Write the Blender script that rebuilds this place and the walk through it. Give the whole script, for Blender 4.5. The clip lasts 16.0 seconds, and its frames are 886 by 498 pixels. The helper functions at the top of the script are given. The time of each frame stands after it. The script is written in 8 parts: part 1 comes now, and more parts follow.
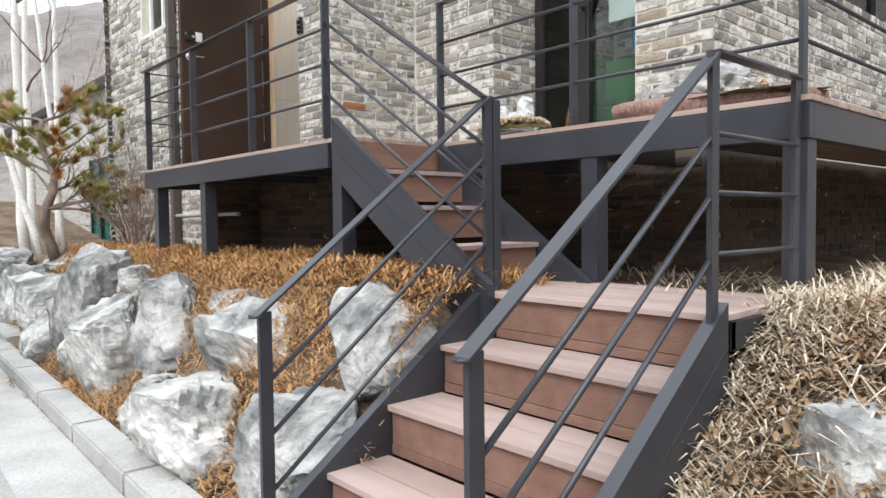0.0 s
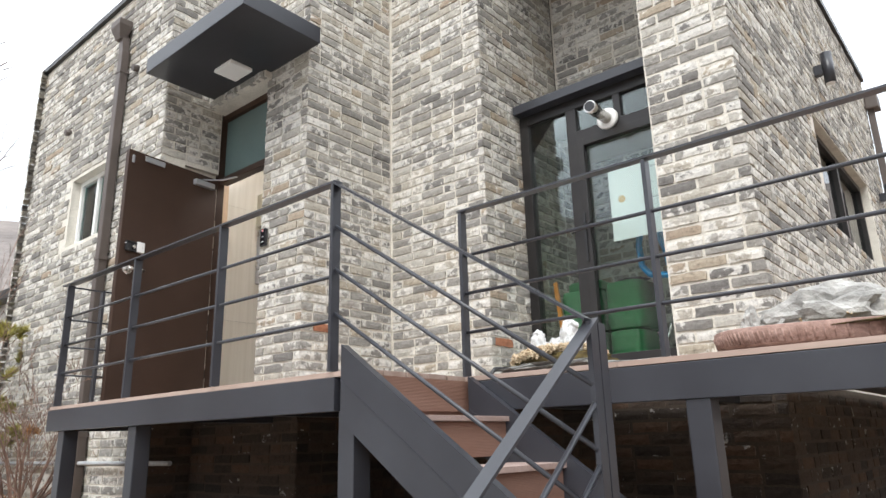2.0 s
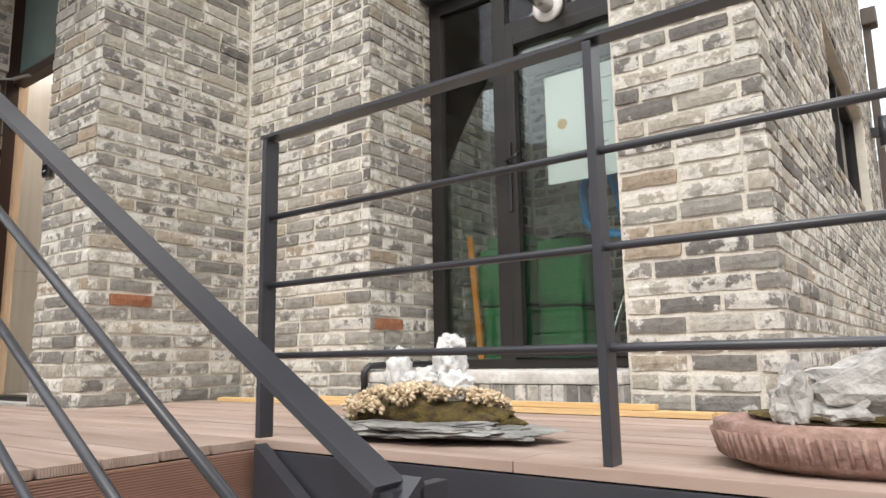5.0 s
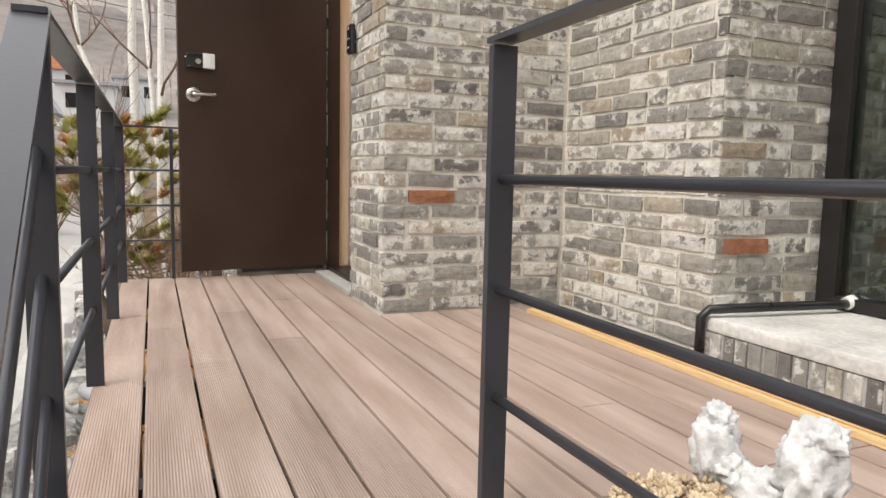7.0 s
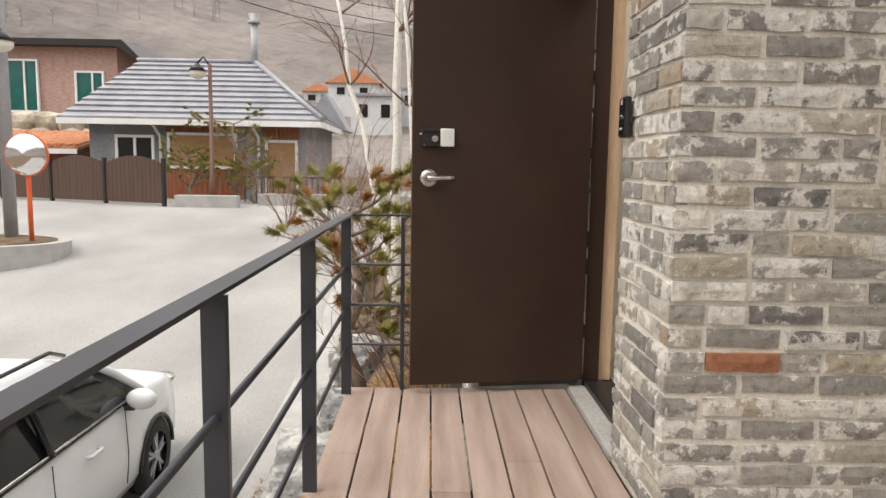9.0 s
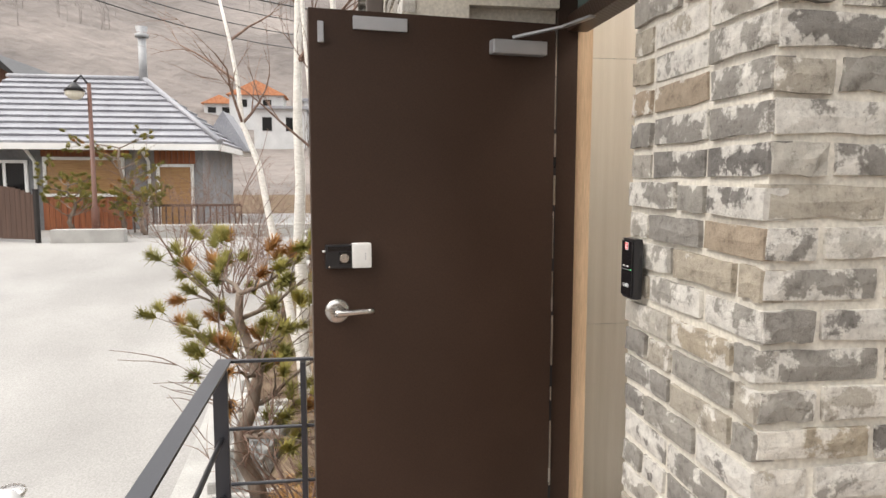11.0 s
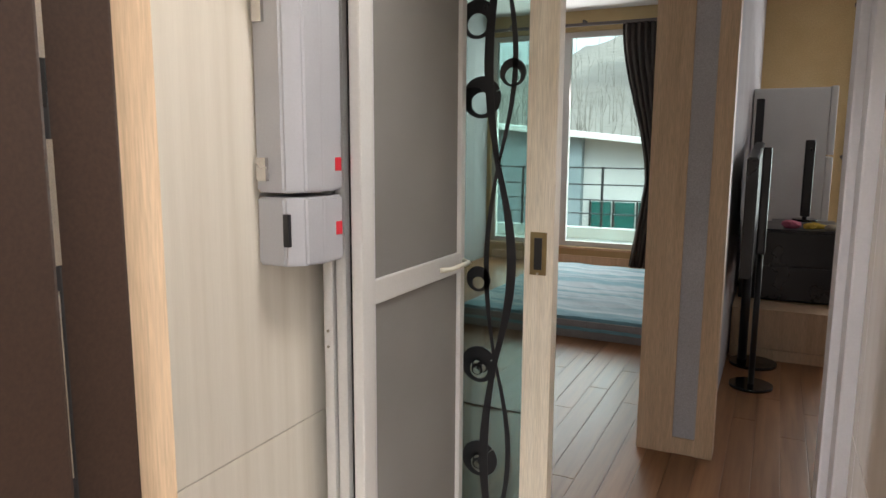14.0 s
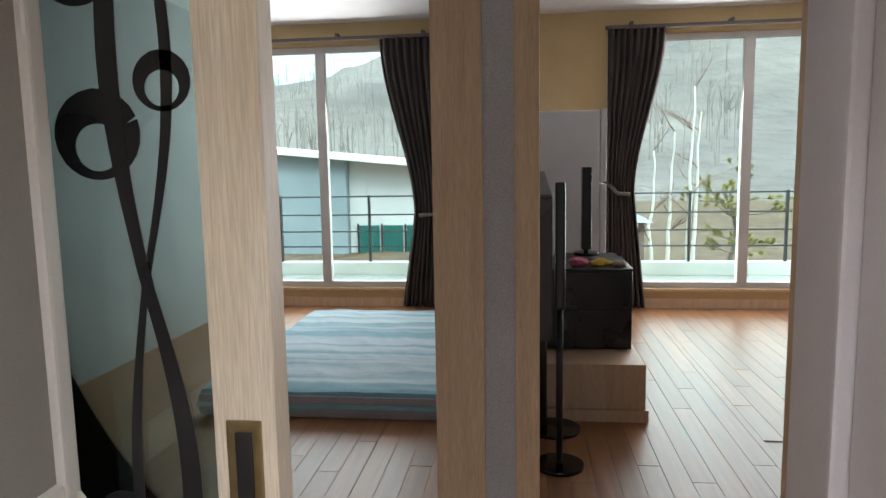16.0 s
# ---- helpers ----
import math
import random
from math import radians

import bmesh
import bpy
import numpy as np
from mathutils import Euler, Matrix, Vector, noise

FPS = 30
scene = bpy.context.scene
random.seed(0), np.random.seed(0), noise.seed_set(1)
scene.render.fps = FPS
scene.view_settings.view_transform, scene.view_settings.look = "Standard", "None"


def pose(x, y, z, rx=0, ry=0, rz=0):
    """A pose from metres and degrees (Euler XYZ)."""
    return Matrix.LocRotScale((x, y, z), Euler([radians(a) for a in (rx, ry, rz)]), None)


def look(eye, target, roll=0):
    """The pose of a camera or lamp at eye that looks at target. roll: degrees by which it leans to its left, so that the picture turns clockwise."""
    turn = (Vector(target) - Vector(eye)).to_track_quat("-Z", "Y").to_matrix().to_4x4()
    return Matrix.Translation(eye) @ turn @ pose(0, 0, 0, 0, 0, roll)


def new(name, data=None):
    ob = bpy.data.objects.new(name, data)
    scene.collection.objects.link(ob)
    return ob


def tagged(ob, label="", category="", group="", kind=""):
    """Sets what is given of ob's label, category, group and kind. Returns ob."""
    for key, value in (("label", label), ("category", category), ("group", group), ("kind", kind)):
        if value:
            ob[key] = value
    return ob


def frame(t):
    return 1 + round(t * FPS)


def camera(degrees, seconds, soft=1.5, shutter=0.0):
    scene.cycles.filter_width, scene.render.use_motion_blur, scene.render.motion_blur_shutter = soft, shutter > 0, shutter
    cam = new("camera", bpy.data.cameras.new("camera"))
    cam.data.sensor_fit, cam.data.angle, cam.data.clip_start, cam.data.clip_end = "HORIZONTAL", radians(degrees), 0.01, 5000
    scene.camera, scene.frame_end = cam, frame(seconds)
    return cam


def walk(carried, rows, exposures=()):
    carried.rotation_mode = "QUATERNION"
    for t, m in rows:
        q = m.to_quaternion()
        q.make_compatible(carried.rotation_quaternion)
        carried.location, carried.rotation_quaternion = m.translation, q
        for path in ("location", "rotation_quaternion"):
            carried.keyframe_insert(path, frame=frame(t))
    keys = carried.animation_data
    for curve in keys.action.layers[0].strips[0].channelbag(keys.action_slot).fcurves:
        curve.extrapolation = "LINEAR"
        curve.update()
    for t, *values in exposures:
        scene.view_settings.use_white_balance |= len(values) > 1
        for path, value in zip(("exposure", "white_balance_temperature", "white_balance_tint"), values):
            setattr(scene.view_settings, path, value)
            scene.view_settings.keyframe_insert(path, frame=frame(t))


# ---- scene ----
cam = camera(65.8, 16.0)
PATH = [
    (0, (0.998, -0.018, -0.486), (-0.492, 1.313, -0.575), -0.7),
    (0.5, (0.736, -0.029, -0.412), (-0.693, 1.362, -0.265), -0.9),
    (1, (0.479, -0.012, -0.363), (-0.882, 1.42, -0.049), -1.3),
    (1.5, (0.185, 0.041, -0.327), (-1.129, 1.482, 0.12), -1.6),
    (2, (-0.132, 0.167, -0.314), (-1.375, 1.637, 0.226), -1.5),
    (2.5, (-0.369, 0.436, -0.329), (-1.5, 1.991, 0.223), -1.9),
    (3, (-0.504, 0.738, -0.304), (-1.527, 2.369, 0.238), -1.8),
    (3.2, (-0.553, 0.871, -0.284), (-1.538, 2.531, 0.241), -1.7),
    (5.5, (-0.771, 1.834, 0.362), (-2.118, 3.302, 0.544), -0.3),
    (6, (-0.867, 2.047, 0.467), (-2.433, 3.291, 0.486), -0.2),
    (6.5, (-1.05, 2.241, 0.565), (-2.767, 3.26, 0.445), 0.8),
    (7, (-1.23, 2.396, 0.66), (-3.061, 3.172, 0.446), 1.2),
    (7.5, (-1.402, 2.555, 0.768), (-3.341, 2.955, 0.486), 1.3),
    (8, (-1.655, 2.629, 0.865), (-3.627, 2.76, 0.557), 1.0),
    (8.5, (-1.953, 2.621, 1.001), (-3.936, 2.655, 0.738), 0.9),
    (9, (-2.2, 2.636, 1.15), (-4.186, 2.675, 0.916), 0.9),
    (9.5, (-2.421, 2.636, 1.316), (-4.41, 2.669, 1.11), 0.4),
    (9.7, (-2.496, 2.632, 1.389), (-4.487, 2.667, 1.203), 0.2),
    (11.8, (-3.735, 2.672, 1.592), (-5.644, 3.228, 1.372), 0.2),
    (12, (-3.884, 2.690, 1.598), (-5.772, 3.312, 1.383), 0.2),
    (12.5, (-4.234, 2.722, 1.578), (-6.037, 3.556, 1.347), 0.4),
    (13, (-4.538, 2.776, 1.567), (-6.098, 4.006, 1.339), 0.7),
    (13.5, (-4.837, 2.906, 1.576), (-6.063, 4.463, 1.309), 0.2),
    (14, (-5.132, 3.056, 1.576), (-5.997, 4.835, 1.279), 0.3),
    (14.5, (-5.273, 3.264, 1.593), (-5.793, 5.17, 1.281), -0.2),
    (15, (-5.323, 3.505, 1.624), (-5.646, 5.458, 1.345), -0.6),
    (15.5, (-5.346, 3.785, 1.631), (-5.623, 5.749, 1.372), -1.3),
    (16, (-5.37, 4.118, 1.673), (-5.606, 6.089, 1.429), -1.0),
]
walk(cam, [(t, look(eye, target, roll)) for t, eye, target, roll in PATH],
     exposures=[(0.0, 0.40, 6150, 9), (1.5, 0.55, 6200, 9), (3.0, 0.45, 6550, 10), (5.5, 0.33, 6700, 11), (9.0, 0.15, 6950, 12), (12.0, 0.72, 6700, 11), (12.5, 0.92, 6600, 10), (13.0, 1.0, 6550, 10), (14.0, 1.05, 6450, 11), (15.0, 1.15, 6300, 12), (16.0, 1.15, 6250, 12)])

# ---- light ----
world = bpy.data.worlds.new("overcast_sky")
scene.world = world
world.use_nodes = True
wn, wl = world.node_tree.nodes, world.node_tree.links
sky = wn.new("ShaderNodeTexSky")
sky.sky_type, sky.sun_disc = "NISHITA", False
sky.sun_elevation, sky.sun_rotation = radians(50), radians(150)
sky.air_density, sky.dust_density = 1.0, 3.0
veil = wn.new("ShaderNodeMix")
veil.data_type, veil.blend_type = "RGBA", "MIX"
veil.inputs[0].default_value = 0.8
veil.inputs[7].default_value = (9.6, 9.8, 10.0, 1)
# an overcast sky is darker at the horizon than overhead
way = wn.new("ShaderNodeTexCoord")
split = wn.new("ShaderNodeSeparateXYZ")
wl.new(way.outputs["Generated"], split.inputs[0])
fade = wn.new("ShaderNodeMapRange")
fade.inputs[1].default_value, fade.inputs[2].default_value = 0.0, 1.0
fade.inputs[3].default_value, fade.inputs[4].default_value = 0.38, 1.45
wl.new(split.outputs[2], fade.inputs[0])
dome = wn.new("ShaderNodeVectorMath")
dome.operation = "SCALE"
dome.inputs[0].default_value = (9.6, 9.8, 10.0)
wl.new(fade.outputs[0], dome.inputs["Scale"])
wl.new(dome.outputs[0], veil.inputs[7])
wl.new(sky.outputs[0], veil.inputs[6])
wl.new(veil.outputs[2], wn["Background"].inputs[0])
wn["Background"].inputs[1].default_value = 0.185

sun = new("sun", bpy.data.lights.new("sun", "SUN"))
sun.data.energy, sun.data.angle, sun.data.color = 1.5, radians(25), (1.0, 0.96, 0.9)
sun.matrix_world = look((3, -8, 10), (0, 0, 0))


# ---- materials ----
def base(name):
    m = bpy.data.materials.new(name)
    m.use_nodes = True
    return m, m.node_tree.nodes, m.node_tree.links, m.node_tree.nodes["Principled BSDF"]


def ramp(n, stops):
    r = n.new("ShaderNodeValToRGB")
    el = r.color_ramp.elements
    el[0].position, el[0].color = stops[0][0], (*stops[0][1], 1)
    el[1].position, el[1].color = stops[-1][0], (*stops[-1][1], 1)
    for p, c in stops[1:-1]:
        e = el.new(p)
        e.color = (*c, 1)
    return r


def coords(n, l, stretch=(1, 1, 1), local=False):
    mp = n.new("ShaderNodeMapping")
    mp.inputs["Scale"].default_value = stretch
    if local:
        src = n.new("ShaderNodeTexCoord").outputs["Object"]
    else:
        src = n.new("ShaderNodeNewGeometry").outputs["Position"]
    l.new(src, mp.inputs["Vector"])
    return mp.outputs["Vector"]


def surface(name, c1, c2, scale=6.0, rough=0.6, metal=0.0, bump=0.15, fine=60.0, stretch=(1, 1, 1), vary=0.0, local=False, detail=6.0, depth=0.01, contrast=0.2):
    """Two-colour noise with fine grain, rough relief and an optional shift of brightness from piece to piece."""
    m, n, l, b = base(name)
    v = coords(n, l, stretch, local)
    big = n.new("ShaderNodeTexNoise")
    big.inputs["Scale"].default_value, big.inputs["Detail"].default_value = scale, detail
    l.new(v, big.inputs["Vector"])
    r = ramp(n, [(0.5 - contrast, c1), (0.5 + contrast, c2)])
    l.new(big.outputs[0], r.inputs[0])
    small = n.new("ShaderNodeTexNoise")
    small.inputs["Scale"].default_value, small.inputs["Detail"].default_value = fine, 4.0
    l.new(v, small.inputs["Vector"])
    hue = n.new("ShaderNodeHueSaturation")
    l.new(r.outputs[0], hue.inputs["Color"])
    mr = n.new("ShaderNodeMapRange")
    mr.inputs[1].default_value, mr.inputs[2].default_value = 0.3, 0.7
    mr.inputs[3].default_value, mr.inputs[4].default_value = (0.975, 1.025) if bump <= 0.08 else (0.86, 1.14)
    l.new(small.outputs[0], mr.inputs[0])
    if vary:
        info = n.new("ShaderNodeObjectInfo")
        pr = n.new("ShaderNodeMapRange")
        pr.inputs[3].default_value, pr.inputs[4].default_value = 1 - vary, 1 + vary
        l.new(info.outputs["Random"], pr.inputs[0])
        mul = n.new("ShaderNodeMath")
        mul.operation = "MULTIPLY"
        l.new(mr.outputs[0], mul.inputs[0])
        l.new(pr.outputs[0], mul.inputs[1])
        l.new(mul.outputs[0], hue.inputs["Value"])
    else:
        l.new(mr.outputs[0], hue.inputs["Value"])
    l.new(hue.outputs[0], b.inputs["Base Color"])
    rr = n.new("ShaderNodeMapRange")
    rr.inputs[3].default_value, rr.inputs[4].default_value = max(rough - 0.1, 0.02), min(rough + 0.1, 1)
    l.new(big.outputs[0], rr.inputs[0])
    l.new(rr.outputs[0], b.inputs["Roughness"])
    b.inputs["Metallic"].default_value = metal
    if bump:
        bp = n.new("ShaderNodeBump")
        bp.inputs["Strength"].default_value, bp.inputs["Distance"].default_value = bump, depth
        l.new(small.outputs[0], bp.inputs["Height"])
        l.new(bp.outputs[0], b.inputs["Normal"])
    return m


BRICK_TONES = [(0.0, (0.165, 0.157, 0.148)), (0.10, (0.205, 0.196, 0.182)), (0.26, (0.265, 0.252, 0.232)), (0.46, (0.303, 0.290, 0.264)),
               (0.64, (0.361, 0.341, 0.305)), (0.76, (0.402, 0.367, 0.305)), (0.88, (0.459, 0.443, 0.402)), (0.955, (0.385, 0.336, 0.262)), (1.0, (0.344, 0.279, 0.213))]
# brick tones with the deck's shade put into the colour
SHADED_TONES = [(0.0, (0.045, 0.036, 0.030)), (0.35, (0.075, 0.055, 0.043)), (0.7, (0.105, 0.075, 0.055)), (1.0, (0.14, 0.085, 0.055))]


def brick_mat(name, island, tones=BRICK_TONES, wash_from=0.685):
    """Reclaimed brick: a tone of its own for each piece, flaked whitewash, soot and pits."""
    m, n, l, b = base(name)
    if island:
        rnd = n.new("ShaderNodeNewGeometry").outputs["Random Per Island"]
    else:
        rnd = n.new("ShaderNodeObjectInfo").outputs["Random"]
    tone = ramp(n, tones)
    l.new(rnd, tone.inputs[0])
    v = coords(n, l)
    off = n.new("ShaderNodeVectorMath")
    off.operation = "ADD"
    sc = n.new("ShaderNodeVectorMath")
    sc.operation = "SCALE"
    sc.inputs[0].default_value = (7.1, 3.3, 5.7)
    l.new(rnd, sc.inputs["Scale"])
    l.new(v, off.inputs[0])
    l.new(sc.outputs[0], off.inputs[1])

    def grain(scale, detail, rough):
        g = n.new("ShaderNodeTexNoise")
        g.inputs["Scale"].default_value, g.inputs["Detail"].default_value, g.inputs["Roughness"].default_value = scale, detail, rough
        l.new(off.outputs[0], g.inputs["Vector"])
        return g

    def arith(op, a, k):
        q = n.new("ShaderNodeMath")
        q.operation = op
        l.new(a, q.inputs[0])
        if isinstance(k, float):
            q.inputs[1].default_value = k
        else:
            l.new(k, q.inputs[1])
        return q.outputs[0]

    big, mid, fine = grain(13.0, 9.0, 0.66), grain(30.0, 9.0, 0.72), grain(110.0, 5.0, 0.7)
    edge = n.new("ShaderNodeAttribute")
    edge.attribute_name = "arris"
    share = arith("FRACT", arith("MULTIPLY", rnd, 37.31), 0.0)
    flake = arith("ADD", arith("ADD", big.outputs[0], arith("MULTIPLY", share, 0.24)), arith("MULTIPLY", edge.outputs["Fac"], 0.06))
    flake = arith("ADD", flake, arith("MULTIPLY", fine.outputs[0], 0.08))
    wash = ramp(n, [(wash_from + 0.035, (0, 0, 0)), (wash_from + 0.085, (1, 1, 1))])
    l.new(flake, wash.inputs[0])
    mix = n.new("ShaderNodeMix")
    mix.data_type = "RGBA"
    l.new(arith("MULTIPLY", wash.outputs[0], 0.72), mix.inputs[0])
    l.new(tone.outputs[0], mix.inputs[6])
    mix.inputs[7].default_value = (0.74, 0.72, 0.67, 1)
    soot = ramp(n, [(0.33, (0.52, 0.51, 0.50)), (0.46, (0.92, 0.92, 0.92)), (0.62, (1.12, 1.12, 1.11))])
    l.new(mid.outputs[0], soot.inputs[0])
    mul = n.new("ShaderNodeMix")
    mul.data_type, mul.blend_type = "RGBA", "MULTIPLY"
    mul.inputs[0].default_value = 0.9
    l.new(mix.outputs[2], mul.inputs[6])
    l.new(soot.outputs[0], mul.inputs[7])
    pit = ramp(n, [(0.30, (0.45, 0.44, 0.43)), (0.40, (1, 1, 1))])
    l.new(fine.outputs[0], pit.inputs[0])
    mul2 = n.new("ShaderNodeMix")
    mul2.data_type, mul2.blend_type = "RGBA", "MULTIPLY"
    mul2.inputs[0].default_value = 0.8
    l.new(mul.outputs[2], mul2.inputs[6])
    l.new(pit.outputs[0], mul2.inputs[7])
    l.new(mul2.outputs[2], b.inputs["Base Color"])
    b.inputs["Roughness"].default_value = 0.9
    bp = n.new("ShaderNodeBump")
    bp.inputs["Strength"].default_value, bp.inputs["Distance"].default_value = 0.9, 0.009
    l.new(arith("ADD", mid.outputs[0], arith("MULTIPLY", fine.outputs[0], 0.35)), bp.inputs["Height"])
    l.new(bp.outputs[0], b.inputs["Normal"])
    return m


def grooved(name, c1, c2, axis, pitch=0.0065, vary=0.12):
    """Composite deck board: fine grooves along the board, dust in them, wear."""
    m = surface(name, c1, c2, 3.5, 0.75, 0, 0.0, 40, (0.35, 3, 3) if axis == "x" else (3, 0.35, 3), vary)
    n, l = m.node_tree.nodes, m.node_tree.links
    v = coords(n, l)
    sep = n.new("ShaderNodeSeparateXYZ")
    l.new(v, sep.inputs[0])
    s = n.new("ShaderNodeMath")
    s.operation = "MULTIPLY"
    s.inputs[1].default_value = 2 * math.pi / pitch
    l.new(sep.outputs[{"x": 1, "y": 0, "z": 2}[axis]], s.inputs[0])
    w = n.new("ShaderNodeMath")
    w.operation = "SINE"
    l.new(s.outputs[0], w.inputs[0])
    bp = n.new("ShaderNodeBump")
    bp.inputs["Strength"].default_value, bp.inputs["Distance"].default_value = 0.5, 0.0016
    l.new(w.outputs[0], bp.inputs["Height"])
    l.new(bp.outputs[0], n["Principled BSDF"].inputs["Normal"])
    return m


def glass_mat(name, tint=(0.9, 0.96, 0.94), rough=0.0):
    m, n, l, b = base(name)
    n.remove(b)
    tr, gl, mx, fr = n.new("ShaderNodeBsdfTransparent"), n.new("ShaderNodeBsdfGlossy"), n.new("ShaderNodeMixShader"), n.new("ShaderNodeFresnel")
    tr.inputs[0].default_value = (*tint, 1)
    gl.inputs["Roughness"].default_value = rough
    fr.inputs[0].default_value = 1.6
    l.new(fr.outputs[0], mx.inputs[0])
    l.new(tr.outputs[0], mx.inputs[1])
    l.new(gl.outputs[0], mx.inputs[2])
    l.new(mx.outputs[0], n["Material Output"].inputs[0])
    return m


def emit_mat(name, colour, strength):
    m, n, l, b = base(name)
    b.inputs["Emission Color"].default_value = (*colour, 1)
    b.inputs["Emission Strength"].default_value = strength
    b.inputs["Base Color"].default_value = (*colour, 1)
    return m


M = {}
M["brick"] = brick_mat("brick_piece", False)
M["brick_far"] = brick_mat("brick_joined", True)
# darker brick and mortar that paint the shade under the deck
M["brick_shaded"] = brick_mat("shaded_foundation_brick", True, SHADED_TONES, 0.86)
M["mortar_shaded"] = surface("shaded_foundation_mortar", (0.075, 0.058, 0.045), (0.12, 0.095, 0.07), 5, 0.95, 0, 0.5, 90, depth=0.004)
M["mortar"] = surface("mortar", (0.55, 0.52, 0.455), (0.70, 0.665, 0.59), 5, 0.95, 0, 0.5, 90, depth=0.004)
M["steel"] = surface("grey_painted_steel", (0.026, 0.027, 0.033), (0.038, 0.040, 0.048), 3, 0.33, 0.0, 0.08, 160, depth=0.002)
M["deck"] = grooved("deck_board", (0.285, 0.205, 0.165), (0.44, 0.345, 0.295), "x")
M["deck_y"] = grooved("deck_board_across", (0.285, 0.205, 0.165), (0.44, 0.345, 0.295), "y")
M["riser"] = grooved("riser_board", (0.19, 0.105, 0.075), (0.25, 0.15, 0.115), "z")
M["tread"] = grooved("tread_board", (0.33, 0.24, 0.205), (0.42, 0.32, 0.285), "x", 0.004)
M["door"] = surface("dark_brown_door_film", (0.038, 0.021, 0.014), (0.052, 0.030, 0.021), 2.0, 0.4, 0.0, 0.1, 220, depth=0.001)
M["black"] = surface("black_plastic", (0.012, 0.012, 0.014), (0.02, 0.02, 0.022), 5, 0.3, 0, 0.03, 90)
M["gloss_black"] = surface("glossy_black", (0.006, 0.006, 0.008), (0.01, 0.01, 0.012), 5, 0.08, 0, 0.0)
M["chrome"] = surface("brushed_metal", (0.55, 0.53, 0.5), (0.65, 0.63, 0.6), 8, 0.25, 1.0, 0.05, 200)
M["case_grey"] = surface("silver_grey_case", (0.46, 0.465, 0.50), (0.52, 0.525, 0.56), 3, 0.35, 0.15, 0.02, 200)
M["alu"] = surface("grey_aluminium", (0.40, 0.41, 0.43), (0.48, 0.49, 0.51), 5, 0.4, 0.6, 0.03, 200)
M["dark_alu"] = surface("dark_bronze_frame", (0.022, 0.020, 0.020), (0.03, 0.028, 0.027), 5, 0.4, 0.3, 0.03, 150)
M["glass"] = glass_mat("clear_glass")
M["cement"] = surface("worn_cement_screed", (0.44, 0.43, 0.405), (0.68, 0.67, 0.64), 5, 0.9, 0, 0.6, 45, depth=0.006, detail=10)
M["frosted_teal"] = surface("frosted_teal_glass", (0.115, 0.17, 0.165), (0.15, 0.21, 0.20), 1.5, 0.14, 0, 0.0)
M["green_glass"] = glass_mat("green_tinted_glass", (0.55, 0.78, 0.72))
M["smoke_glass"] = glass_mat("smoky_glass", (0.62, 0.72, 0.69))
M["white"] = surface("white_paint", (0.74, 0.74, 0.72), (0.82, 0.82, 0.80), 3, 0.5, 0, 0.05, 80)
M["cream"] = surface("cream_plastic", (0.72, 0.69, 0.58), (0.76, 0.73, 0.62), 3, 0.4, 0, 0.02, 80)
M["concrete"] = surface("concrete", (0.40, 0.385, 0.36), (0.56, 0.54, 0.50), 1.3, 0.9, 0, 0.35, 70, depth=0.006)
M["curb"] = surface("kerb_concrete", (0.31, 0.303, 0.288), (0.43, 0.422, 0.40), 2.5, 0.9, 0, 0.3, 60, depth=0.006)
M["road"] = surface("pale_concrete_road", (0.27, 0.262, 0.25), (0.36, 0.352, 0.336), 0.55, 0.92, 0, 0.25, 45, depth=0.006, detail=9)
M["soil"] = surface("dry_soil", (0.085, 0.058, 0.038), (0.22, 0.165, 0.115), 3.0, 0.97, 0, 0.9, 28, depth=0.03)
M["grass_hill"] = surface("dry_hill", (0.20, 0.165, 0.12), (0.36, 0.30, 0.21), 0.06, 1.0, 0, 0.4, 0.9, depth=0.5)
M["rock"] = surface("pale_boulder", (0.14, 0.142, 0.138), (0.50, 0.492, 0.465), 4.5, 0.9, 0, 1.0, 17, (1, 0.5, 0.75), local=True, vary=0.2, depth=0.045, detail=14, contrast=0.13)
M["straw"] = surface("dry_straw", (0.26, 0.125, 0.04), (0.56, 0.335, 0.145), 9, 0.9, 0, 0.0, 60)
M["straw_pale"] = surface("pale_straw", (0.42, 0.34, 0.24), (0.66, 0.58, 0.45), 9, 0.9, 0, 0.0, 60)
M["wood_lath"] = surface("new_pine_lath", (0.58, 0.38, 0.17), (0.68, 0.48, 0.25), 3, 0.6, 0, 0.2, 60, (0.2, 6, 6))
M["oak"] = surface("light_oak_veneer", (0.60, 0.42, 0.26), (0.71, 0.52, 0.34), 5, 0.5, 0, 0.15, 60, (6, 6, 0.35), depth=0.002)
M["oak_pale"] = surface("pale_ash_veneer", (0.76, 0.67, 0.53), (0.85, 0.77, 0.64), 5, 0.45, 0, 0.12, 60, (7, 7, 0.3), depth=0.002)
M["oak_floor"] = surface("brown_laminate", (0.24, 0.105, 0.044), (0.37, 0.185, 0.085), 5, 0.38, 0, 0.06, 70, (6, 0.35, 6), 0.16, depth=0.001)
M["tile"] = surface("travertine_tile", (0.70, 0.645, 0.55), (0.79, 0.74, 0.65), 4, 0.2, 0, 0.02, 60, (7, 7, 0.22), depth=0.001)
M["tile_gloss"] = surface("polished_beige_tile", (0.60, 0.52, 0.45), (0.65, 0.575, 0.50), 3, 0.06, 0, 0.0, 30, (5, 5, 0.2), depth=0.001)
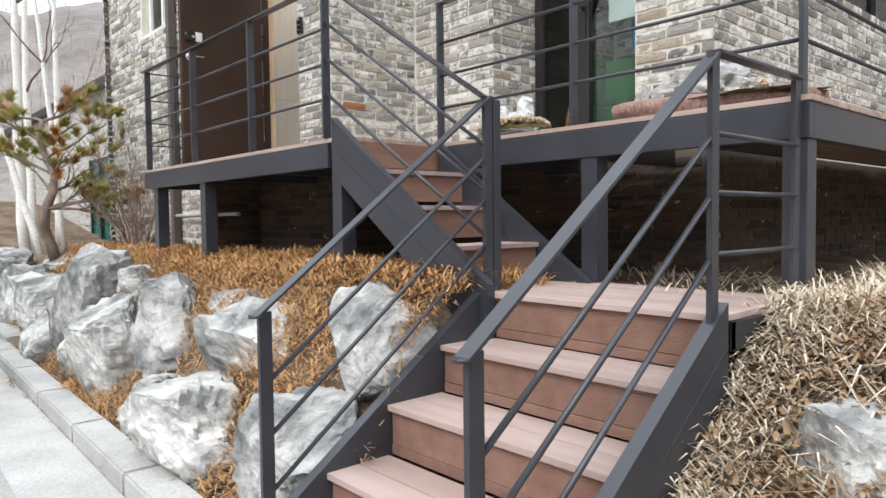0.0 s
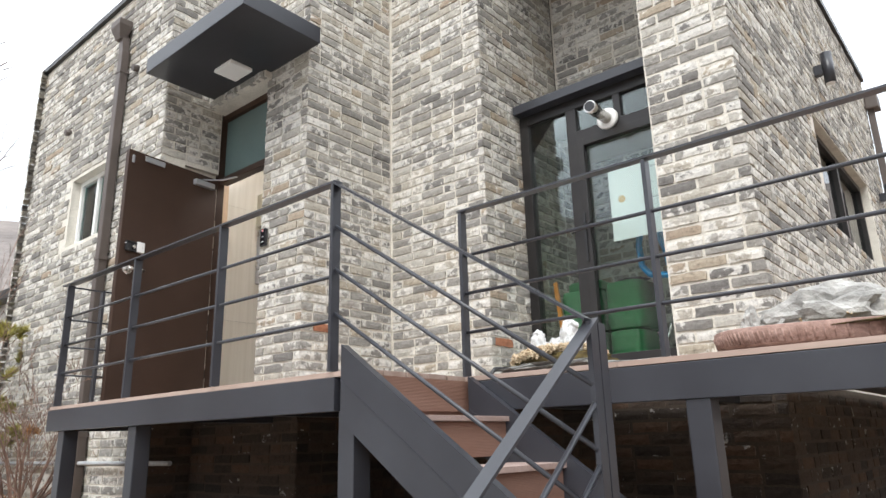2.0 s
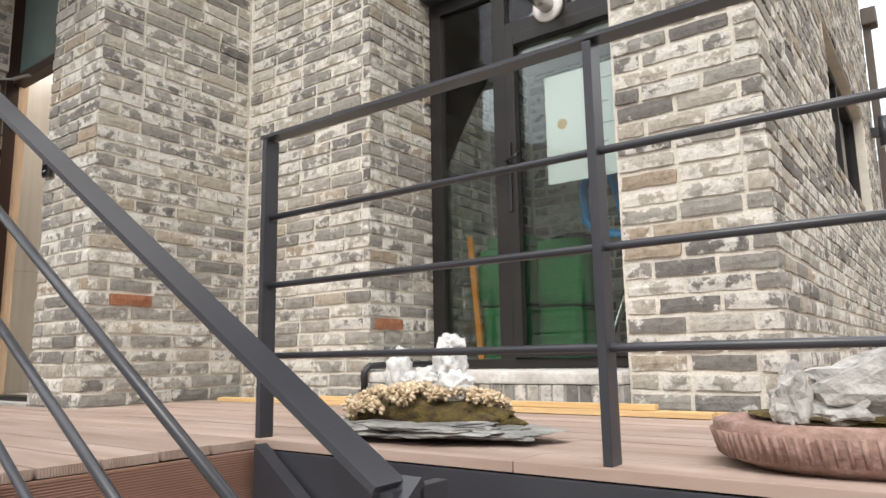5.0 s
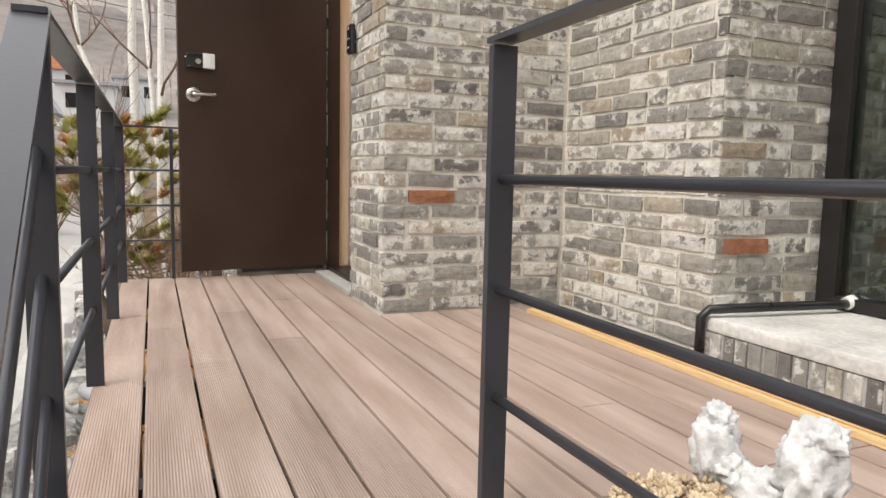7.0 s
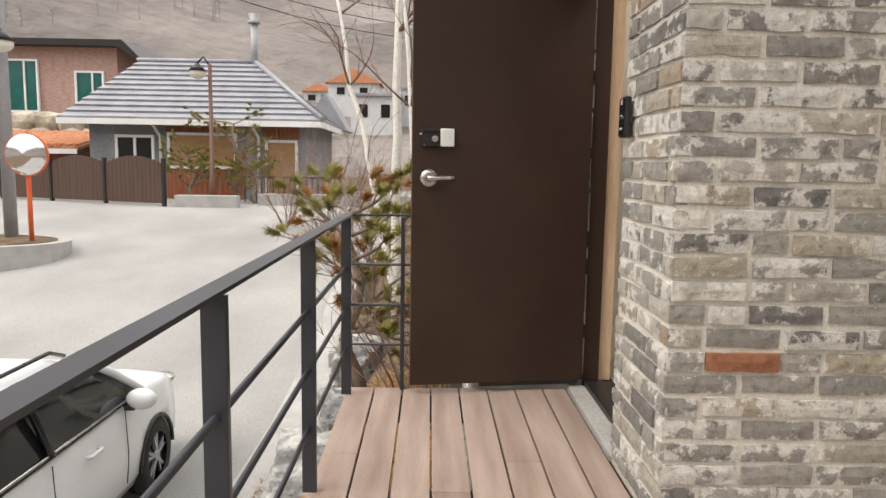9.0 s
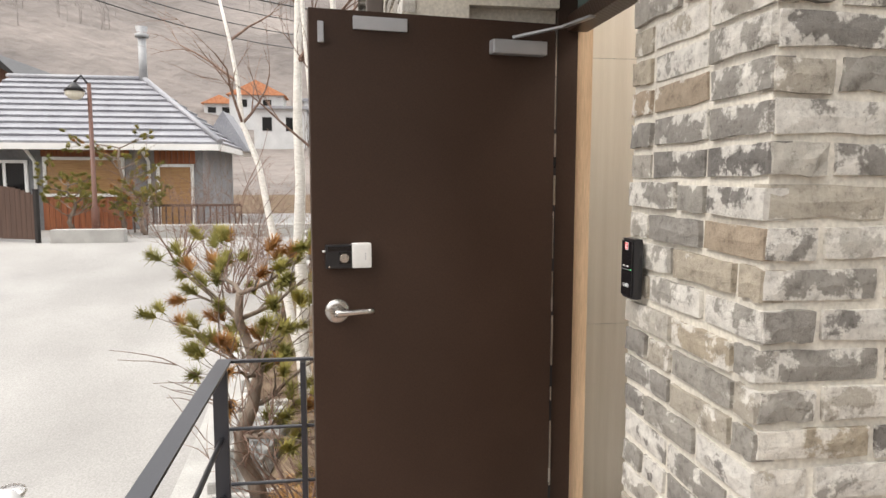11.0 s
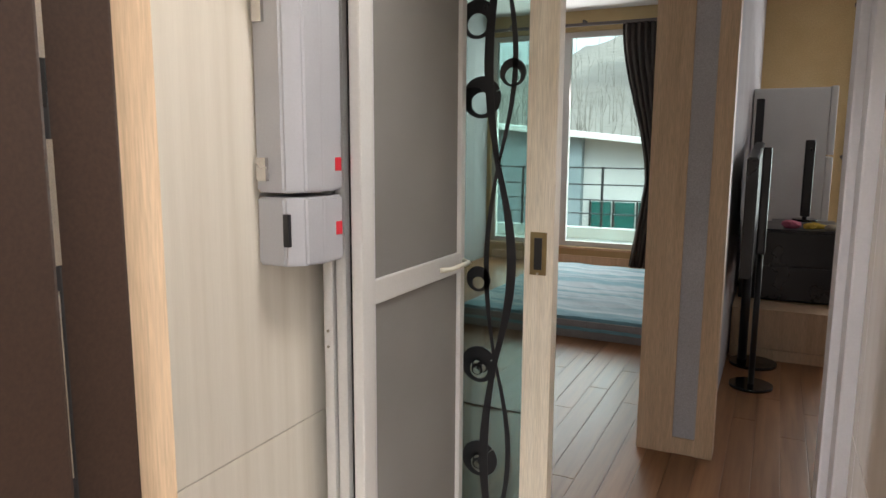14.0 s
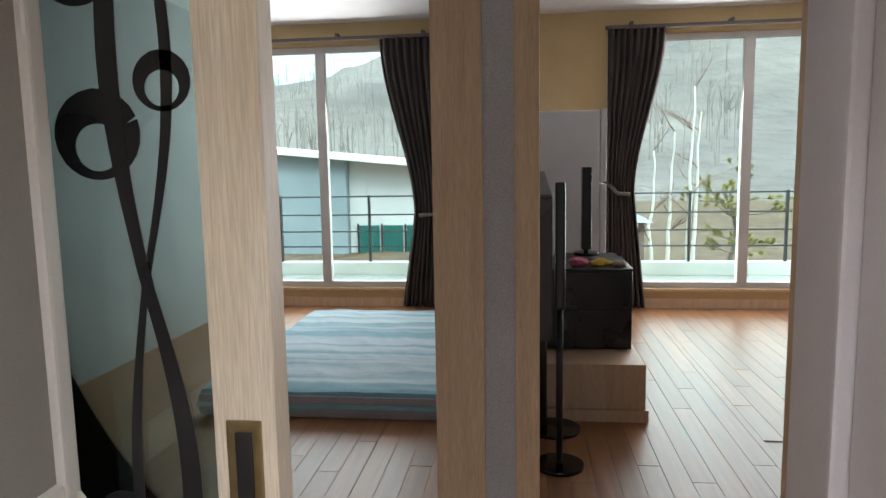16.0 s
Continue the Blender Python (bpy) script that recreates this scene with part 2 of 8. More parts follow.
M["wallpaper"] = surface("grey_wallpaper", (0.46, 0.45, 0.47), (0.53, 0.52, 0.54), 4, 0.85, 0, 0.3, 160, depth=0.002)
M["ochre"] = surface("ochre_plaster", (0.50, 0.36, 0.17), (0.56, 0.42, 0.22), 3, 0.8, 0, 0.2, 90, depth=0.002)
M["screen"] = surface("insect_screen_mesh", (0.235, 0.225, 0.215), (0.275, 0.263, 0.25), 3, 0.75, 0, 0.4, 700, depth=0.001)
M["screen_frame"] = surface("champagne_aluminium", (0.66, 0.645, 0.625), (0.71, 0.695, 0.675), 3, 0.35, 0.1, 0.02, 150)
M["frame_white"] = surface("silver_white_frame", (0.66, 0.64, 0.67), (0.72, 0.70, 0.73), 3, 0.4, 0.1, 0.02, 150)
M["red"] = surface("red_sticker", (0.72, 0.03, 0.05), (0.78, 0.05, 0.07), 3, 0.4, 0, 0.0)
M["paper"] = surface("white_paper", (0.78, 0.80, 0.80), (0.84, 0.85, 0.85), 3, 0.7, 0, 0.05, 90)
M["pipe"] = surface("brown_downpipe", (0.075, 0.06, 0.052), (0.10, 0.08, 0.07), 4, 0.5, 0, 0.05, 90)

M["lit"] = emit_mat("lit_diffuser", (1.0, 0.97, 0.92), 6.0)
M["car"] = surface("white_car_paint", (0.78, 0.79, 0.80), (0.82, 0.83, 0.84), 2, 0.12, 0.0, 0.0)
M["car_glass"] = surface("dark_car_glass", (0.008, 0.009, 0.01), (0.012, 0.013, 0.014), 2, 0.03, 0, 0.0)
M["tyre"] = surface("tyre_rubber", (0.02, 0.02, 0.02), (0.035, 0.034, 0.033), 8, 0.85, 0, 0.3, 120)
M["bark_birch"] = surface("birch_bark", (0.62, 0.59, 0.54), (0.80, 0.78, 0.73), 14, 0.8, 0, 0.4, 50, (1, 1, 3))
M["bark"] = surface("grey_brown_bark", (0.12, 0.09, 0.07), (0.24, 0.19, 0.15), 12, 0.95, 0, 0.8, 45, (1, 1, 0.4))
M["twig"] = surface("reddish_twigs", (0.14, 0.085, 0.065), (0.26, 0.17, 0.13), 12, 0.95, 0, 0.3, 45)
M["needle"] = surface("pine_needles", (0.15, 0.155, 0.035), (0.38, 0.33, 0.085), 5, 0.8, 0, 0.0, 30)
M["needle_brown"] = surface("withered_needles", (0.30, 0.14, 0.04), (0.45, 0.24, 0.08), 5, 0.85, 0, 0.0, 30)
M["slate"] = surface("slate_plate", (0.10, 0.10, 0.095), (0.34, 0.335, 0.315), 9, 0.75, 0, 0.7, 60, depth=0.01)
M["white_stone"] = surface("white_rough_stone", (0.48, 0.48, 0.475), (0.72, 0.72, 0.705), 18, 0.9, 0, 0.8, 70, depth=0.006)
M["grey_stone"] = surface("grey_viewing_stone", (0.28, 0.275, 0.26), (0.52, 0.51, 0.48), 12, 0.9, 0, 0.8, 60, depth=0.01)
M["sedum"] = surface("dry_sedum", (0.36, 0.25, 0.14), (0.70, 0.585, 0.42), 45, 0.9, 0, 0.3, 90)
M["moss"] = surface("moss", (0.030, 0.018, 0.010), (0.12, 0.088, 0.02), 32, 1.0, 0, 0.9, 120, depth=0.01)
M["clay"] = surface("reddish_clay_tray", (0.20, 0.115, 0.09), (0.36, 0.24, 0.20), 30, 0.8, 0, 0.7, 90, depth=0.006)
M["green_net"] = surface("green_netting", (0.008, 0.10, 0.03), (0.03, 0.27, 0.08), 50, 0.7, 0, 0.8, 130, (1, 1, 4), depth=0.01)
M["blue"] = surface("blue_hose", (0.02, 0.28, 0.66), (0.04, 0.36, 0.76), 6, 0.35, 0, 0.1, 60)
M["orange"] = surface("orange_handle", (0.60, 0.22, 0.03), (0.70, 0.28, 0.05), 6, 0.5, 0, 0.1, 60)
M["orange_pole"] = surface("orange_red_paint", (0.62, 0.10, 0.03), (0.70, 0.14, 0.05), 6, 0.5, 0, 0.1, 60)
M["slate_roof"] = surface("grey_metal_shingles", (0.26, 0.265, 0.29), (0.34, 0.345, 0.37), 1.5, 0.5, 0.2, 0.2, 20)
M["grey_wall"] = surface("grey_stone_cladding", (0.20, 0.205, 0.215), (0.28, 0.285, 0.295), 1.2, 0.85, 0, 0.3, 12)
M["red_wood"] = surface("reddish_wood_boards", (0.22, 0.065, 0.025), (0.34, 0.12, 0.05), 2.0, 0.6, 0, 0.3, 10, (8, 8, 0.4))
M["red_brick"] = surface("red_brick_wall", (0.36, 0.21, 0.18), (0.52, 0.36, 0.31), 9, 0.9, 0, 0.4, 22, (0.5, 0.5, 1.8))
M["fence"] = surface("brown_fence_boards", (0.06, 0.032, 0.022), (0.09, 0.05, 0.035), 2, 0.6, 0, 0.3, 9, (9, 9, 0.3))
M["clay_tile"] = surface("orange_clay_tiles", (0.45, 0.17, 0.08), (0.60, 0.28, 0.15), 4, 0.8, 0, 0.3, 20)
M["brown_pole"] = surface("brown_lamp_post", (0.10, 0.04, 0.025), (0.14, 0.06, 0.04), 3, 0.5, 0, 0.1, 40)
M["pole"] = surface("galvanised_pole", (0.32, 0.33, 0.34), (0.42, 0.43, 0.44), 4, 0.6, 0.2, 0.1, 60)
M["mirror"] = surface("convex_mirror", (0.8, 0.8, 0.8), (0.82, 0.82, 0.82), 2, 0.02, 1.0, 0.0)
M["woods"] = surface("bare_winter_woods", (0.115, 0.10, 0.092), (0.235, 0.205, 0.185), 0.035, 1.0, 0, 0.6, 0.35, depth=2.0, detail=10)
M["pale_wall"] = surface("pale_render", (0.52, 0.53, 0.53), (0.62, 0.63, 0.63), 1, 0.8, 0, 0.1, 20)
M["blue_wall"] = surface("blue_grey_render", (0.22, 0.28, 0.31), (0.28, 0.34, 0.37), 1, 0.8, 0, 0.1, 20)
M["teal_glass"] = surface("dark_teal_glass", (0.01, 0.10, 0.09), (0.015, 0.13, 0.115), 2, 0.06, 0, 0.0)
M["brick_flat"] = surface("far_grey_brick", (0.30, 0.285, 0.26), (0.56, 0.54, 0.50), 9, 0.9, 0, 0.4, 20, (0.45, 0.45, 1.6))
M["straw_brown"] = surface("brown_dry_weeds", (0.17, 0.10, 0.05), (0.36, 0.25, 0.15), 9, 0.9, 0, 0.0, 60)
M["green_led"] = emit_mat("green_indicator", (0.1, 0.9, 0.3), 1.5)
M["far_twig"] = surface("far_bare_trees", (0.17, 0.15, 0.135), (0.32, 0.29, 0.27), 0.2, 1.0, 0, 0.0)
M["rock_warm"] = surface("weathered_terrace_stone", (0.26, 0.22, 0.16), (0.52, 0.47, 0.38), 1.6, 0.95, 0, 0.8, 9, depth=0.05)
M["blind_wood"] = surface("drawn_wooden_blind", (0.30, 0.16, 0.06), (0.40, 0.23, 0.10), 3, 0.5, 0, 0.3, 14, (1, 1, 8))
M["brick_red"] = surface("red_brick_piece", (0.22, 0.085, 0.04), (0.36, 0.16, 0.09), 14, 0.9, 0, 0.7, 60, depth=0.006)
M["brass"] = surface("antique_brass", (0.24, 0.18, 0.09), (0.36, 0.28, 0.15), 20, 0.35, 0.9, 0.05, 120)
M["sash"] = surface("greyish_window_sash", (0.55, 0.52, 0.48), (0.62, 0.59, 0.55), 4, 0.45, 0, 0.02, 90)
M["pale_green_glass"] = glass_mat("pale_green_window_glass", (0.80, 0.92, 0.90))
M["curtain"] = surface("dark_brown_curtain", (0.035, 0.028, 0.024), (0.075, 0.06, 0.05), 14, 0.85, 0, 0.3, 300, (1, 1, 0.3))
M["tieback"] = surface("braided_tie", (0.10, 0.08, 0.06), (0.22, 0.19, 0.16), 60, 0.8, 0, 0.5, 200)
M["mattress"] = surface("grey_mattress_side", (0.33, 0.32, 0.32), (0.4, 0.39, 0.39), 6, 0.9, 0, 0.2, 120)
M["bedding"] = surface("striped_pale_blue_bedding", (0.20, 0.40, 0.47), (0.50, 0.62, 0.66), 4.5, 0.85, 0, 0.2, 200, (0.05, 1.5, 0.05), contrast=0.08)
M["pink"] = surface("pink_plush", (0.7, 0.16, 0.25), (0.8, 0.25, 0.34), 20, 0.9, 0, 0.3, 120)
M["yellow"] = surface("yellow_plush", (0.66, 0.45, 0.05), (0.78, 0.56, 0.1), 20, 0.9, 0, 0.3, 120)



def checked(m, pitch):
    """A faint woven check pressed into a film: two crossed waves in relief and gloss."""
    n, l = m.node_tree.nodes, m.node_tree.links
    v = coords(n, l, local=True)
    ck = n.new("ShaderNodeTexChecker")
    ck.inputs["Scale"].default_value = 1 / pitch
    l.new(v, ck.inputs["Vector"])
    mr_ = n.new("ShaderNodeMapRange")
    mr_.inputs[3].default_value, mr_.inputs[4].default_value = 0.36, 0.46
    l.new(ck.outputs["Fac"], mr_.inputs[0])
    l.new(mr_.outputs[0], n["Principled BSDF"].inputs["Roughness"])


checked(M["door"], 0.012)

for k, v in (("steel", 0.5), ("door", 0.3), ("deck", 0.25), ("deck_y", 0.25), ("riser", 0.2), ("brick", 0.2), ("brick_far", 0.2), ("soil", 0.1), ("road", 0.25), ("oak_floor", 0.35)):
    M[k].node_tree.nodes["Principled BSDF"].inputs["Specular IOR Level"].default_value = v


# ---- building helpers ----
def add_box(bm, lo, hi, bevel=0.0):
    vs = [bm.verts.new((x, y, z)) for x in (lo[0], hi[0]) for y in (lo[1], hi[1]) for z in (lo[2], hi[2])]
    fs = [bm.faces.new([vs[i] for i in q]) for q in ((0, 1, 3, 2), (4, 6, 7, 5), (0, 4, 5, 1), (2, 3, 7, 6), (0, 2, 6, 4), (1, 5, 7, 3))]
    if bevel:
        es = list({e for f in fs for e in f.edges})
        bmesh.ops.bevel(bm, geom=es, offset=bevel, segments=2, profile=0.7, affect="EDGES")
    return vs


def add_tube(bm, pts, rad, seg=10, cap=True):
    """A tube through the points; rad is one radius or one a point."""
    pts = [Vector(p) for p in pts]
    rad = rad if isinstance(rad, (list, tuple)) else [rad] * len(pts)
    rings = []
    side = None
    for i, p in enumerate(pts):
        d = (pts[min(i + 1, len(pts) - 1)] - pts[max(i - 1, 0)]).normalized()
        if side is None:
            side = d.orthogonal().normalized()
        side = (side - d * side.dot(d)).normalized()
        up = d.cross(side)
        rings.append([bm.verts.new(p + rad[i] * (math.cos(a) * side + math.sin(a) * up)) for a in (2 * math.pi * k / seg for k in range(seg))])
    for a, b in zip(rings, rings[1:]):
        for k in range(seg):
            f = bm.faces.new((a[k], a[(k + 1) % seg], b[(k + 1) % seg], b[k]))
            f.smooth = True
    if cap:
        bm.faces.new(rings[0][::-1])
        bm.faces.new(rings[-1])


def add_bar(bm, a, b, across, w, h):
    """A straight bar of w (along across) by h from a to b."""
    a, b = Vector(a), Vector(b)
    d = (b - a).normalized()
    s = Vector(across)
    s = (s - d * s.dot(d)).normalized()
    u = d.cross(s)
    q = [s * w / 2 * i + u * h / 2 * j for i, j in ((-1, -1), (1, -1), (1, 1), (-1, 1))]
    lo, hi = [bm.verts.new(a + v) for v in q], [bm.verts.new(b + v) for v in q]
    for k in range(4):
        bm.faces.new((lo[k], lo[(k + 1) % 4], hi[(k + 1) % 4], hi[k]))
    bm.faces.new(lo[::-1])
    bm.faces.new(hi)


def add_prism(bm, outline, axis, lo, hi):
    """An outline of 2D points pushed along an axis."""
    def at(p, v):
        return {"x": (v, p[0], p[1]), "y": (p[0], v, p[1]), "z": (p[0], p[1], v)}[axis]
    a, b = [bm.verts.new(at(p, lo)) for p in outline], [bm.verts.new(at(p, hi)) for p in outline]
    for k in range(len(a)):
        bm.faces.new((a[k], a[(k + 1) % len(a)], b[(k + 1) % len(a)], b[k]))
    bm.faces.new(a[::-1])
    bm.faces.new(b)


def mesh_ob(name, bm, material, parent=None, label=""):
    bmesh.ops.recalc_face_normals(bm, faces=bm.faces)
    me = bpy.data.meshes.new(name)
    bm.to_mesh(me)
    bm.free()
    me.materials.append(material)
    ob = new(name, me)
    if parent:
        ob.parent = parent
    if label:
        ob["label"] = label
    return ob


def part(name, bm, material, parent, label=""):
    return mesh_ob(name, bm, material, parent, label)


def box_part(name, lo, hi, material, parent=None, label="", bevel=0.0):
    bm = bmesh.new()
    add_box(bm, lo, hi, bevel)
    return mesh_ob(name, bm, material, parent, label)


def thing(name, label, category, group="", kind=""):
    return tagged(new(name), label, category, group, kind)


def structure(ob, label, category):
    return tagged(ob, label, category, kind="structure")


def lump(radius, squash, seed, rough=0.35, sub=3, freq=1.3, planes=10, cut=0.72):
    """A boulder: a ball cut by random planes, then roughened."""
    rng = random.Random(seed)
    bm = bmesh.new()
    bmesh.ops.create_icosphere(bm, subdivisions=sub, radius=1.0)
    cuts = []
    for _ in range(planes):
        d = Vector((rng.gauss(0, 1), rng.gauss(0, 1), rng.gauss(0, 1))).normalized()
        cuts.append((d, rng.uniform(cut, 0.95)))
    o = Vector((rng.uniform(-50, 50), rng.uniform(-50, 50), rng.uniform(-50, 50)))
    for v in bm.verts:
        p = v.co.copy()
        for d, k in cuts:
            h = p.dot(d)
            if h > k:
                p -= d * (h - k)
        q = p * freq + o
        p *= 1 + rough * 0.5 * (noise.noise(q) + 0.5 * noise.noise(q * 2.3) + 0.25 * noise.noise(q * 5.1))
        v.co = Vector((p.x * squash[0], p.y * squash[1], p.z * squash[2])) * radius
    return bm


# ---- ground and road ----
KERB_Y0, KERB_SLOPE = 0.955, -0.027


def kerb_y(x):
    return KERB_Y0 + KERB_SLOPE * x


def smooth(a, b, v):
    k = min(max((v - a) / (b - a), 0), 1)
    return k * k * (3 - 2 * k)


def road_z(x, y):
    d = -3.0 - x
    z = -1.88 + (0.145 * max(d - 5, 0) * smooth(5, 12, d) if d > 5 else 0)
    z = min(z, 0.0 + 0.02 * max(d - 23, 0))
    return z


def ground_z(x, y):
    """Road level, a bank up to the house, the sloped yard at its side."""
    r = road_z(x, y)
    k = y - kerb_y(x)
    if x < -30:
        return r + 0.0
    yard = -0.89 if x < -1 else -0.89 - 0.10 * smooth(0, 2.0, x) * max(0.0, 4.5 - y) * 0.9
    yard = max(yard, r + 0.12)
    if x < -10:
        yard = max(r + 0.15, -0.93 + 0.0 * x)
    wide = 1.15 if x < -1.2 else 1.9
    return r - 0.05 + (yard - r + 0.05) * smooth(0.05, wide, k)


def sheet(name, xs, ys, height, material):
    vs = [(x, y, height(x, y)) for y in ys for x in xs]
    nx = len(xs)
    fs = [(j * nx + i, j * nx + i + 1, (j + 1) * nx + i + 1, (j + 1) * nx + i) for j in range(len(ys) - 1) for i in range(nx - 1)]
    me = bpy.data.meshes.new(name)
    me.from_pydata(vs, [], fs)
    me.materials.append(material)
    for p in me.polygons:
        p.use_smooth = True
    return new(name, me)


def steps(a, b, d):
    return [a + (b - a) * i / max(1, round((b - a) / d)) for i in range(max(1, round((b - a) / d)) + 1)]


gx = [-400, -250, -150, -100, -70] + steps(-50, -12, 2) + steps(-11.7, 6, 0.3)[0:] + steps(8, 30, 4) + [60, 120, 400]
gy = [-400, -200, -100, -60] + steps(-40, -6, 4) + steps(-5, 0.4, 0.9) + steps(0.6, 5.4, 0.2) + steps(6, 20, 2) + [30, 50, 80, 150, 400]


def ground_rough(x, y):
    z = ground_z(x, y)
    if y - kerb_y(x) > 0.3 and -12 < x < 8 and y < 8:
        z += 0.05 * noise.noise(Vector((x * 2.1, y * 2.1, 0)))
    if abs(x) > 60 or abs(y) > 60:
        z -= 1.0
    return z


ground = structure(sheet("ground", gx, gy, ground_rough, M["soil"]), "bare dry soil yard around the house", "ground")

road = bmesh.new()
rx = steps(-32, 8, 0.8)
rv = []
for x in rx:
    far = -9.0 if x > -14 else -9.0 - 0.5 * (-14 - x)
    near = kerb_y(x) - 0.02 if x > -15 else kerb_y(-15) - 0.02 + 0.1 * (-15 - x)
    rv.append([road.verts.new((x, far + (near - far) * j / 12, road_z(x, 0) + 0.012)) for j in range(13)])
for a, b in zip(rv, rv[1:]):
    for j in range(12):
        road.faces.new((a[j], b[j], b[j + 1], a[j + 1])).smooth = True
structure(mesh_ob("road", road, M["road"]), "pale worn concrete village road, curving uphill", "road")

for i in range(13):
    x0, x1 = -1.5 - i * 1.1, -1.5 - (i + 1) * 1.1 + 0.012
    bm = bmesh.new()
    zt = road_z((x0 + x1) / 2, 0) + 0.14
    w = 0.2
    q = [(x0, kerb_y(x0)), (x1, kerb_y(x1)), (x1, kerb_y(x1) + w), (x0, kerb_y(x0) + w)]
    add_prism(bm, q, "z", zt - 0.35, zt)
    bmesh.ops.bevel(bm, geom=list(bm.edges), offset=0.012, segments=2, affect="EDGES")
    tagged(mesh_ob("kerb_stone", bm, M["curb"]), "pale concrete kerb block along the road", "kerb", "kerb blocks")

gt = bmesh.new()
gv = [[gt.verts.new((x, kerb_y(x) - o, road_z(x, 0) + h)) for o, h in ((0.004, 0.030), (0.40, 0.018), (0.405, 0.010))] for x in steps(-15.5, 7, 0.5)]
for a, b in zip(gv, gv[1:]):
    for j in range(2):
        gt.faces.new((a[j], b[j], b[j + 1], a[j + 1]))
structure(mesh_ob("gutter", gt, M["curb"]), "pale concrete gutter strip along the kerb", "gutter")

# ---- house shell ----
YE, YI, YR, XP, XO, XC, XL = 3.375, 4.355, 2.87, -4.275, -3.21, -1.20, -5.70
WALLS = {}


def wall(name, boxes, label, prisms=()):
    bm = bmesh.new()
    for lo, hi in boxes:
        add_box(bm, lo, hi)
    for outline, axis, lo, hi in prisms:
        add_prism(bm, outline, axis, lo, hi)
    WALLS[name] = structure(mesh_ob(name, bm, M["mortar"]), label, "wall")
    return WALLS[name]


G, TOP = -1.3, 4.3
R = 0.014   # joints lie this far behind the brick faces
brick_label = "wall of reclaimed grey and whitewashed bricks"
# front of the left wing, with its window opening
wall("wall_wing", [((-8.95, YR + R, G), (-7.66, YR + 0.25, TOP)), ((-6.76, YR + R, G), (XL - R, YR + 0.25, TOP)),
                   ((-7.66, YR + R, G), (-6.76, YR + 0.25, 1.75)), ((-7.66, YR + R, 2.5), (-6.76, YR + 0.25, TOP))], brick_label)
wall("wall_wing_end", [((-8.95 + R, YR + 0.25, G), (-8.7, 11.4, TOP))], brick_label)
wall("wall_return", [((XL - 0.25, YR + 0.25, G), (XL - R, YE - 0.07, -0.06)), ((XL - 0.25, YR + 0.25, -0.06), (XL - 0.06, YE - 0.07, 2.2)), ((XL - 0.25, YE - 0.07, -0.06), (XL - 0.06, 3.462, 2.2)), ((XL - 0.25, YE - 0.07, 2.2), (XL - R, 3.462, 2.84)), ((XL - 0.25, YR + 0.25, 2.2), (XL - R, YE - 0.07, TOP))], brick_label)
# above the entry door, then the pier beside it
wall("wall_entry", [((XL - 0.25, YE - 0.065, 2.84), (-4.80, YE + 0.25, TOP))], brick_label)
wall("wall_under_entry", [((XL - 0.25, YE + R, G), (-4.80, YE + 0.25, -0.03))], brick_label)
wall("wall_pier", [((-4.856, YE + R, G), (XP - R, YE + 0.25, TOP)), ((XP - 0.25, YE + 0.25, G), (XP - R, YI + R, TOP))], brick_label)
wall("wall_inner", [((XP - 0.25, YI + R, G), (XO - R, YI + 0.25, TOP))], brick_label)
wall("wall_reveal", [((XO - 0.25, YI + 0.25, G), (XO - R, 5.62, TOP))], brick_label)
wall("wall_recess", [((XO - R, 5.62 + R, 2.4), (XC - 0.3, 6.2, TOP)), ((XO - R, YI + 0.02 + R, G), (-1.80, YI + 0.2, -0.03))], brick_label)
wall("wall_corner", [((-1.80, YI + R, G), (XC - R, YI + 0.25, TOP + 0.1)), ((-1.80, YI + 0.25, -0.03), (-1.60, 5.62, TOP))], brick_label)
SIDE_END = 10.6
FJ = R - 0.004
# foundation faces under the deck; their mortar colour holds the shade there
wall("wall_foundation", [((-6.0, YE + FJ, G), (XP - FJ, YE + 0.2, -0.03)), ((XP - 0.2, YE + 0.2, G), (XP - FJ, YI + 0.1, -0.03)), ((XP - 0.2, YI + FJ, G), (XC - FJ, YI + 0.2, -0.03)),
                         ((XC - 0.2, YI + 0.2, G), (XC - FJ, SIDE_END, -0.03)), ((XL - 0.2, YR + 0.03, G), (XL - FJ, YE + 0.1, -0.065))], "foundation wall under the deck, shade put into its brick colour")
WALLS["wall_foundation"].data.materials[0] = M["mortar_shaded"]
side_top = lambda y: TOP + 0.1 + 0.0 * y
wall("wall_side", [], brick_label, [
    ([(YI + 0.25, G), (6.65, G), (6.65, side_top(6.65)), (YI + 0.25, side_top(YI + 0.25))], "x", XC - 0.25, XC - R),
    ([(9.2, G), (SIDE_END, G), (SIDE_END, side_top(SIDE_END)), (9.2, side_top(9.2))], "x", XC - 0.25, XC - R),
    ([(6.65, G), (9.2, G), (9.2, 1.4), (6.65, 1.4)], "x", XC - 0.25, XC - R),
    ([(6.65, 2.45), (9.2, 2.45), (9.2, side_top(9.2)), (6.65, side_top(6.65))], "x", XC - 0.25, XC - R)])
bm = bmesh.new()
add_prism(bm, [(YI - 0.03, side_top(YI)), (SIDE_END + 0.05, side_top(SIDE_END)), (SIDE_END + 0.05, side_top(SIDE_END) + 0.09), (YI - 0.03, side_top(YI) + 0.09)], "x", XO - 0.3, XC + 0.03)
add_box(bm, (-8.98, YR - 0.03, TOP), (XL + 0.03, 12, TOP + 0.06))
add_box(bm, (XL + 0.03, YE - 0.03, TOP), (XP + 0.03, 12, TOP + 0.06))
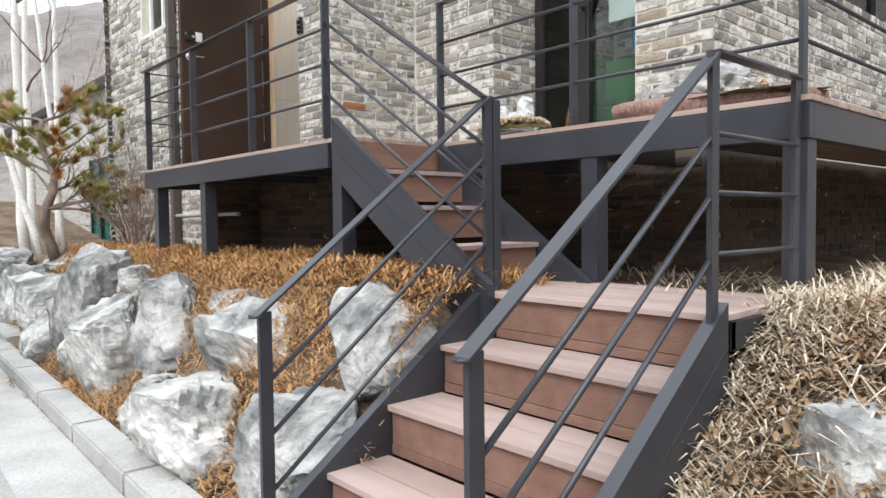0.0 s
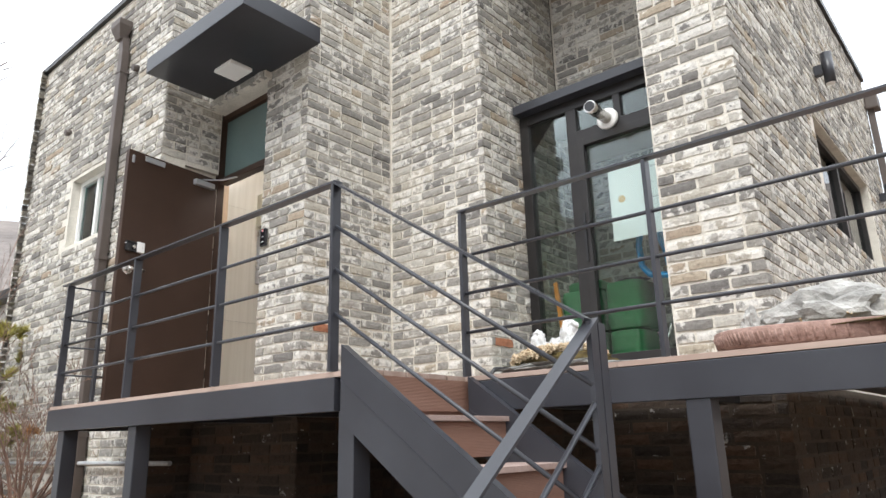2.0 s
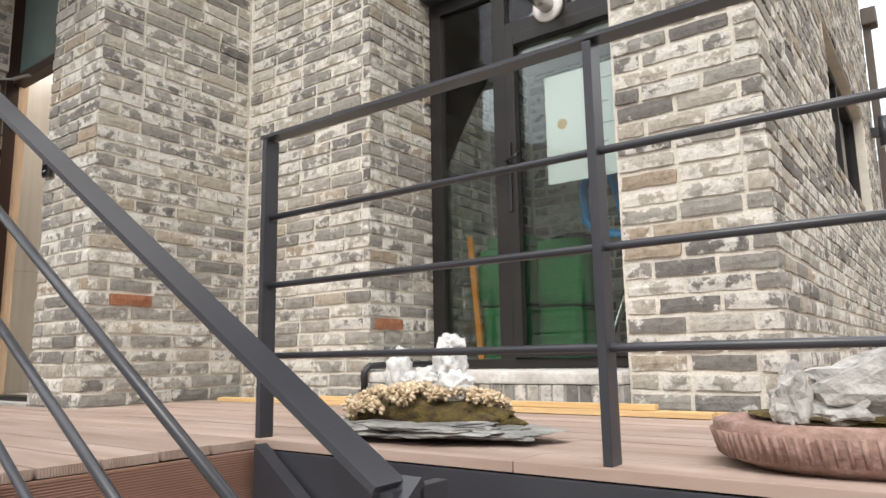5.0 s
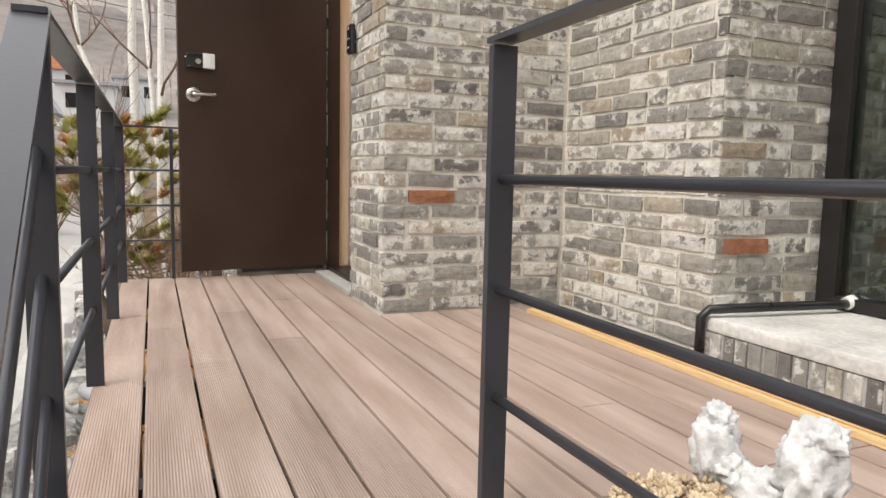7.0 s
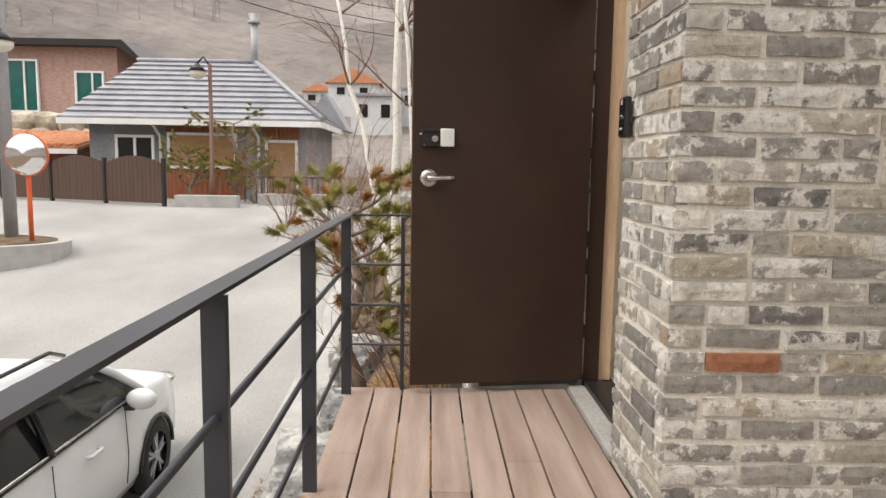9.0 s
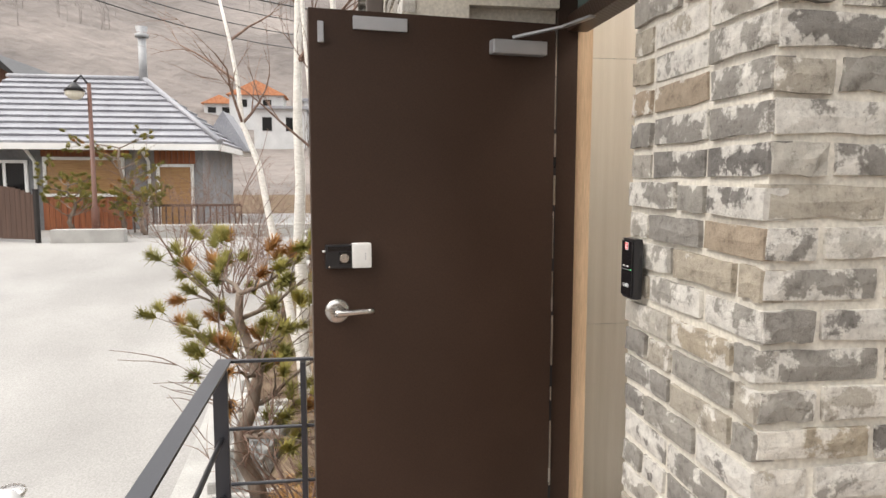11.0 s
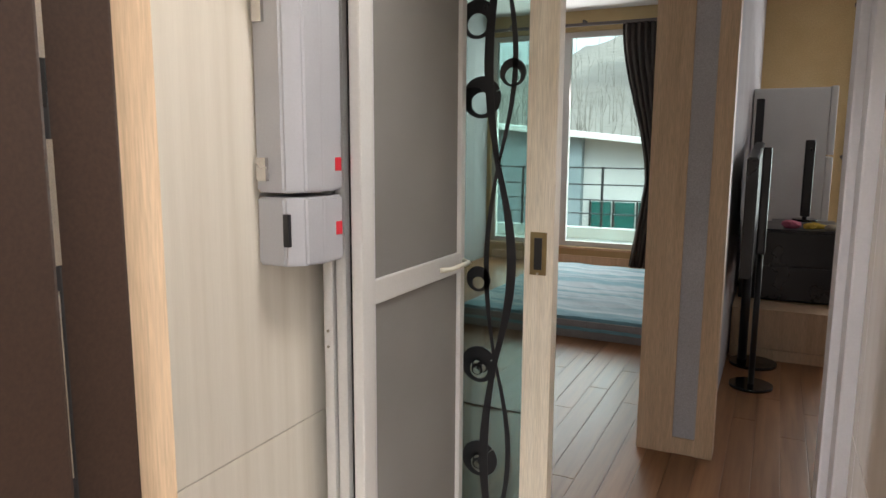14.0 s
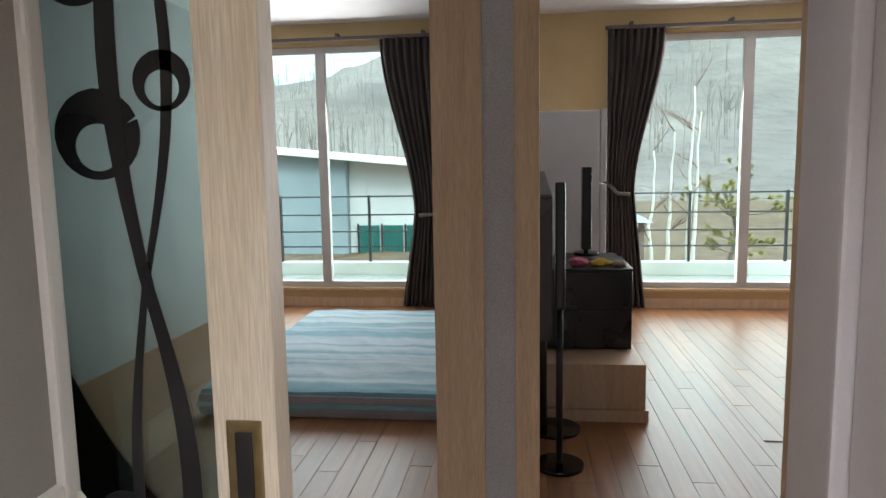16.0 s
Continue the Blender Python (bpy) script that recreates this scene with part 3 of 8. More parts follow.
add_box(bm, (XP + 0.03, YI - 0.03, TOP), (XO + 0.03, 12, TOP + 0.06))
structure(mesh_ob("roof", bm, M["dark_alu"]), "dark metal capping and roof of the house", "roof")

# canopy over the entry
cn = thing("door_canopy", "dark grey metal canopy over the entry door", "canopy")
part("slab", (lambda b: (add_box(b, (-5.62, 2.63, 2.90), (-4.12, YE - 0.004, 3.05), 0.006), b)[1])(bmesh.new()), M["steel"], cn)
box_part("light_fitting", (-5.12, 3.0, 2.865), (-4.86, 3.22, 2.899), M["white"], cn, "square flush white ceiling light", 0.01)

# entry door
fr = structure(new("door_1"), "dark brown steel entry door standing wide open", "door")
YD = 3.50
for nm, lo, hi in (("frame_side", (-5.82, 3.463, 0.0), (-5.735, 3.545, 2.84)), ("frame_side", (-4.926, YD, 0.0), (-4.8575, YD + 0.09, 2.84)),
                   ("frame_head", (-5.735, YD, 2.78), (-4.943, YD + 0.08, 2.84)), ("transom_bar", (-5.735, YD, 2.12), (-4.943, YD + 0.08, 2.18))):
    box_part(nm, lo, hi, M["door"], fr, bevel=0.004)
box_part("weather_strip", (-4.941, YD + 0.045, 0.04), (-4.9265, YD + 0.085, 2.77), M["alu"], fr, "pale rubber and aluminium seal strip", 0.006)
box_part("sill", (-5.735, YE + 0.004, -0.03), (-4.864, YD - 0.03, 0.012), M["curb"], fr, "pale worn stone threshold", 0.004)
box_part("sill_plate", (-5.735, YD - 0.03, 0.0), (-4.943, YD + 0.13, 0.035), M["dark_alu"], fr, "dark scuffed metal threshold plate", 0.004)
p = box_part("pane", (-5.735, YD + 0.04, 2.18), (-4.943, YD + 0.056, 2.78), M["frosted_teal"], fr, "frosted teal transom glass")
DX = -5.585   # the open leaf stands nearly square to the wall
HY = 2.545
leaf = box_part("leaf", (DX - 0.045, HY, 0.05), (DX, 3.455, 2.14), M["door"], fr, "dark brown steel leaf", 0.004)
leaf.matrix_basis = Matrix.Translation((DX, HY, 0)) @ Matrix.Rotation(radians(7.6), 4, "Z") @ Matrix.Translation((-DX, -HY, 0))
bm = bmesh.new()
add_box(bm, (-5.731, 3.449, 0.05), (-5.719, 3.461, 2.135), 0.002)
part("weather_strip", bm, M["black"], fr, "black rubber edge seal")
rs_ = random.Random(5)
z = 0.08
while z < 2.1:
    h = rs_.uniform(0.05, 0.28)
    box_part("worn_edge", (-5.7188, 3.451, z), (-5.7165, 3.451 + rs_.uniform(0.004, 0.009), min(z + h, 2.13)), M["chrome"], fr, "scuffed bare metal along the seal")
    z += h + rs_.uniform(0.005, 0.09)
box_part("drip_edge", (DX - 0.03, HY + 0.36, 0.028), (DX - 0.012, 3.44, 0.0495), M["black"], leaf, "black rubber sweep under the leaf")
bm = bmesh.new()
add_box(bm, (DX + 0.001, 2.588, 1.255), (DX + 0.030, 2.690, 1.338), 0.006)
lk = part("door_lock", bm, M["black"], leaf, "black and white digital door lock")
box_part("lock_cover", (DX + 0.002, 2.678, 1.255), (DX + 0.036, 2.748, 1.343), M["white"], leaf, bevel=0.010)
box_part("cover_lip", (DX + 0.0305, 2.594, 1.318), (DX + 0.034, 2.676, 1.334), M["gloss_black"], leaf, bevel=0.001)
box_part("turn_plate", (DX + 0.0305, 2.634, 1.272), (DX + 0.033, 2.672, 1.313), M["gloss_black"], leaf, bevel=0.001)
bm = bmesh.new()
add_tube(bm, [(DX + 0.033, 2.651, 1.292), (DX + 0.038, 2.651, 1.292)], 0.016, 18)
add_bar(bm, (DX + 0.041, 2.641, 1.283), (DX + 0.041, 2.661, 1.301), (1, 0, 0), 0.008, 0.007)
part("thumb_turn", bm, M["chrome"], leaf)
bm = bmesh.new()
add_tube(bm, [(DX + 0.018, 2.589, 1.315), (DX + 0.018, 2.578, 1.315)], 0.004, 8)
part("deadbolt_pin", bm, M["white"], leaf)
for yy, zz in ((2.600, 1.262), (2.600, 1.326)):
    bm = bmesh.new()
    add_tube(bm, [(DX + 0.030, yy, zz), (DX + 0.0318, yy, zz)], 0.0038, 10)
    part("screw", bm, M["chrome"], leaf)
for k in range(3):
    box_part("writing_bar", (DX + 0.0362, 2.724, 1.285 + k * 0.009), (DX + 0.0365, 2.7265, 1.291 + k * 0.009), M["alu"], leaf)
bm = bmesh.new()
RZ, RY = 1.102, 2.628
add_tube(bm, [(DX, RY, RZ), (DX + 0.006, RY, RZ), (DX + 0.012, RY, RZ), (DX + 0.016, RY, RZ)], [0.044, 0.044, 0.036, 0.026], 32)
for k in range(36):
    t = 2 * math.pi * k / 36
    bmesh.ops.create_icosphere(bm, subdivisions=1, radius=0.0032, matrix=Matrix.Translation((DX + 0.007, RY + 0.0405 * math.cos(t), RZ + 0.0405 * math.sin(t))))
add_tube(bm, [(DX + 0.01, RY, RZ), (DX + 0.035, RY, RZ), (DX + 0.05, RY, RZ)], [0.020, 0.014, 0.017], 16)
lh = part("lever_handle", bm, M["chrome"], leaf, "satin chrome lever on a beaded round rose")
bm = bmesh.new()
add_tube(bm, [(DX + 0.05, RY - 0.014, RZ), (DX + 0.053, RY, RZ), (DX + 0.054, RY + 0.05, RZ + 0.001), (DX + 0.052, RY + 0.095, RZ + 0.002), (DX + 0.050, RY + 0.122, RZ + 0.002)], [0.012, 0.014, 0.0105, 0.011, 0.0115], 14)
part("lever", bm, M["chrome"], leaf)
box_part("latch_plate", (DX - 0.036, HY - 0.008, 1.085), (DX - 0.012, HY + 0.001, 1.125), M["chrome"], leaf, bevel=0.002)
box_part("top_plate", (DX + 0.001, 2.695, 2.075), (DX + 0.012, 2.885, 2.12), M["alu"], leaf, bevel=0.002)
box_part("top_bolt", (DX + 0.001, 2.575, 2.025), (DX + 0.012, 2.595, 2.095), M["alu"], leaf, bevel=0.002)
bm = bmesh.new()
add_box(bm, (DX + 0.001, 3.19, 2.015), (DX + 0.05, 3.40, 2.065), 0.008)
dc = part("door_closer", bm, M["alu"], leaf, "silver door closer")
bm = bmesh.new()
add_bar(bm, (DX + 0.03, 3.27, 2.075), (DX + 0.10, 3.44, 2.11), (0, 0, 1), 0.008, 0.022)
add_bar(bm, (DX + 0.10, 3.44, 2.11), (DX + 0.27, 3.46, 2.11), (0, 0, 1), 0.008, 0.022)
part("closer_arm", bm, M["alu"], leaf)

# garden door and window in the recess
dw = structure(new("window_1"), "dark framed glazed door and side light in the recess", "window")
YW = 4.915
def frame_bar(parent, name, x0, x1, z0, z1, y0=YW, d=0.09, mat="dark_alu"):
    return box_part(name, (x0, y0, z0), (x1, y0 + d, z1), M[mat], parent, bevel=0.004)
frame_bar(dw, "window_frame", XO, XO + 0.085, 0.16, 2.45)
frame_bar(dw, "mullion", -2.745, -2.655, 0.21, 2.36)
frame_bar(dw, "window_frame", -1.66, -1.56, 0.16, 2.45)
frame_bar(dw, "window_frame", XO + 0.085, -1.66, 0.16, 0.21)
frame_bar(dw, "window_frame", XO + 0.085, -1.66, 2.36, 2.45)
frame_bar(dw, "transom_bar", -2.655, -1.66, 2.07, 2.15)
frame_bar(dw, "mullion", -2.31, -2.25, 2.15, 2.36)
ds = structure(new("door_2"), "narrow dark metal framed glass garden door, shut", "door")
frame_bar(ds, "stile", -2.650, -2.592, 0.215, 2.065, YW - 0.02, 0.06)
frame_bar(ds, "stile", -1.73, -1.665, 0.215, 2.065, YW - 0.02, 0.06)
frame_bar(ds, "rail", -2.592, -1.73, 0.215, 0.28, YW - 0.02, 0.06)
frame_bar(ds, "rail", -2.592, -1.73, 2.0, 2.065, YW - 0.02, 0.06)
for par, x0, x1, z0, z1 in ((dw, XO + 0.085, -2.745, 0.21, 2.36), (dw, -2.655, -2.31, 2.15, 2.36), (dw, -2.25, -1.66, 2.15, 2.36), (ds, -2.592, -1.73, 0.28, 2.0)):
    g = box_part("pane", (x0, YW + 0.03, z0), (x1, YW + 0.036, z1), M["glass"], par)
    g.visible_shadow = False
bm = bmesh.new()
add_box(bm, (-2.645, YW - 0.034, 1.02), (-2.622, YW - 0.02, 1.42), 0.004)
add_tube(bm, [(-2.634, YW - 0.03, 1.30), (-2.634, YW - 0.07, 1.30), (-2.575, YW - 0.072, 1.315), (-2.555, YW - 0.06, 1.34)], 0.008, 8)
add_tube(bm, [(-2.634, YW - 0.03, 1.29), (-2.70, YW - 0.055, 1.27), (-2.745, YW - 0.05, 1.265)], 0.007, 8)
part("lever_handle", bm, M["black"], ds)
ll = thing("window_head_plate", "dark metal plate over the glazed recess door", "lintel")
part("plate", (lambda b: (add_box(b, (XO - 0.0, YW - 0.10, 2.45), (-1.55, 5.61, 2.53), 0.004), b)[1])(bmesh.new()), M["steel"], ll)
# stone step under the recess
st = thing("stone_doorstep", "whitewashed brick doorstep with a cement top", "step")
for k in range(23):
    box_part("brick", (XO + 0.004 + k * 0.0608, YI - 0.062 + 0.004 * (k % 3), 0.0), (XO + 0.053 + k * 0.0608, YI - 0.045, 0.099), M["brick"], st, bevel=0.004)
part("body", (lambda b: (add_box(b, (XO + 0.0, YI - 0.05, -0.02), (-1.802, YW + 0.2, 0.10), 0.006), b)[1])(bmesh.new()), M["curb"], st)
part("cement_top", (lambda b: (add_box(b, (XO - 0.0, YI - 0.06, 0.102), (-1.802, YW + 0.2, 0.155), 0.012), b)[1])(bmesh.new()), M["cement"], st, "cracked pale cement top")
# store room seen through the recess door
structure(box_part("floor_store", (XO, YW + 0.21, 0.0), (-1.56, 6.2, 0.15), M["concrete"]), "bare concrete store room floor", "floor")
wall("wall_store", [((XO - 0.25, 5.62, -0.03), (XO - R, 6.2, 2.5)), ((XO - 0.25, 6.2 + R, -0.03), (-1.3, 6.45, 2.5)), ((-1.55, 5.62, -0.03), (-1.38, 6.2, 2.5))], brick_label)
structure(box_part("ceiling_store", (XO - 0.2, 6.205, 2.5), (-1.4, 6.44, 2.84), M["white"]), "plain white store room ceiling", "ceiling")

# left wing window
w2 = structure(new("window_2"), "small white framed sliding window in the brick wing", "window")
for x0, x1, z0, z1 in ((-7.66, -7.61, 1.75, 2.5), (-6.81, -6.76, 1.75, 2.5), (-7.61, -6.81, 1.75, 1.80), (-7.61, -6.81, 2.45, 2.5), (-7.25, -7.20, 1.80, 2.45)):
    box_part("window_frame", (x0, YR + 0.10, z0), (x1, YR + 0.17, z1), M["white"], w2, bevel=0.003)
box_part("pane", (-7.61, YR + 0.13, 1.8), (-6.81, YR + 0.136, 2.45), M["green_glass"], w2)
# black sheet in place of the unlit room's darkness
box_part("dark_room_sheet", (-7.61, YR + 0.2, 1.8), (-6.81, YR + 0.21, 2.45), M["black"], w2, "black sheet painting the unlit room behind the pane")
w3 = structure(new("window_3"), "wide dark framed window in the side wall", "window")
for y0, y1, z0, z1 in ((6.65, 6.71, 1.4, 2.45), (9.14, 9.2, 1.4, 2.45), (6.71, 9.14, 1.4, 1.46), (6.71, 9.14, 2.39, 2.45), (7.9, 7.96, 1.46, 2.39)):
    box_part("window_frame", (XC - 0.16, y0, z0), (XC - 0.09, y1, z1), M["dark_alu"], w3, bevel=0.003)
box_part("pane", (XC - 0.14, 6.71, 1.46), (XC - 0.134, 9.14, 2.39), M["green_glass"], w3)
# same black sheet here, painting the dark of the room inside
box_part("dark_room_sheet", (XC - 0.24, 6.65, 1.4), (XC - 0.22, 9.2, 2.45), M["black"], w3, "black sheet painting the unlit room behind the pane")

# ---- deck ----
FR, BK, BT = 0.024, 0.145, 0.15
deck = structure(new("deck"), "brown grooved composite deck with a grey steel frame", "deck")
XN = -2.35    # edge of the stair notch
XD0, XD1 = -5.70, -0.09
YF, YS = 2.205, 2.95
def fascia(name, lo, hi):
    box_part(name, lo, hi, M["steel"], deck, bevel=0.004)
fascia("fascia", (XD0, YF, -0.175), (XN - 0.16, YF + 0.05, -FR - 0.003))
fascia("fascia", (XD0, YF + 0.05, -0.175), (XD0 + 0.05, YR - 0.01, -FR - 0.003))
fascia("fascia", (XN + 0.01, YS, -0.175), (XD1, YS + 0.05, -FR - 0.003))
fascia("fascia", (XD1 - 0.05, YS + 0.05, -0.175), (XD1, 10.4, -FR - 0.003))
for x in (-4.6, -3.6, -2.84):
    box_part("joist", (x, YF + 0.05, -0.15), (x + 0.06, YE - 0.02, -FR - 0.004), M["steel"], deck)
for x in (-2.3, -1.5, -0.7):
    box_part("joist", (x, YS + 0.05, -0.15), (x + 0.06, YI - 0.06, -FR - 0.004), M["steel"], deck)
for x, y, g in ((-5.52, YF + 0.02, -0.95), (-4.46, YF + 0.02, -0.98), (-2.5, YF + 0.02, -1.15), (-1.23, YS + 0.01, -1.2), (-0.2, YS + 0.01, -1.5),
                (-0.16, 7.0, -1.4), (-0.16, 9.2, -1.4)):
    box_part("leg", (x, y, g), (x + 0.10, y + 0.10, -0.176), M["steel"], deck, bevel=0.006)
# notch edge: riser face board under the deck edge
box_part("edge_board", (XN - 0.025, YF + 0.02, -0.2), (XN, YS - 0.005, -0.03), M["riser"], deck)


# ---- stairs ----
def stair(name, label):
    return thing(name, label, "stairs")


RISE1, RUN1, RISE2, RUN2 = 0.209, 0.295, 0.208, 0.294
LZ = -0.832
lower = stair("lower_stairs", "brown composite stair flight from the road, grey steel stringers")
X0, X1 = -1.235, -0.15
for i in range(1, 5):
    y, z = 2.25 - RUN1 * i, LZ - RISE1 * i
    for k in (0, 1):
        a = y + 0.003 + k * 0.152
        box_part("tread", (X0 - 0.005, a, z - 0.024), (X1 + 0.005, a + 0.147, z), M["tread"], lower, bevel=0.003)
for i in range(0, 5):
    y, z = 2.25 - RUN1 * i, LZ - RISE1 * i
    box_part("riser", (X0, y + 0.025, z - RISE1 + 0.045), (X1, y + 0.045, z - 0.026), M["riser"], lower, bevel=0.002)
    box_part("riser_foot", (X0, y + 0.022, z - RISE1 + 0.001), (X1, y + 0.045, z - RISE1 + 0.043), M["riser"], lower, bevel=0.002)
ang = math.atan2(RISE1, RUN1)
for x in (X0 - 0.03, X1 + 0.03):
    bm = bmesh.new()
    ya, yb = 2.27, 0.98
    line = lambda y, o: LZ + (y - 2.25) * RISE1 / RUN1 + o
    add_prism(bm, [(yb, line(yb, -0.25)), (ya, line(ya, -0.29)), (ya, line(ya, 0.03)), (yb, line(yb, 0.03))], "x", x - 0.025, x + 0.025)
    add_prism(bm, [(yb, line(yb, -0.12)), (ya, line(ya, -0.12)), (ya, line(ya, -0.115)), (yb, line(yb, -0.115))], "x", x - 0.028, x + 0.028)
    part("stringer", bm, M["steel"], lower)
for x in (X0 - 0.05, X1 + 0.01):
    box_part("leg", (x, 2.22, -1.95 if x < -1 else -1.6), (x + 0.05, 2.27, LZ - 0.29), M["steel"], lower, bevel=0.004)

landing = thing("stair_landing", "brown composite landing platform on a grey steel frame", "landing")
LX0, LX1, LY0, LY1 = -1.40, -0.10, 2.25, 2.96
for k in range(5):
    a = LY0 + 0.003 + k * 0.151
    box_part("board", (LX0 + 0.02, a, LZ - 0.024), (LX1 - 0.01, a + 0.147, LZ), M["tread"], landing, bevel=0.003)
for lo, hi in (((LX0, LY1 - 0.05, LZ - 0.13), (LX1, LY1 + 0.004, LZ - 0.026)), ((LX1 - 0.05, LY0 + 0.05, LZ - 0.13), (LX1, LY1 - 0.05, LZ - 0.026)),
               ((X0, LY0 + 0.05, LZ - 0.13), (LX1, LY0 + 0.09, LZ - 0.026))):
    box_part("frame", lo, hi, M["steel"], landing, bevel=0.004)
box_part("leg", (LX1 - 0.12, LY1 - 0.12, -1.6), (LX1 - 0.02, LY1 - 0.06, LZ - 0.13), M["steel"], landing, bevel=0.004)

upper = stair("upper_stairs", "brown composite stair flight up to the deck, grey steel stringers")
for i in range(1, 4):
    x, z = XN + RUN2 * i, -RISE2 * i
    for k in (0, 1):
        a = x - 0.003 - k * 0.152
        box_part("tread", (a - 0.147, YF + 0.06, z - 0.024), (a, YS - 0.012, z), M["tread"], upper, bevel=0.003)
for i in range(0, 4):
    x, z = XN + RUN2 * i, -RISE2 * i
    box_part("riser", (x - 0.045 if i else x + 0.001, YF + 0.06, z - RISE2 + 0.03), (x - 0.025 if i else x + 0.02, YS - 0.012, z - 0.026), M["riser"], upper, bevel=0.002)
for y in (YF + 0.028, YS - 0.008 - 0.02):
    bm = bmesh.new()
    xa, xb = XN - 0.12 if y < 2.6 else XN + 0.05, XN + RUN2 * 3.95
    if y > 2.6:
        xb = LX0 + 0.3
    line2 = lambda x, o: -(x - XN) * RISE2 / RUN2 + o
    top = 0.03
    add_prism(bm, [(xa, line2(xa, -0.30)), (xb, line2(xb, -0.30)), (xb, line2(xb, top)), (xa, min(line2(xa, top), 0.0 if y > 2.6 else 0.16))], "y", y - 0.025, y + 0.018)
    add_prism(bm, [(xa, line2(xa, -0.13)), (xb, line2(xb, -0.13)), (xb, line2(xb, -0.124)), (xa, line2(xa, -0.124))], "y", y - 0.028, y - 0.024)
    part("stringer", bm, M["steel"], upper)

# ---- railings ----
def railing(name, label):
    return thing(name, label, "railing")


def post(par, x, y, z0, z1, wide="y"):
    w, d = (0.02, 0.05) if wide == "y" else (0.05, 0.02)
    box_part("post", (x - w / 2, y - d / 2, z0), (x + w / 2, y + d / 2, z1), M["steel"], par, bevel=0.002)


def top_rail(par, pts, wide=0.05):
    for a, b in zip(pts, pts[1:]):
        bm = bmesh.new()
        d = Vector(b) - Vector(a)
        add_bar(bm, a, b, (-d.y, d.x, 0), wide, 0.01)
        part("top_rail", bm, M["steel"], par)


def rods(par, a, b, drops, r=0.0095):
    for k in drops:
        bm = bmesh.new()
        add_tube(bm, [Vector(a) - Vector((0, 0, k)), Vector(b) - Vector((0, 0, k))], r, 8)
        part("rail", bm, M["steel"], par)


H = 0.91
DROPS = (0.255, 0.465, 0.675)
YRA, YRB = YF + 0.016, YS + 0.048
ra = railing("deck_railing", "grey steel deck railing with three round bars, along the entry")
for x in (-5.59, -4.53, -3.51, -2.54):
    post(ra, x, YRA, -0.0, H - 0.01)
post(ra, -5.688, 2.5, 0.0, H - 0.01, "x")
top_rail(ra, [(-5.7, YRA, H), (-2.52, YRA, H)])
top_rail(ra, [(-5.688, YRA + 0.025, H - 0.002), (-5.688, YR - 0.02, H - 0.002)], 0.02)
rods(ra, (-5.69, YRA, H), (-2.54, YRA, H), DROPS)
rods(ra, (-5.688, YRA, H), (-5.688, YR - 0.02, H), DROPS, 0.007)

rb = railing("deck_railing", "grey steel deck railing with three round bars, along the wide deck")
for x in (-2.383, -1.305, -0.135):
    post(rb, x, YRB, 0.0, H - 0.01)
for y in (4.2, 5.4, 6.6, 7.8, 9.0, 10.2, 11.4, 12.84):
    post(rb, -0.135, y, 0.0, H - 0.01, "x")
top_rail(rb, [(-2.403, YRB, H), (-0.115, YRB, H)])
top_rail(rb, [(-0.135, YRB + 0.025, H - 0.001), (-0.135, 10.3, H - 0.001)])
rods(rb, (-2.383, YRB, H), (-0.135, YRB, H), DROPS)
rods(rb, (-0.135, YRB, H), (-0.135, 10.3, H), DROPS)

rc = railing("stair_railing", "grey steel railing of the lower stair flight, on the planted side")
rd = railing("stair_railing", "grey steel railing of the lower stair flight, on the yard side")
for par, x in ((rc, X0 - 0.03), (rd, X1 + 0.03)):
    ya, yb = (2.30, 1.12) if x < -1 else (2.215, 1.055)
    za = 0.08 if x < -1 else 0.06
    sl = 0.757 if x < -1 else 0.733
    zb = za - (ya - yb) * sl
    bm = bmesh.new()
    add_bar(bm, (x, ya, za), (x, yb - 0.02, zb - 0.02 * sl), (1, 0, 0), 0.05, 0.01)
    add_tube(bm, [(x, yb - 0.02, zb - 0.02 * sl - 0.005), (x, yb - 0.02, zb - 0.02 * sl + 0.005)], 0.025, 14)
    part("handrail", bm, M["steel"], par)
    post(par, x, yb + 0.015, -1.9, zb, "y")
    post(par, x, ya - 0.012, LZ - 0.06, za - 0.008, "y")
    for k in (0.27, 0.47, 0.68):
        bm = bmesh.new()
        add_tube(bm, [(x, ya - 0.01, za - k), (x, yb + 0.01, zb - k)], 0.0095, 8)
        part("rail", bm, M["steel"], par)
post(rc, X0 - 0.03, 2.345, LZ - 0.06, 0.07, "y")
# upper flight: rods slope from the landing post up to the deck post
ru = railing("stair_railing", "grey steel railing of the upper stair flight")
a, b = (X0 - 0.03, 2.268, 0.075), (-2.54, YRA, H)
top_rail(ru, [a, b], 0.056)
rods(ru, a, b, (0.22, 0.43, 0.64))
# short guard at the yard end of the landing
rl = railing("landing_guard", "grey steel guard at the end of the landing")
post(rl, -0.125, 2.9, LZ + 0.0, 0.05, "y")
top_rail(rl, [(-0.12, 2.2, 0.06), (-0.12, 2.92, 0.06)])
rods(rl, (-0.12, 2.2, 0.06), (-0.12, 2.9, 0.06), (0.27, 0.47, 0.68))

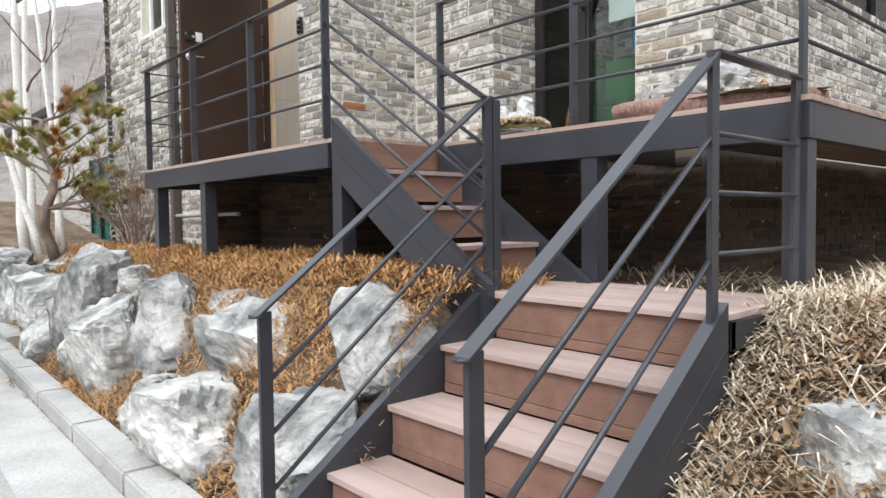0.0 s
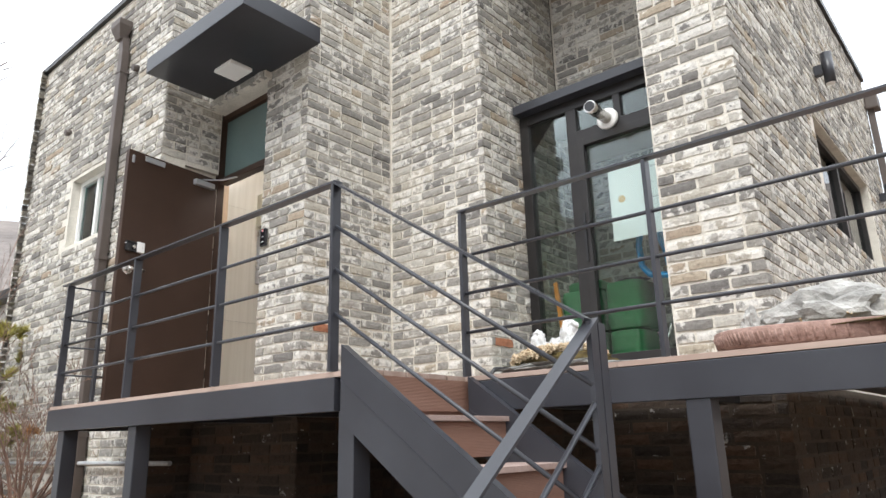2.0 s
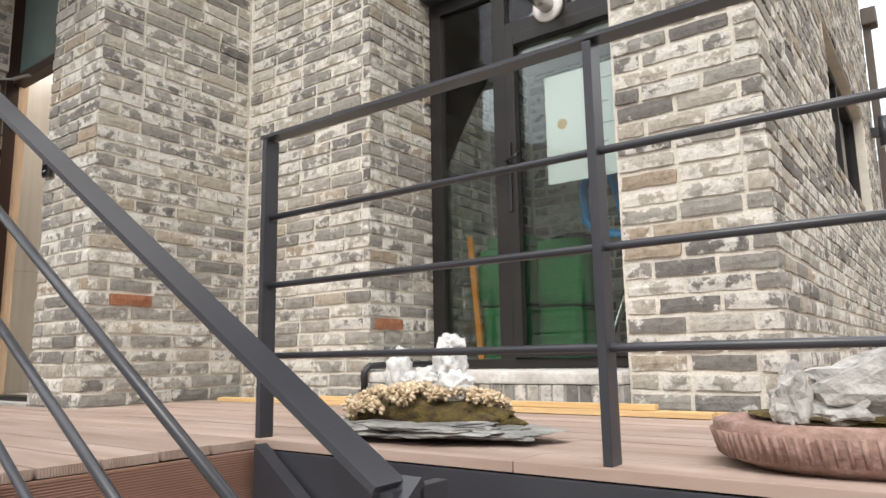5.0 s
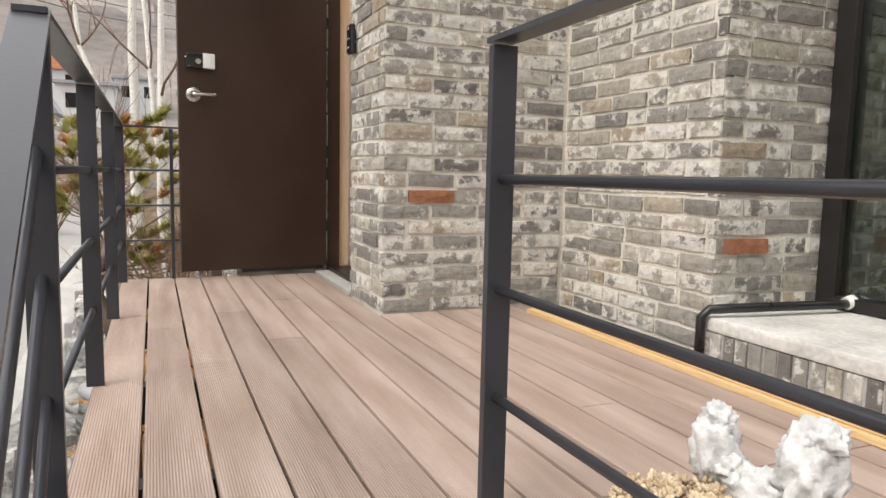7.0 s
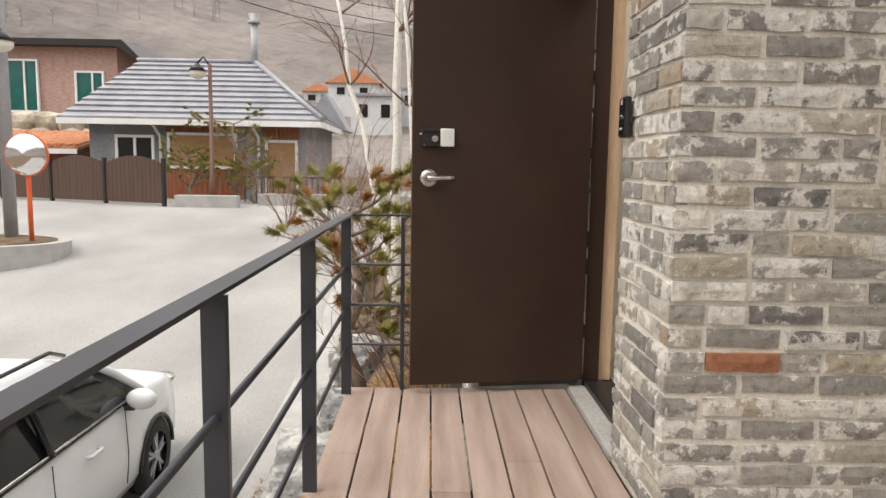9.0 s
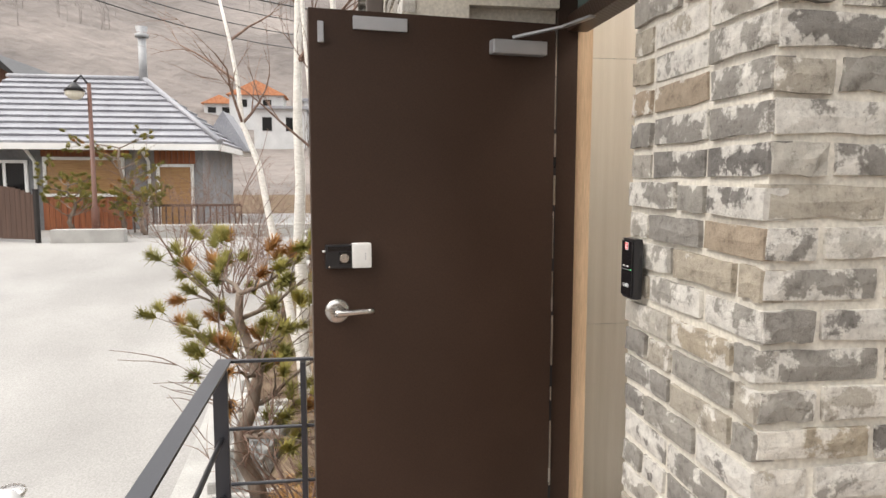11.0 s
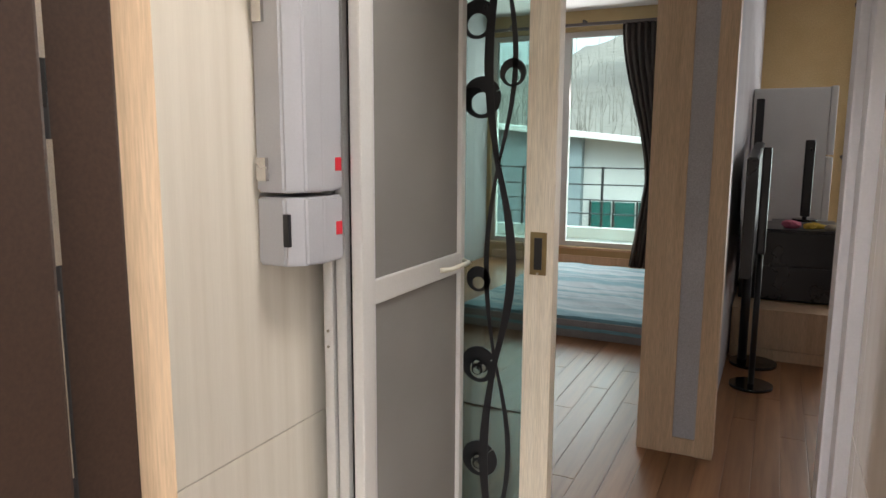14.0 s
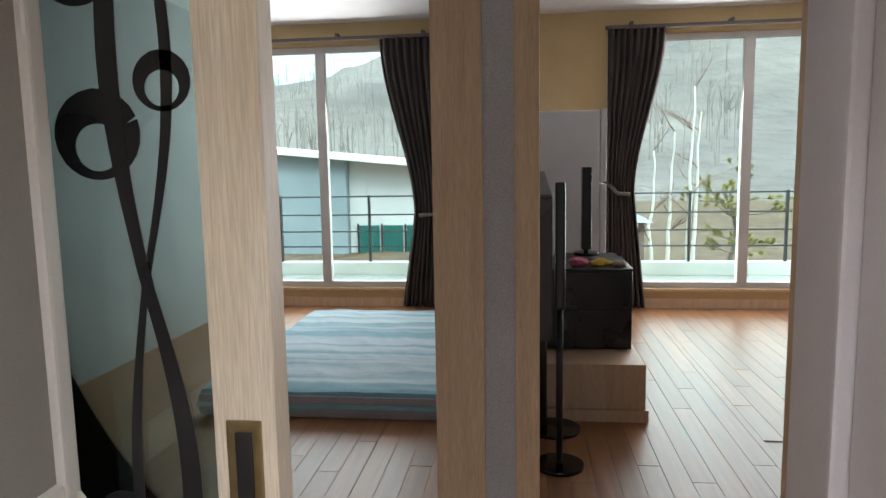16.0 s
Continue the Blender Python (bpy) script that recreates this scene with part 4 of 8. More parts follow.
# ---- inside ----
FZ = 0.12
FW = 11.5     # window wall of the rooms
CZ = 3.2
YH = 4.42     # inner edge of the foyer
hall = structure(new("floor"), "brown laminate plank floor", "floor")
box_part("floor_base", (-8.7, YH + 0.1, FZ - 0.2), (-3.48, FW + 0.2, FZ - 0.0065), M["oak_floor"], hall)
box_part("floor_base", (-3.48, 7.9, FZ - 0.2), (-1.9, FW + 0.2, FZ - 0.0065), M["oak_floor"], hall)
structure(box_part("floor_foyer", (-6.2, YD + 0.13, -0.05), (-4.87, YH + 0.1, 0.035), M["concrete"]), "pale tiled foyer floor", "floor")


TW = 1.75     # tile width


def tiled(name, lo, hi, axis, label, mat="tile"):
    """A wall of tall tiles with narrow joints."""
    w = structure(box_part(name, lo, hi, M["curb"]), label, "wall")
    n = {"x": 0, "y": 1}[axis]
    face = hi[n] if axis == "x" and lo[0] < -5.5 else lo[n]
    sgn = 1 if face == hi[n] else -1
    o = 1 - n
    u = lo[o]
    while u < hi[o] - 0.01:
        u1 = min(u + TW, hi[o])
        z = lo[2] + 0.9 - 1.2
        while z < hi[2] - 0.01:
            z0, z1 = max(z, lo[2]), min(z + 1.2, hi[2])
            a, b = [0, 0, z0 + 0.001], [0, 0, z1 - 0.001]
            a[o], b[o] = u + 0.001, u1 - 0.001
            a[n], b[n] = sorted((face, face + sgn * 0.008))
            box_part("tile", a, b, M[mat], w, bevel=0.0012)
            z += 1.2
        u = u1
    return w


tiled("wall_foyer_left", (-6.26, 3.5, 0.0), (-6.158, 5.0, 2.84), "x", "pale vein-cut tile wall of the foyer")
structure(box_part("wall_foyer_front", (-6.15, 3.556, 0.0), (-5.86, 3.604, 2.84), M["tile"]), "pale vein-cut tile wall of the foyer", "wall")
TW = 0.6
tiled("wall_foyer_right", (-4.922, YD + 0.094, 0.0), (-4.81, 4.885, 2.84), "x", "glossy pale tile wall of the foyer", "tile_gloss")
structure(box_part("door_lining", (-5.85, 3.547, 0.035), (-5.757, 3.612, 2.78), M["oak"]), "pale wood lining of the entry door", "trim")
structure(box_part("ceiling_foyer", (-6.26, YD + 0.13, 2.85), (-4.7, YH, 2.93), M["white"]), "plain white foyer ceiling", "ceiling")
bm = bmesh.new()
add_box(bm, (-8.7, YH, CZ), (-3.48, FW + 0.2, CZ + 0.1))
add_box(bm, (-3.48, 7.9, CZ), (-1.9, FW + 0.2, CZ + 0.1))
structure(mesh_ob("ceiling", bm, M["white"]), "plain white ceiling", "ceiling")
WB, WT = 0.33, 2.96
bm = bmesh.new()
for x0, x1, z0, z1 in ((-8.95, -8.55, -0.1, CZ), (-8.55, -6.42, -0.1, WB), (-8.55, -6.42, WT, CZ), (-6.42, -4.52, -0.1, CZ), (-4.52, -2.2, -0.1, WB), (-4.52, -2.2, WT, CZ), (-2.2, -1.9, -0.1, CZ)):
    add_box(bm, (x0, FW, z0), (x1, FW + 0.2, z1))
structure(mesh_ob("wall_windows", bm, M["ochre"]), "ochre plaster wall between the wide windows", "wall")
for nm, lo, hi in (("wall_living_right", (-2.1, 7.9, 0.0), (-1.9, FW, CZ)), ("wall_living_front", (-3.48, 7.86, 0.0), (-1.9, 7.9, CZ)), ("wall_living_side", (-3.48, 4.61, 0.0), (-3.465, 7.86, CZ)),
                   ("wall_living_hall", (-4.8, YD + 0.2, 0.0), (-4.53, 5.3, CZ)), ("wall_living_entry", (-4.53, 4.606, 0.0), (-3.48, 4.63, CZ)),
                   ("wall_bed_left", (-8.7, 5.13, 0.0), (-8.6, FW, CZ)), ("wall_room", (-5.53, 6.40, 0.0), (-5.37, FW, CZ)), ("wall_hall_left", (-8.7, 5.03, 0.0), (-6.45, 5.13, CZ)),
                   ("wall_foyer_head", (-6.26, YH - 0.03, 2.45), (-4.8, YH + 0.05, CZ)), ("wall_hall_end", (-6.45, YH + 0.05, 0.0), (-6.262, 5.03, CZ))):
    structure(box_part(nm, lo, hi, M["wallpaper"]), "grey papered room wall", "wall")
# wood trims at the end of the partition
for x0, x1, y0, y1 in ((-5.668, -5.503, 6.34, 6.50), (-5.401, -5.321, 6.34, 6.46)):
    structure(box_part("trim", (x0, y0, FZ), (x1, y1, 2.9), M["oak"], bevel=0.003), "light oak door lining", "trim")
structure(box_part("trim_wall_end", (-5.503, 6.355, FZ + 0.08), (-5.401, 6.40, 2.9), M["wallpaper"]), "narrow grey papered strip between wood linings", "trim")
structure(box_part("baseboard", (-5.503, 6.345, FZ), (-5.401, 6.40, FZ + 0.08), M["oak"], bevel=0.003), "light oak skirting", "baseboard")
structure(box_part("wall_lintel", (-8.6, 6.34, 2.55), (-5.37, 6.45, CZ), M["wallpaper"]), "grey papered wall over the bedroom opening", "wall")
structure(box_part("trim_head", (-5.668, 6.335, 2.9), (-5.321, 6.50, 2.96), M["oak"]), "light oak lining head", "trim")
structure(box_part("baseboard_windows", (-8.5, FW - 0.02, FZ), (-2.1, FW, FZ + 0.10), M["oak"]), "oak skirting under the windows", "baseboard")
# sliding middle door with a swirl pattern on its glass, and the jamb opposite
sl = structure(new("door_3"), "pale ash framed sliding glass door with black swirls, half open", "door")
box_part("stile", (-5.803, 4.996, FZ), (-5.712, 5.05, 2.42), M["oak_pale"], sl, bevel=0.004)
box_part("stile", (-6.42, 5.0, FZ), (-6.33, 5.04, 2.42), M["oak_pale"], sl, bevel=0.004)
box_part("rail", (-6.33, 5.002, FZ), (-5.806, 5.038, FZ + 0.12), M["oak_pale"], sl, bevel=0.004)
box_part("rail", (-6.33, 5.002, 2.3), (-5.806, 5.038, 2.42), M["oak_pale"], sl, bevel=0.004)
g = box_part("pane", (-6.33, 5.018, FZ + 0.12), (-5.806, 5.024, 2.3), M["smoke_glass"], sl)
bm = bmesh.new()


def ribbon(bm, pts, widths, y):
    prev = None
    for i, (p, w) in enumerate(zip(pts, widths)):
        d = Vector(pts[min(i + 1, len(pts) - 1)]) - Vector(pts[max(i - 1, 0)])
        nrm = Vector((-d.y, d.x)).normalized() * w / 2
        cur = [bm.verts.new((p[0] + s * nrm.x, yy, p[1] + s * nrm.y)) for yy in (y, y - 0.0015) for s in (-1, 1)]
        if prev:
            for a, b in ((0, 1), (1, 3), (3, 2), (2, 0)):
                bm.faces.new((prev[a], prev[b], cur[b], cur[a]))
        prev = cur


def swirl(bm, cx, cz, r, w, turn=0.0, squeeze=1.0):
    pts = [(cx + squeeze * r * math.cos(a + turn), cz + r * math.sin(a + turn)) for a in (2 * math.pi * k / 22 for k in range(23))]
    ribbon(bm, pts, [w * (1 + 0.6 * math.sin(2 * math.pi * k / 22 + turn)) for k in range(23)], 5.017)


def stem(z, side):
    """Two stems that cross near 1.52 and 0.90 and part between."""
    k = math.sin(math.pi * (z - 0.90) / 0.62)
    return -5.900 + side * (0.050 if side * k > 0 else 0.034) * k


for side, w in ((1, 0.030), (-1, 0.017)):
    zs = [0.30 + 1.95 * k / 60 for k in range(61)]
    ribbon(bm, [(stem(z, side), z) for z in zs], [w * (0.62 + 0.38 * math.sin(math.pi * (z - 0.90) / 0.62) ** 2) for z in zs], 5.017 - 0.002 * (side > 0))
for cx, cz, r, w in ((-5.858, 1.788, 0.033, 0.017), (-5.957, 1.714, 0.048, 0.030), (-5.973, 1.945, 0.045, 0.026), (-5.960, 1.156, 0.030, 0.022), (-5.955, 0.875, 0.045, 0.030), (-5.948, 0.555, 0.045, 0.032), (-6.15, 1.45, 0.06, 0.035), (-6.2, 0.95, 0.05, 0.03)):
    swirl(bm, cx, cz, r, w, cx * 40)
for cx, cz in ((-5.955, 0.875), (-5.948, 0.555), (-6.15, 1.45)):
    for k in range(3):
        swirl(bm, cx + 0.012 * math.cos(k * 2.1), cz + 0.012 * math.sin(k * 2.1), 0.016, 0.006, k)
part("swirl_pattern", bm, M["black"], sl, "black swirling stem pattern")
bm = bmesh.new()
add_box(bm, (-5.785, 4.994, 1.195), (-5.733, 5.0, 1.325), 0.003)
pl = part("pull_plate", bm, M["brass"], sl, "antique brass flush pull")
box_part("pull_recess", (-5.771, 4.990, 1.212), (-5.747, 4.9945, 1.308), M["black"], pl, bevel=0.002)
bm = bmesh.new()
add_tube(bm, [(-5.759, 4.992, 1.2), (-5.759, 4.990, 1.2)], 0.004, 10)
part("screw", bm, M["chrome"], pl)
structure(box_part("door_jamb", (-4.966, 5.146, FZ), (-4.8, 5.21, 2.6), M["oak"], bevel=0.004), "light oak jamb of the sliding door", "trim")
# folding insect screen at the foyer's inner edge
sf = structure(new("door_frame"), "pale aluminium frame of the folding insect screen", "door frame")
for x0, x1, y1 in ((-6.104, -6.076, YH + 0.04), (-6.066, -6.036, YH + 0.03)):
    box_part("jamb", (x0, YH - 0.03, 0.04), (x1, y1, 2.4), M["screen_frame"], sf, bevel=0.009)
for x0, x1 in ((-6.0755, -6.0665), (-6.0355, -6.0125)):
    box_part("gasket", (x0, YH - 0.012, 0.04), (x1, YH + 0.03, 2.4), M["black"], sf, "dark gap seal between the profiles")
for z in (1.13, 1.09):
    bm = bmesh.new()
    add_tube(bm, [(-6.090, YH - 0.0302, z), (-6.090, YH - 0.032, z)], 0.004, 10)
    part("screw", bm, M["chrome"], sf)
box_part("jamb", (-4.962, 4.888, 0.04), (-4.85, 5.0, 2.6), M["frame_white"], sf, bevel=0.006)
box_part("jamb", (-4.984, 5.003, 0.04), (-4.85, 5.143, 2.6), M["frame_white"], sf, bevel=0.006)
box_part("head", (-6.10, YH - 0.03, 2.4), (-4.935, YH + 0.06, 2.448), M["screen_frame"], sf, bevel=0.004)
sc = structure(new("screen_door"), "folded insect screen door in a pale aluminium frame, standing open", "screen door")
bm = bmesh.new()
SX = -5.98
Y0, Y1, ZM = 4.375, 4.954, 1.237
add_box(bm, (SX - 0.03, Y0, 0.14), (SX, Y0 + 0.055, 2.38), 0.006)
part("stile", bm, M["screen_frame"], sc)
box_part("stile_lip", (SX - 0.022, Y0 + 0.0555, 0.2), (SX - 0.006, Y0 + 0.068, 2.32), M["frame_white"], sc, bevel=0.003)
box_part("stile", (SX - 0.03, Y1 - 0.03, 0.14), (SX, Y1, 2.38), M["screen_frame"], sc, bevel=0.006)
for z0, z1 in ((0.14, 0.2), (ZM - 0.04, ZM + 0.02), (2.32, 2.38)):
    box_part("rail", (SX - 0.028, Y0 + 0.055, z0), (SX - 0.002, Y1 - 0.03, z1), M["screen_frame"], sc, bevel=0.004)
for z0, z1 in ((0.2, ZM - 0.04), (ZM + 0.02, 2.32)):
    box_part("screen", (SX - 0.019, Y0 + 0.0685, z0), (SX - 0.014, Y1 - 0.03, z1), M["screen"], sc, "fine grey mesh")
bm = bmesh.new()
add_tube(bm, [(SX, Y1 - 0.17, ZM - 0.012), (SX + 0.025, Y1 - 0.15, ZM - 0.01), (SX + 0.03, Y1 - 0.09, ZM - 0.008), (SX + 0.025, Y1 - 0.03, ZM - 0.008), (SX, Y1 - 0.01, ZM - 0.006)], 0.0075, 8)
part("pull_handle", bm, M["cream"], sc)
# fire door closer cases and the chime box on the foyer wall
bx = thing("alarm_case", "tall silver grey alarm control case on the tiled foyer wall", "control case")
def case(name, z0, z1, par, mat):
    bm = bmesh.new()
    add_prism(bm, [(-6.15, 4.22), (-6.075, 4.22), (-6.04, 4.25), (-6.03, 4.30), (-6.03, 4.375), (-6.15, 4.375)], "z", z0, z1)
    bmesh.ops.bevel(bm, geom=list(bm.edges), offset=0.005, segments=2, affect="EDGES")
    return part(name, bm, mat, par)
case("upper_case", 1.475, 1.905, bx, M["case_grey"])
case("lower_case", 1.315, 1.465, bx, M["case_grey"])
box_part("switch", (-6.074, 4.212, 1.36), (-6.06, 4.222, 1.43), M["black"], bx)
box_part("hinge", (-6.14, 4.21, 1.50), (-6.115, 4.22, 1.55), M["chrome"], bx)
box_part("hinge", (-6.14, 4.21, 1.83), (-6.115, 4.22, 1.88), M["chrome"], bx)
for z in (1.375, 1.52):
    box_part("sticker", (-6.0298, 4.345, z), (-6.0285, 4.368, z + 0.03), M["red"], bx, "small red square sticker")
cb = thing("chime_box", "cream plastic box with a curved lower edge on the foyer wall", "control box")
bm = bmesh.new()
add_prism(bm, [(4.20, 1.935), (4.24, 1.925), (4.30, 1.915), (4.37, 1.918), (4.37, 2.3), (4.20, 2.3)], "x", -6.15, -6.05)
bmesh.ops.bevel(bm, geom=list(bm.edges), offset=0.006, segments=2, affect="EDGES")
part("case", bm, M["cream"], cb)
box_part("cover_line", (-6.051, 4.215, 2.04), (-6.048, 4.365, 2.043), M["black"], cb)

# bedroom
mt = thing("floor_mattress", "thin floor mattress in striped pale blue bedding", "mattress")
bm = bmesh.new()
bmesh.ops.create_grid(bm, x_segments=60, y_segments=60, size=1.0)
for v in bm.verts:
    x, y = v.co.x, v.co.y
    e = max(abs(x), abs(y))
    v.co = Vector((-6.62 + 0.82 * x, 9.32 + 1.24 * y, FZ + 0.155 + 0.012 * noise.noise(Vector((x * 2.5, y * 3, 1))) + 0.010 * noise.ridged_multi_fractal(Vector((x * 2.2 + y, y * 3.0, 0)), 1, 2, 3, 1, 2) - 0.1 * max(0, e - 0.965) / 0.035))
part("cover", bm, M["bedding"], mt)
box_part("pad", (-7.43, 8.09, FZ), (-5.81, 10.55, FZ + 0.145), M["mattress"], mt, bevel=0.04)


def curtain(label, x0, x1, tie, ztop, zbot, side, seed):
    """A pleated curtain drawn to one side and held at tie height."""
    c = thing("curtain", label, "curtain")
    bm = bmesh.new()
    nu, nv = 90, 40
    grid = []
    for j in range(nv + 1):
        z = zbot + (ztop - zbot) * j / nv
        k = 1 - 0.5 * smooth(ztop, tie, z)
        if z < tie:
            k = 0.5 + 0.22 * (tie - z) / (tie - zbot)
        row = []
        for i in range(nu + 1):
            u = i / nu
            x = x0 + (x1 - x0) * (u * k if side < 0 else 1 - (1 - u) * k)
            fold = 0.03 * math.sin(u * 2 * math.pi * 9 + seed) + 0.012 * math.sin(u * 41 + z * 2 + seed)
            row.append(bm.verts.new((x, FW - 0.09 + fold * (0.55 + 0.45 * k), z)))
        grid.append(row)
    for a, b in zip(grid, grid[1:]):
        for i in range(nu):
            bm.faces.new((a[i], a[i + 1], b[i + 1], b[i])).smooth = True
    cl = part("cloth", bm, M["curtain"], c)
    cl.modifiers.new("thick", "SOLIDIFY").thickness = 0.004
    bm = bmesh.new()
    xa, xb = (x0 - 0.02, x0 + (x1 - x0) * 0.40) if side < 0 else (x1 + 0.02, x1 - (x1 - x0) * 0.40)
    add_tube(bm, [(xa, FW - 0.02, tie + 0.14), (xa + (xb - xa) * 0.3, FW - 0.15, tie + 0.05), ((xa + xb) / 2, FW - 0.155, tie), (xb, FW - 0.14, tie - 0.01)], 0.022, 8)
    part("tie_back", bm, M["tieback"], c)
    return c


curtain("dark brown patterned curtain tied back beside the bedroom window", -6.88, -6.22, 1.15, 3.0, FZ + 0.02, 1, 0.3)
curtain("dark brown curtain tied back beside the living room window", -4.52, -3.95, 1.35, 3.0, FZ + 0.02, -1, 1.1)
curtain("dark brown curtain at the far edge of the living room window", -2.45, -2.12, 1.35, 3.0, FZ + 0.02, 1, 2.1)
for x0, x1 in ((-8.5, -6.2), (-4.55, -2.12)):
    r = thing("curtain_rail", "dark curtain rail with brackets over the window", "curtain rail")
    bm = bmesh.new()
    add_box(bm, (x0, FW - 0.12, 3.0), (x1, FW - 0.07, 3.035), 0.004)
    part("rail", bm, M["pipe"], r)
    for t in (0.1, 0.5, 0.9):
        box_part("bracket", (x0 + (x1 - x0) * t, FW - 0.12, 3.035), (x0 + (x1 - x0) * t + 0.03, FW, 3.07), M["pipe"], r)
for nm, x0, x1, mid in (("window_4", -8.55, -6.42, -7.575), ("window_5", -4.52, -2.2, -3.10)):
    w = structure(new(nm), "wide white framed sliding window with a low sill", "window")
    for a, b, z0, z1, y in ((x0, x0 + 0.06, WB, WT, 0.05), (x1 - 0.06, x1, WB, WT, 0.05), (x0 + 0.06, x1 - 0.06, WB, WB + 0.06, 0.05), (x0 + 0.06, x1 - 0.06, WT - 0.06, WT, 0.05), (mid - 0.05, mid + 0.05, WB + 0.06, WT - 0.06, 0.04)):
        box_part("window_frame", (a, FW + y, z0), (b, FW + y + 0.08, z1), M["sash"], w, bevel=0.004)
    for a, b, y in ((x0 + 0.06, mid - 0.05, 0.08), (mid + 0.05, x1 - 0.06, 0.1)):
        p = box_part("pane", (a, FW + y, WB + 0.06), (b, FW + y + 0.006, WT - 0.06), M["pale_green_glass"], w)
        p.visible_shadow = False
    box_part("window_sill", (x0, FW - 0.03, WB - 0.03), (x1, FW + 0.05, WB - 0.001), M["oak"], w, bevel=0.004)


def window_light(x0, x1, watts):
    """The sky's light in a wide window opening."""
    la = new("window_daylight", bpy.data.lights.new("window_daylight", "AREA"))
    la.data.shape, la.data.size, la.data.size_y, la.data.energy, la.data.color = "RECTANGLE", x1 - x0, WT - WB, watts, (1.0, 0.98, 0.96)
    la.matrix_world = look(((x0 + x1) / 2, FW + 0.19, (WB + WT) / 2), ((x0 + x1) / 2, FW - 3, (WB + WT) / 2 - 0.6))


window_light(-8.5, -6.45, 44)
window_light(-4.5, -2.25, 58)
# unseen glowing ceiling square, added to brighten the foyer
sl2 = thing("foyer_fill_light", "added lit white square on the foyer ceiling, unseen, brightens the foyer", "ceiling light")
box_part("frame", (-5.45, 4.0, 2.80), (-4.97, 4.48, 2.85), M["white"], sl2, bevel=0.01)
box_part("diffuser", (-5.42, 4.03, 2.792), (-5.0, 4.45, 2.7995), M["lit"], sl2)
# fill lamp added below it, lifting the foyer walls
la = new("foyer_fill_lamp", bpy.data.lights.new("foyer_fill_lamp", "AREA"))
la.data.shape, la.data.size, la.data.size_y, la.data.energy, la.data.color = "RECTANGLE", 0.42, 0.42, 6.2, (1.0, 0.97, 0.93)
la.matrix_world = look((-5.21, 4.24, 2.78), (-5.21, 4.241, 0))

# living room
fg = thing("fridge", "tall white two-door refrigerator by the partition", "refrigerator")
box_part("body", (-5.36, 9.55, FZ + 0.02), (-4.79, 10.2, 2.07), M["white"], fg, bevel=0.01)
box_part("door", (-4.786, 9.56, 1.52), (-4.735, 10.19, 2.08), M["white"], fg, bevel=0.012)
box_part("door", (-4.786, 9.56, FZ + 0.06), (-4.735, 10.19, 1.505), M["white"], fg, bevel=0.012)
box_part("foot", (-5.3, 9.6, FZ), (-4.85, 10.1, FZ + 0.02), M["black"], fg)
cb2 = thing("low_cabinet", "light oak low cabinet plinth under the black rack", "cabinet")
box_part("body", (-5.36, 8.19, FZ), (-4.66, 9.3, 0.47), M["oak"], cb2, bevel=0.004)
box_part("front_panel", (-5.34, 8.17, 0.20), (-4.655, 8.189, 0.475), M["oak"], cb2, bevel=0.003)
box_part("plinth", (-5.35, 8.165, FZ), (-4.637, 8.189, 0.195), M["oak"], cb2, bevel=0.003)
bk = thing("equipment_box", "matte black equipment box with clutter on top", "speaker")
box_part("body", (-5.34, 8.5, 0.478), (-4.69, 9.1, 0.985), M["black"], bk, bevel=0.012)
box_part("top_board", (-5.345, 8.495, 0.986), (-4.685, 9.105, 1.0), M["black"], bk, bevel=0.003)
for z0, z1 in ((0.49, 0.73), (0.74, 0.975)):
    box_part("front_panel", (-5.33, 8.488, z0), (-4.70, 8.499, z1), M["black"], bk, bevel=0.003)
for x, y, c, s in ((-5.02, 8.62, "pink", 0.05), (-4.9, 8.62, "yellow", 0.035), (-4.83, 8.66, "yellow", 0.03), (-4.76, 8.6, "straw_pale", 0.035), (-4.86, 8.75, "yellow", 0.03)):
    bm = lump(s, (1.5, 0.9, 0.7), int(x * -100), 0.3, 2)
    for v in bm.verts:
        v.co += Vector((x, y, 1.0 + s * 0.55))
    tagged(mesh_ob("small_toy", bm, M[c]), "small soft coloured toy on the black box", "toy", "clutter on the box")
tv = thing("television", "large flat black television seen from its edge", "television")
bm = bmesh.new()
add_prism(bm, [(7.45, 0.80), (8.75, 0.80), (8.75, 1.62), (7.45, 1.52)], "x", -5.30, -5.235)
bmesh.ops.bevel(bm, geom=list(bm.edges), offset=0.008, segments=2, affect="EDGES")
part("panel", bm, M["black"], tv)
part("column", (lambda b: (add_tube(b, [(-5.27, 8.05, 0.14), (-5.27, 8.05, 0.9)], 0.03, 12), b)[1])(bmesh.new()), M["black"], tv)
part("base", (lambda b: (add_tube(b, [(-5.2, 8.02, FZ), (-5.2, 8.02, FZ + 0.02)], 0.15, 28), b)[1])(bmesh.new()), M["gloss_black"], tv)
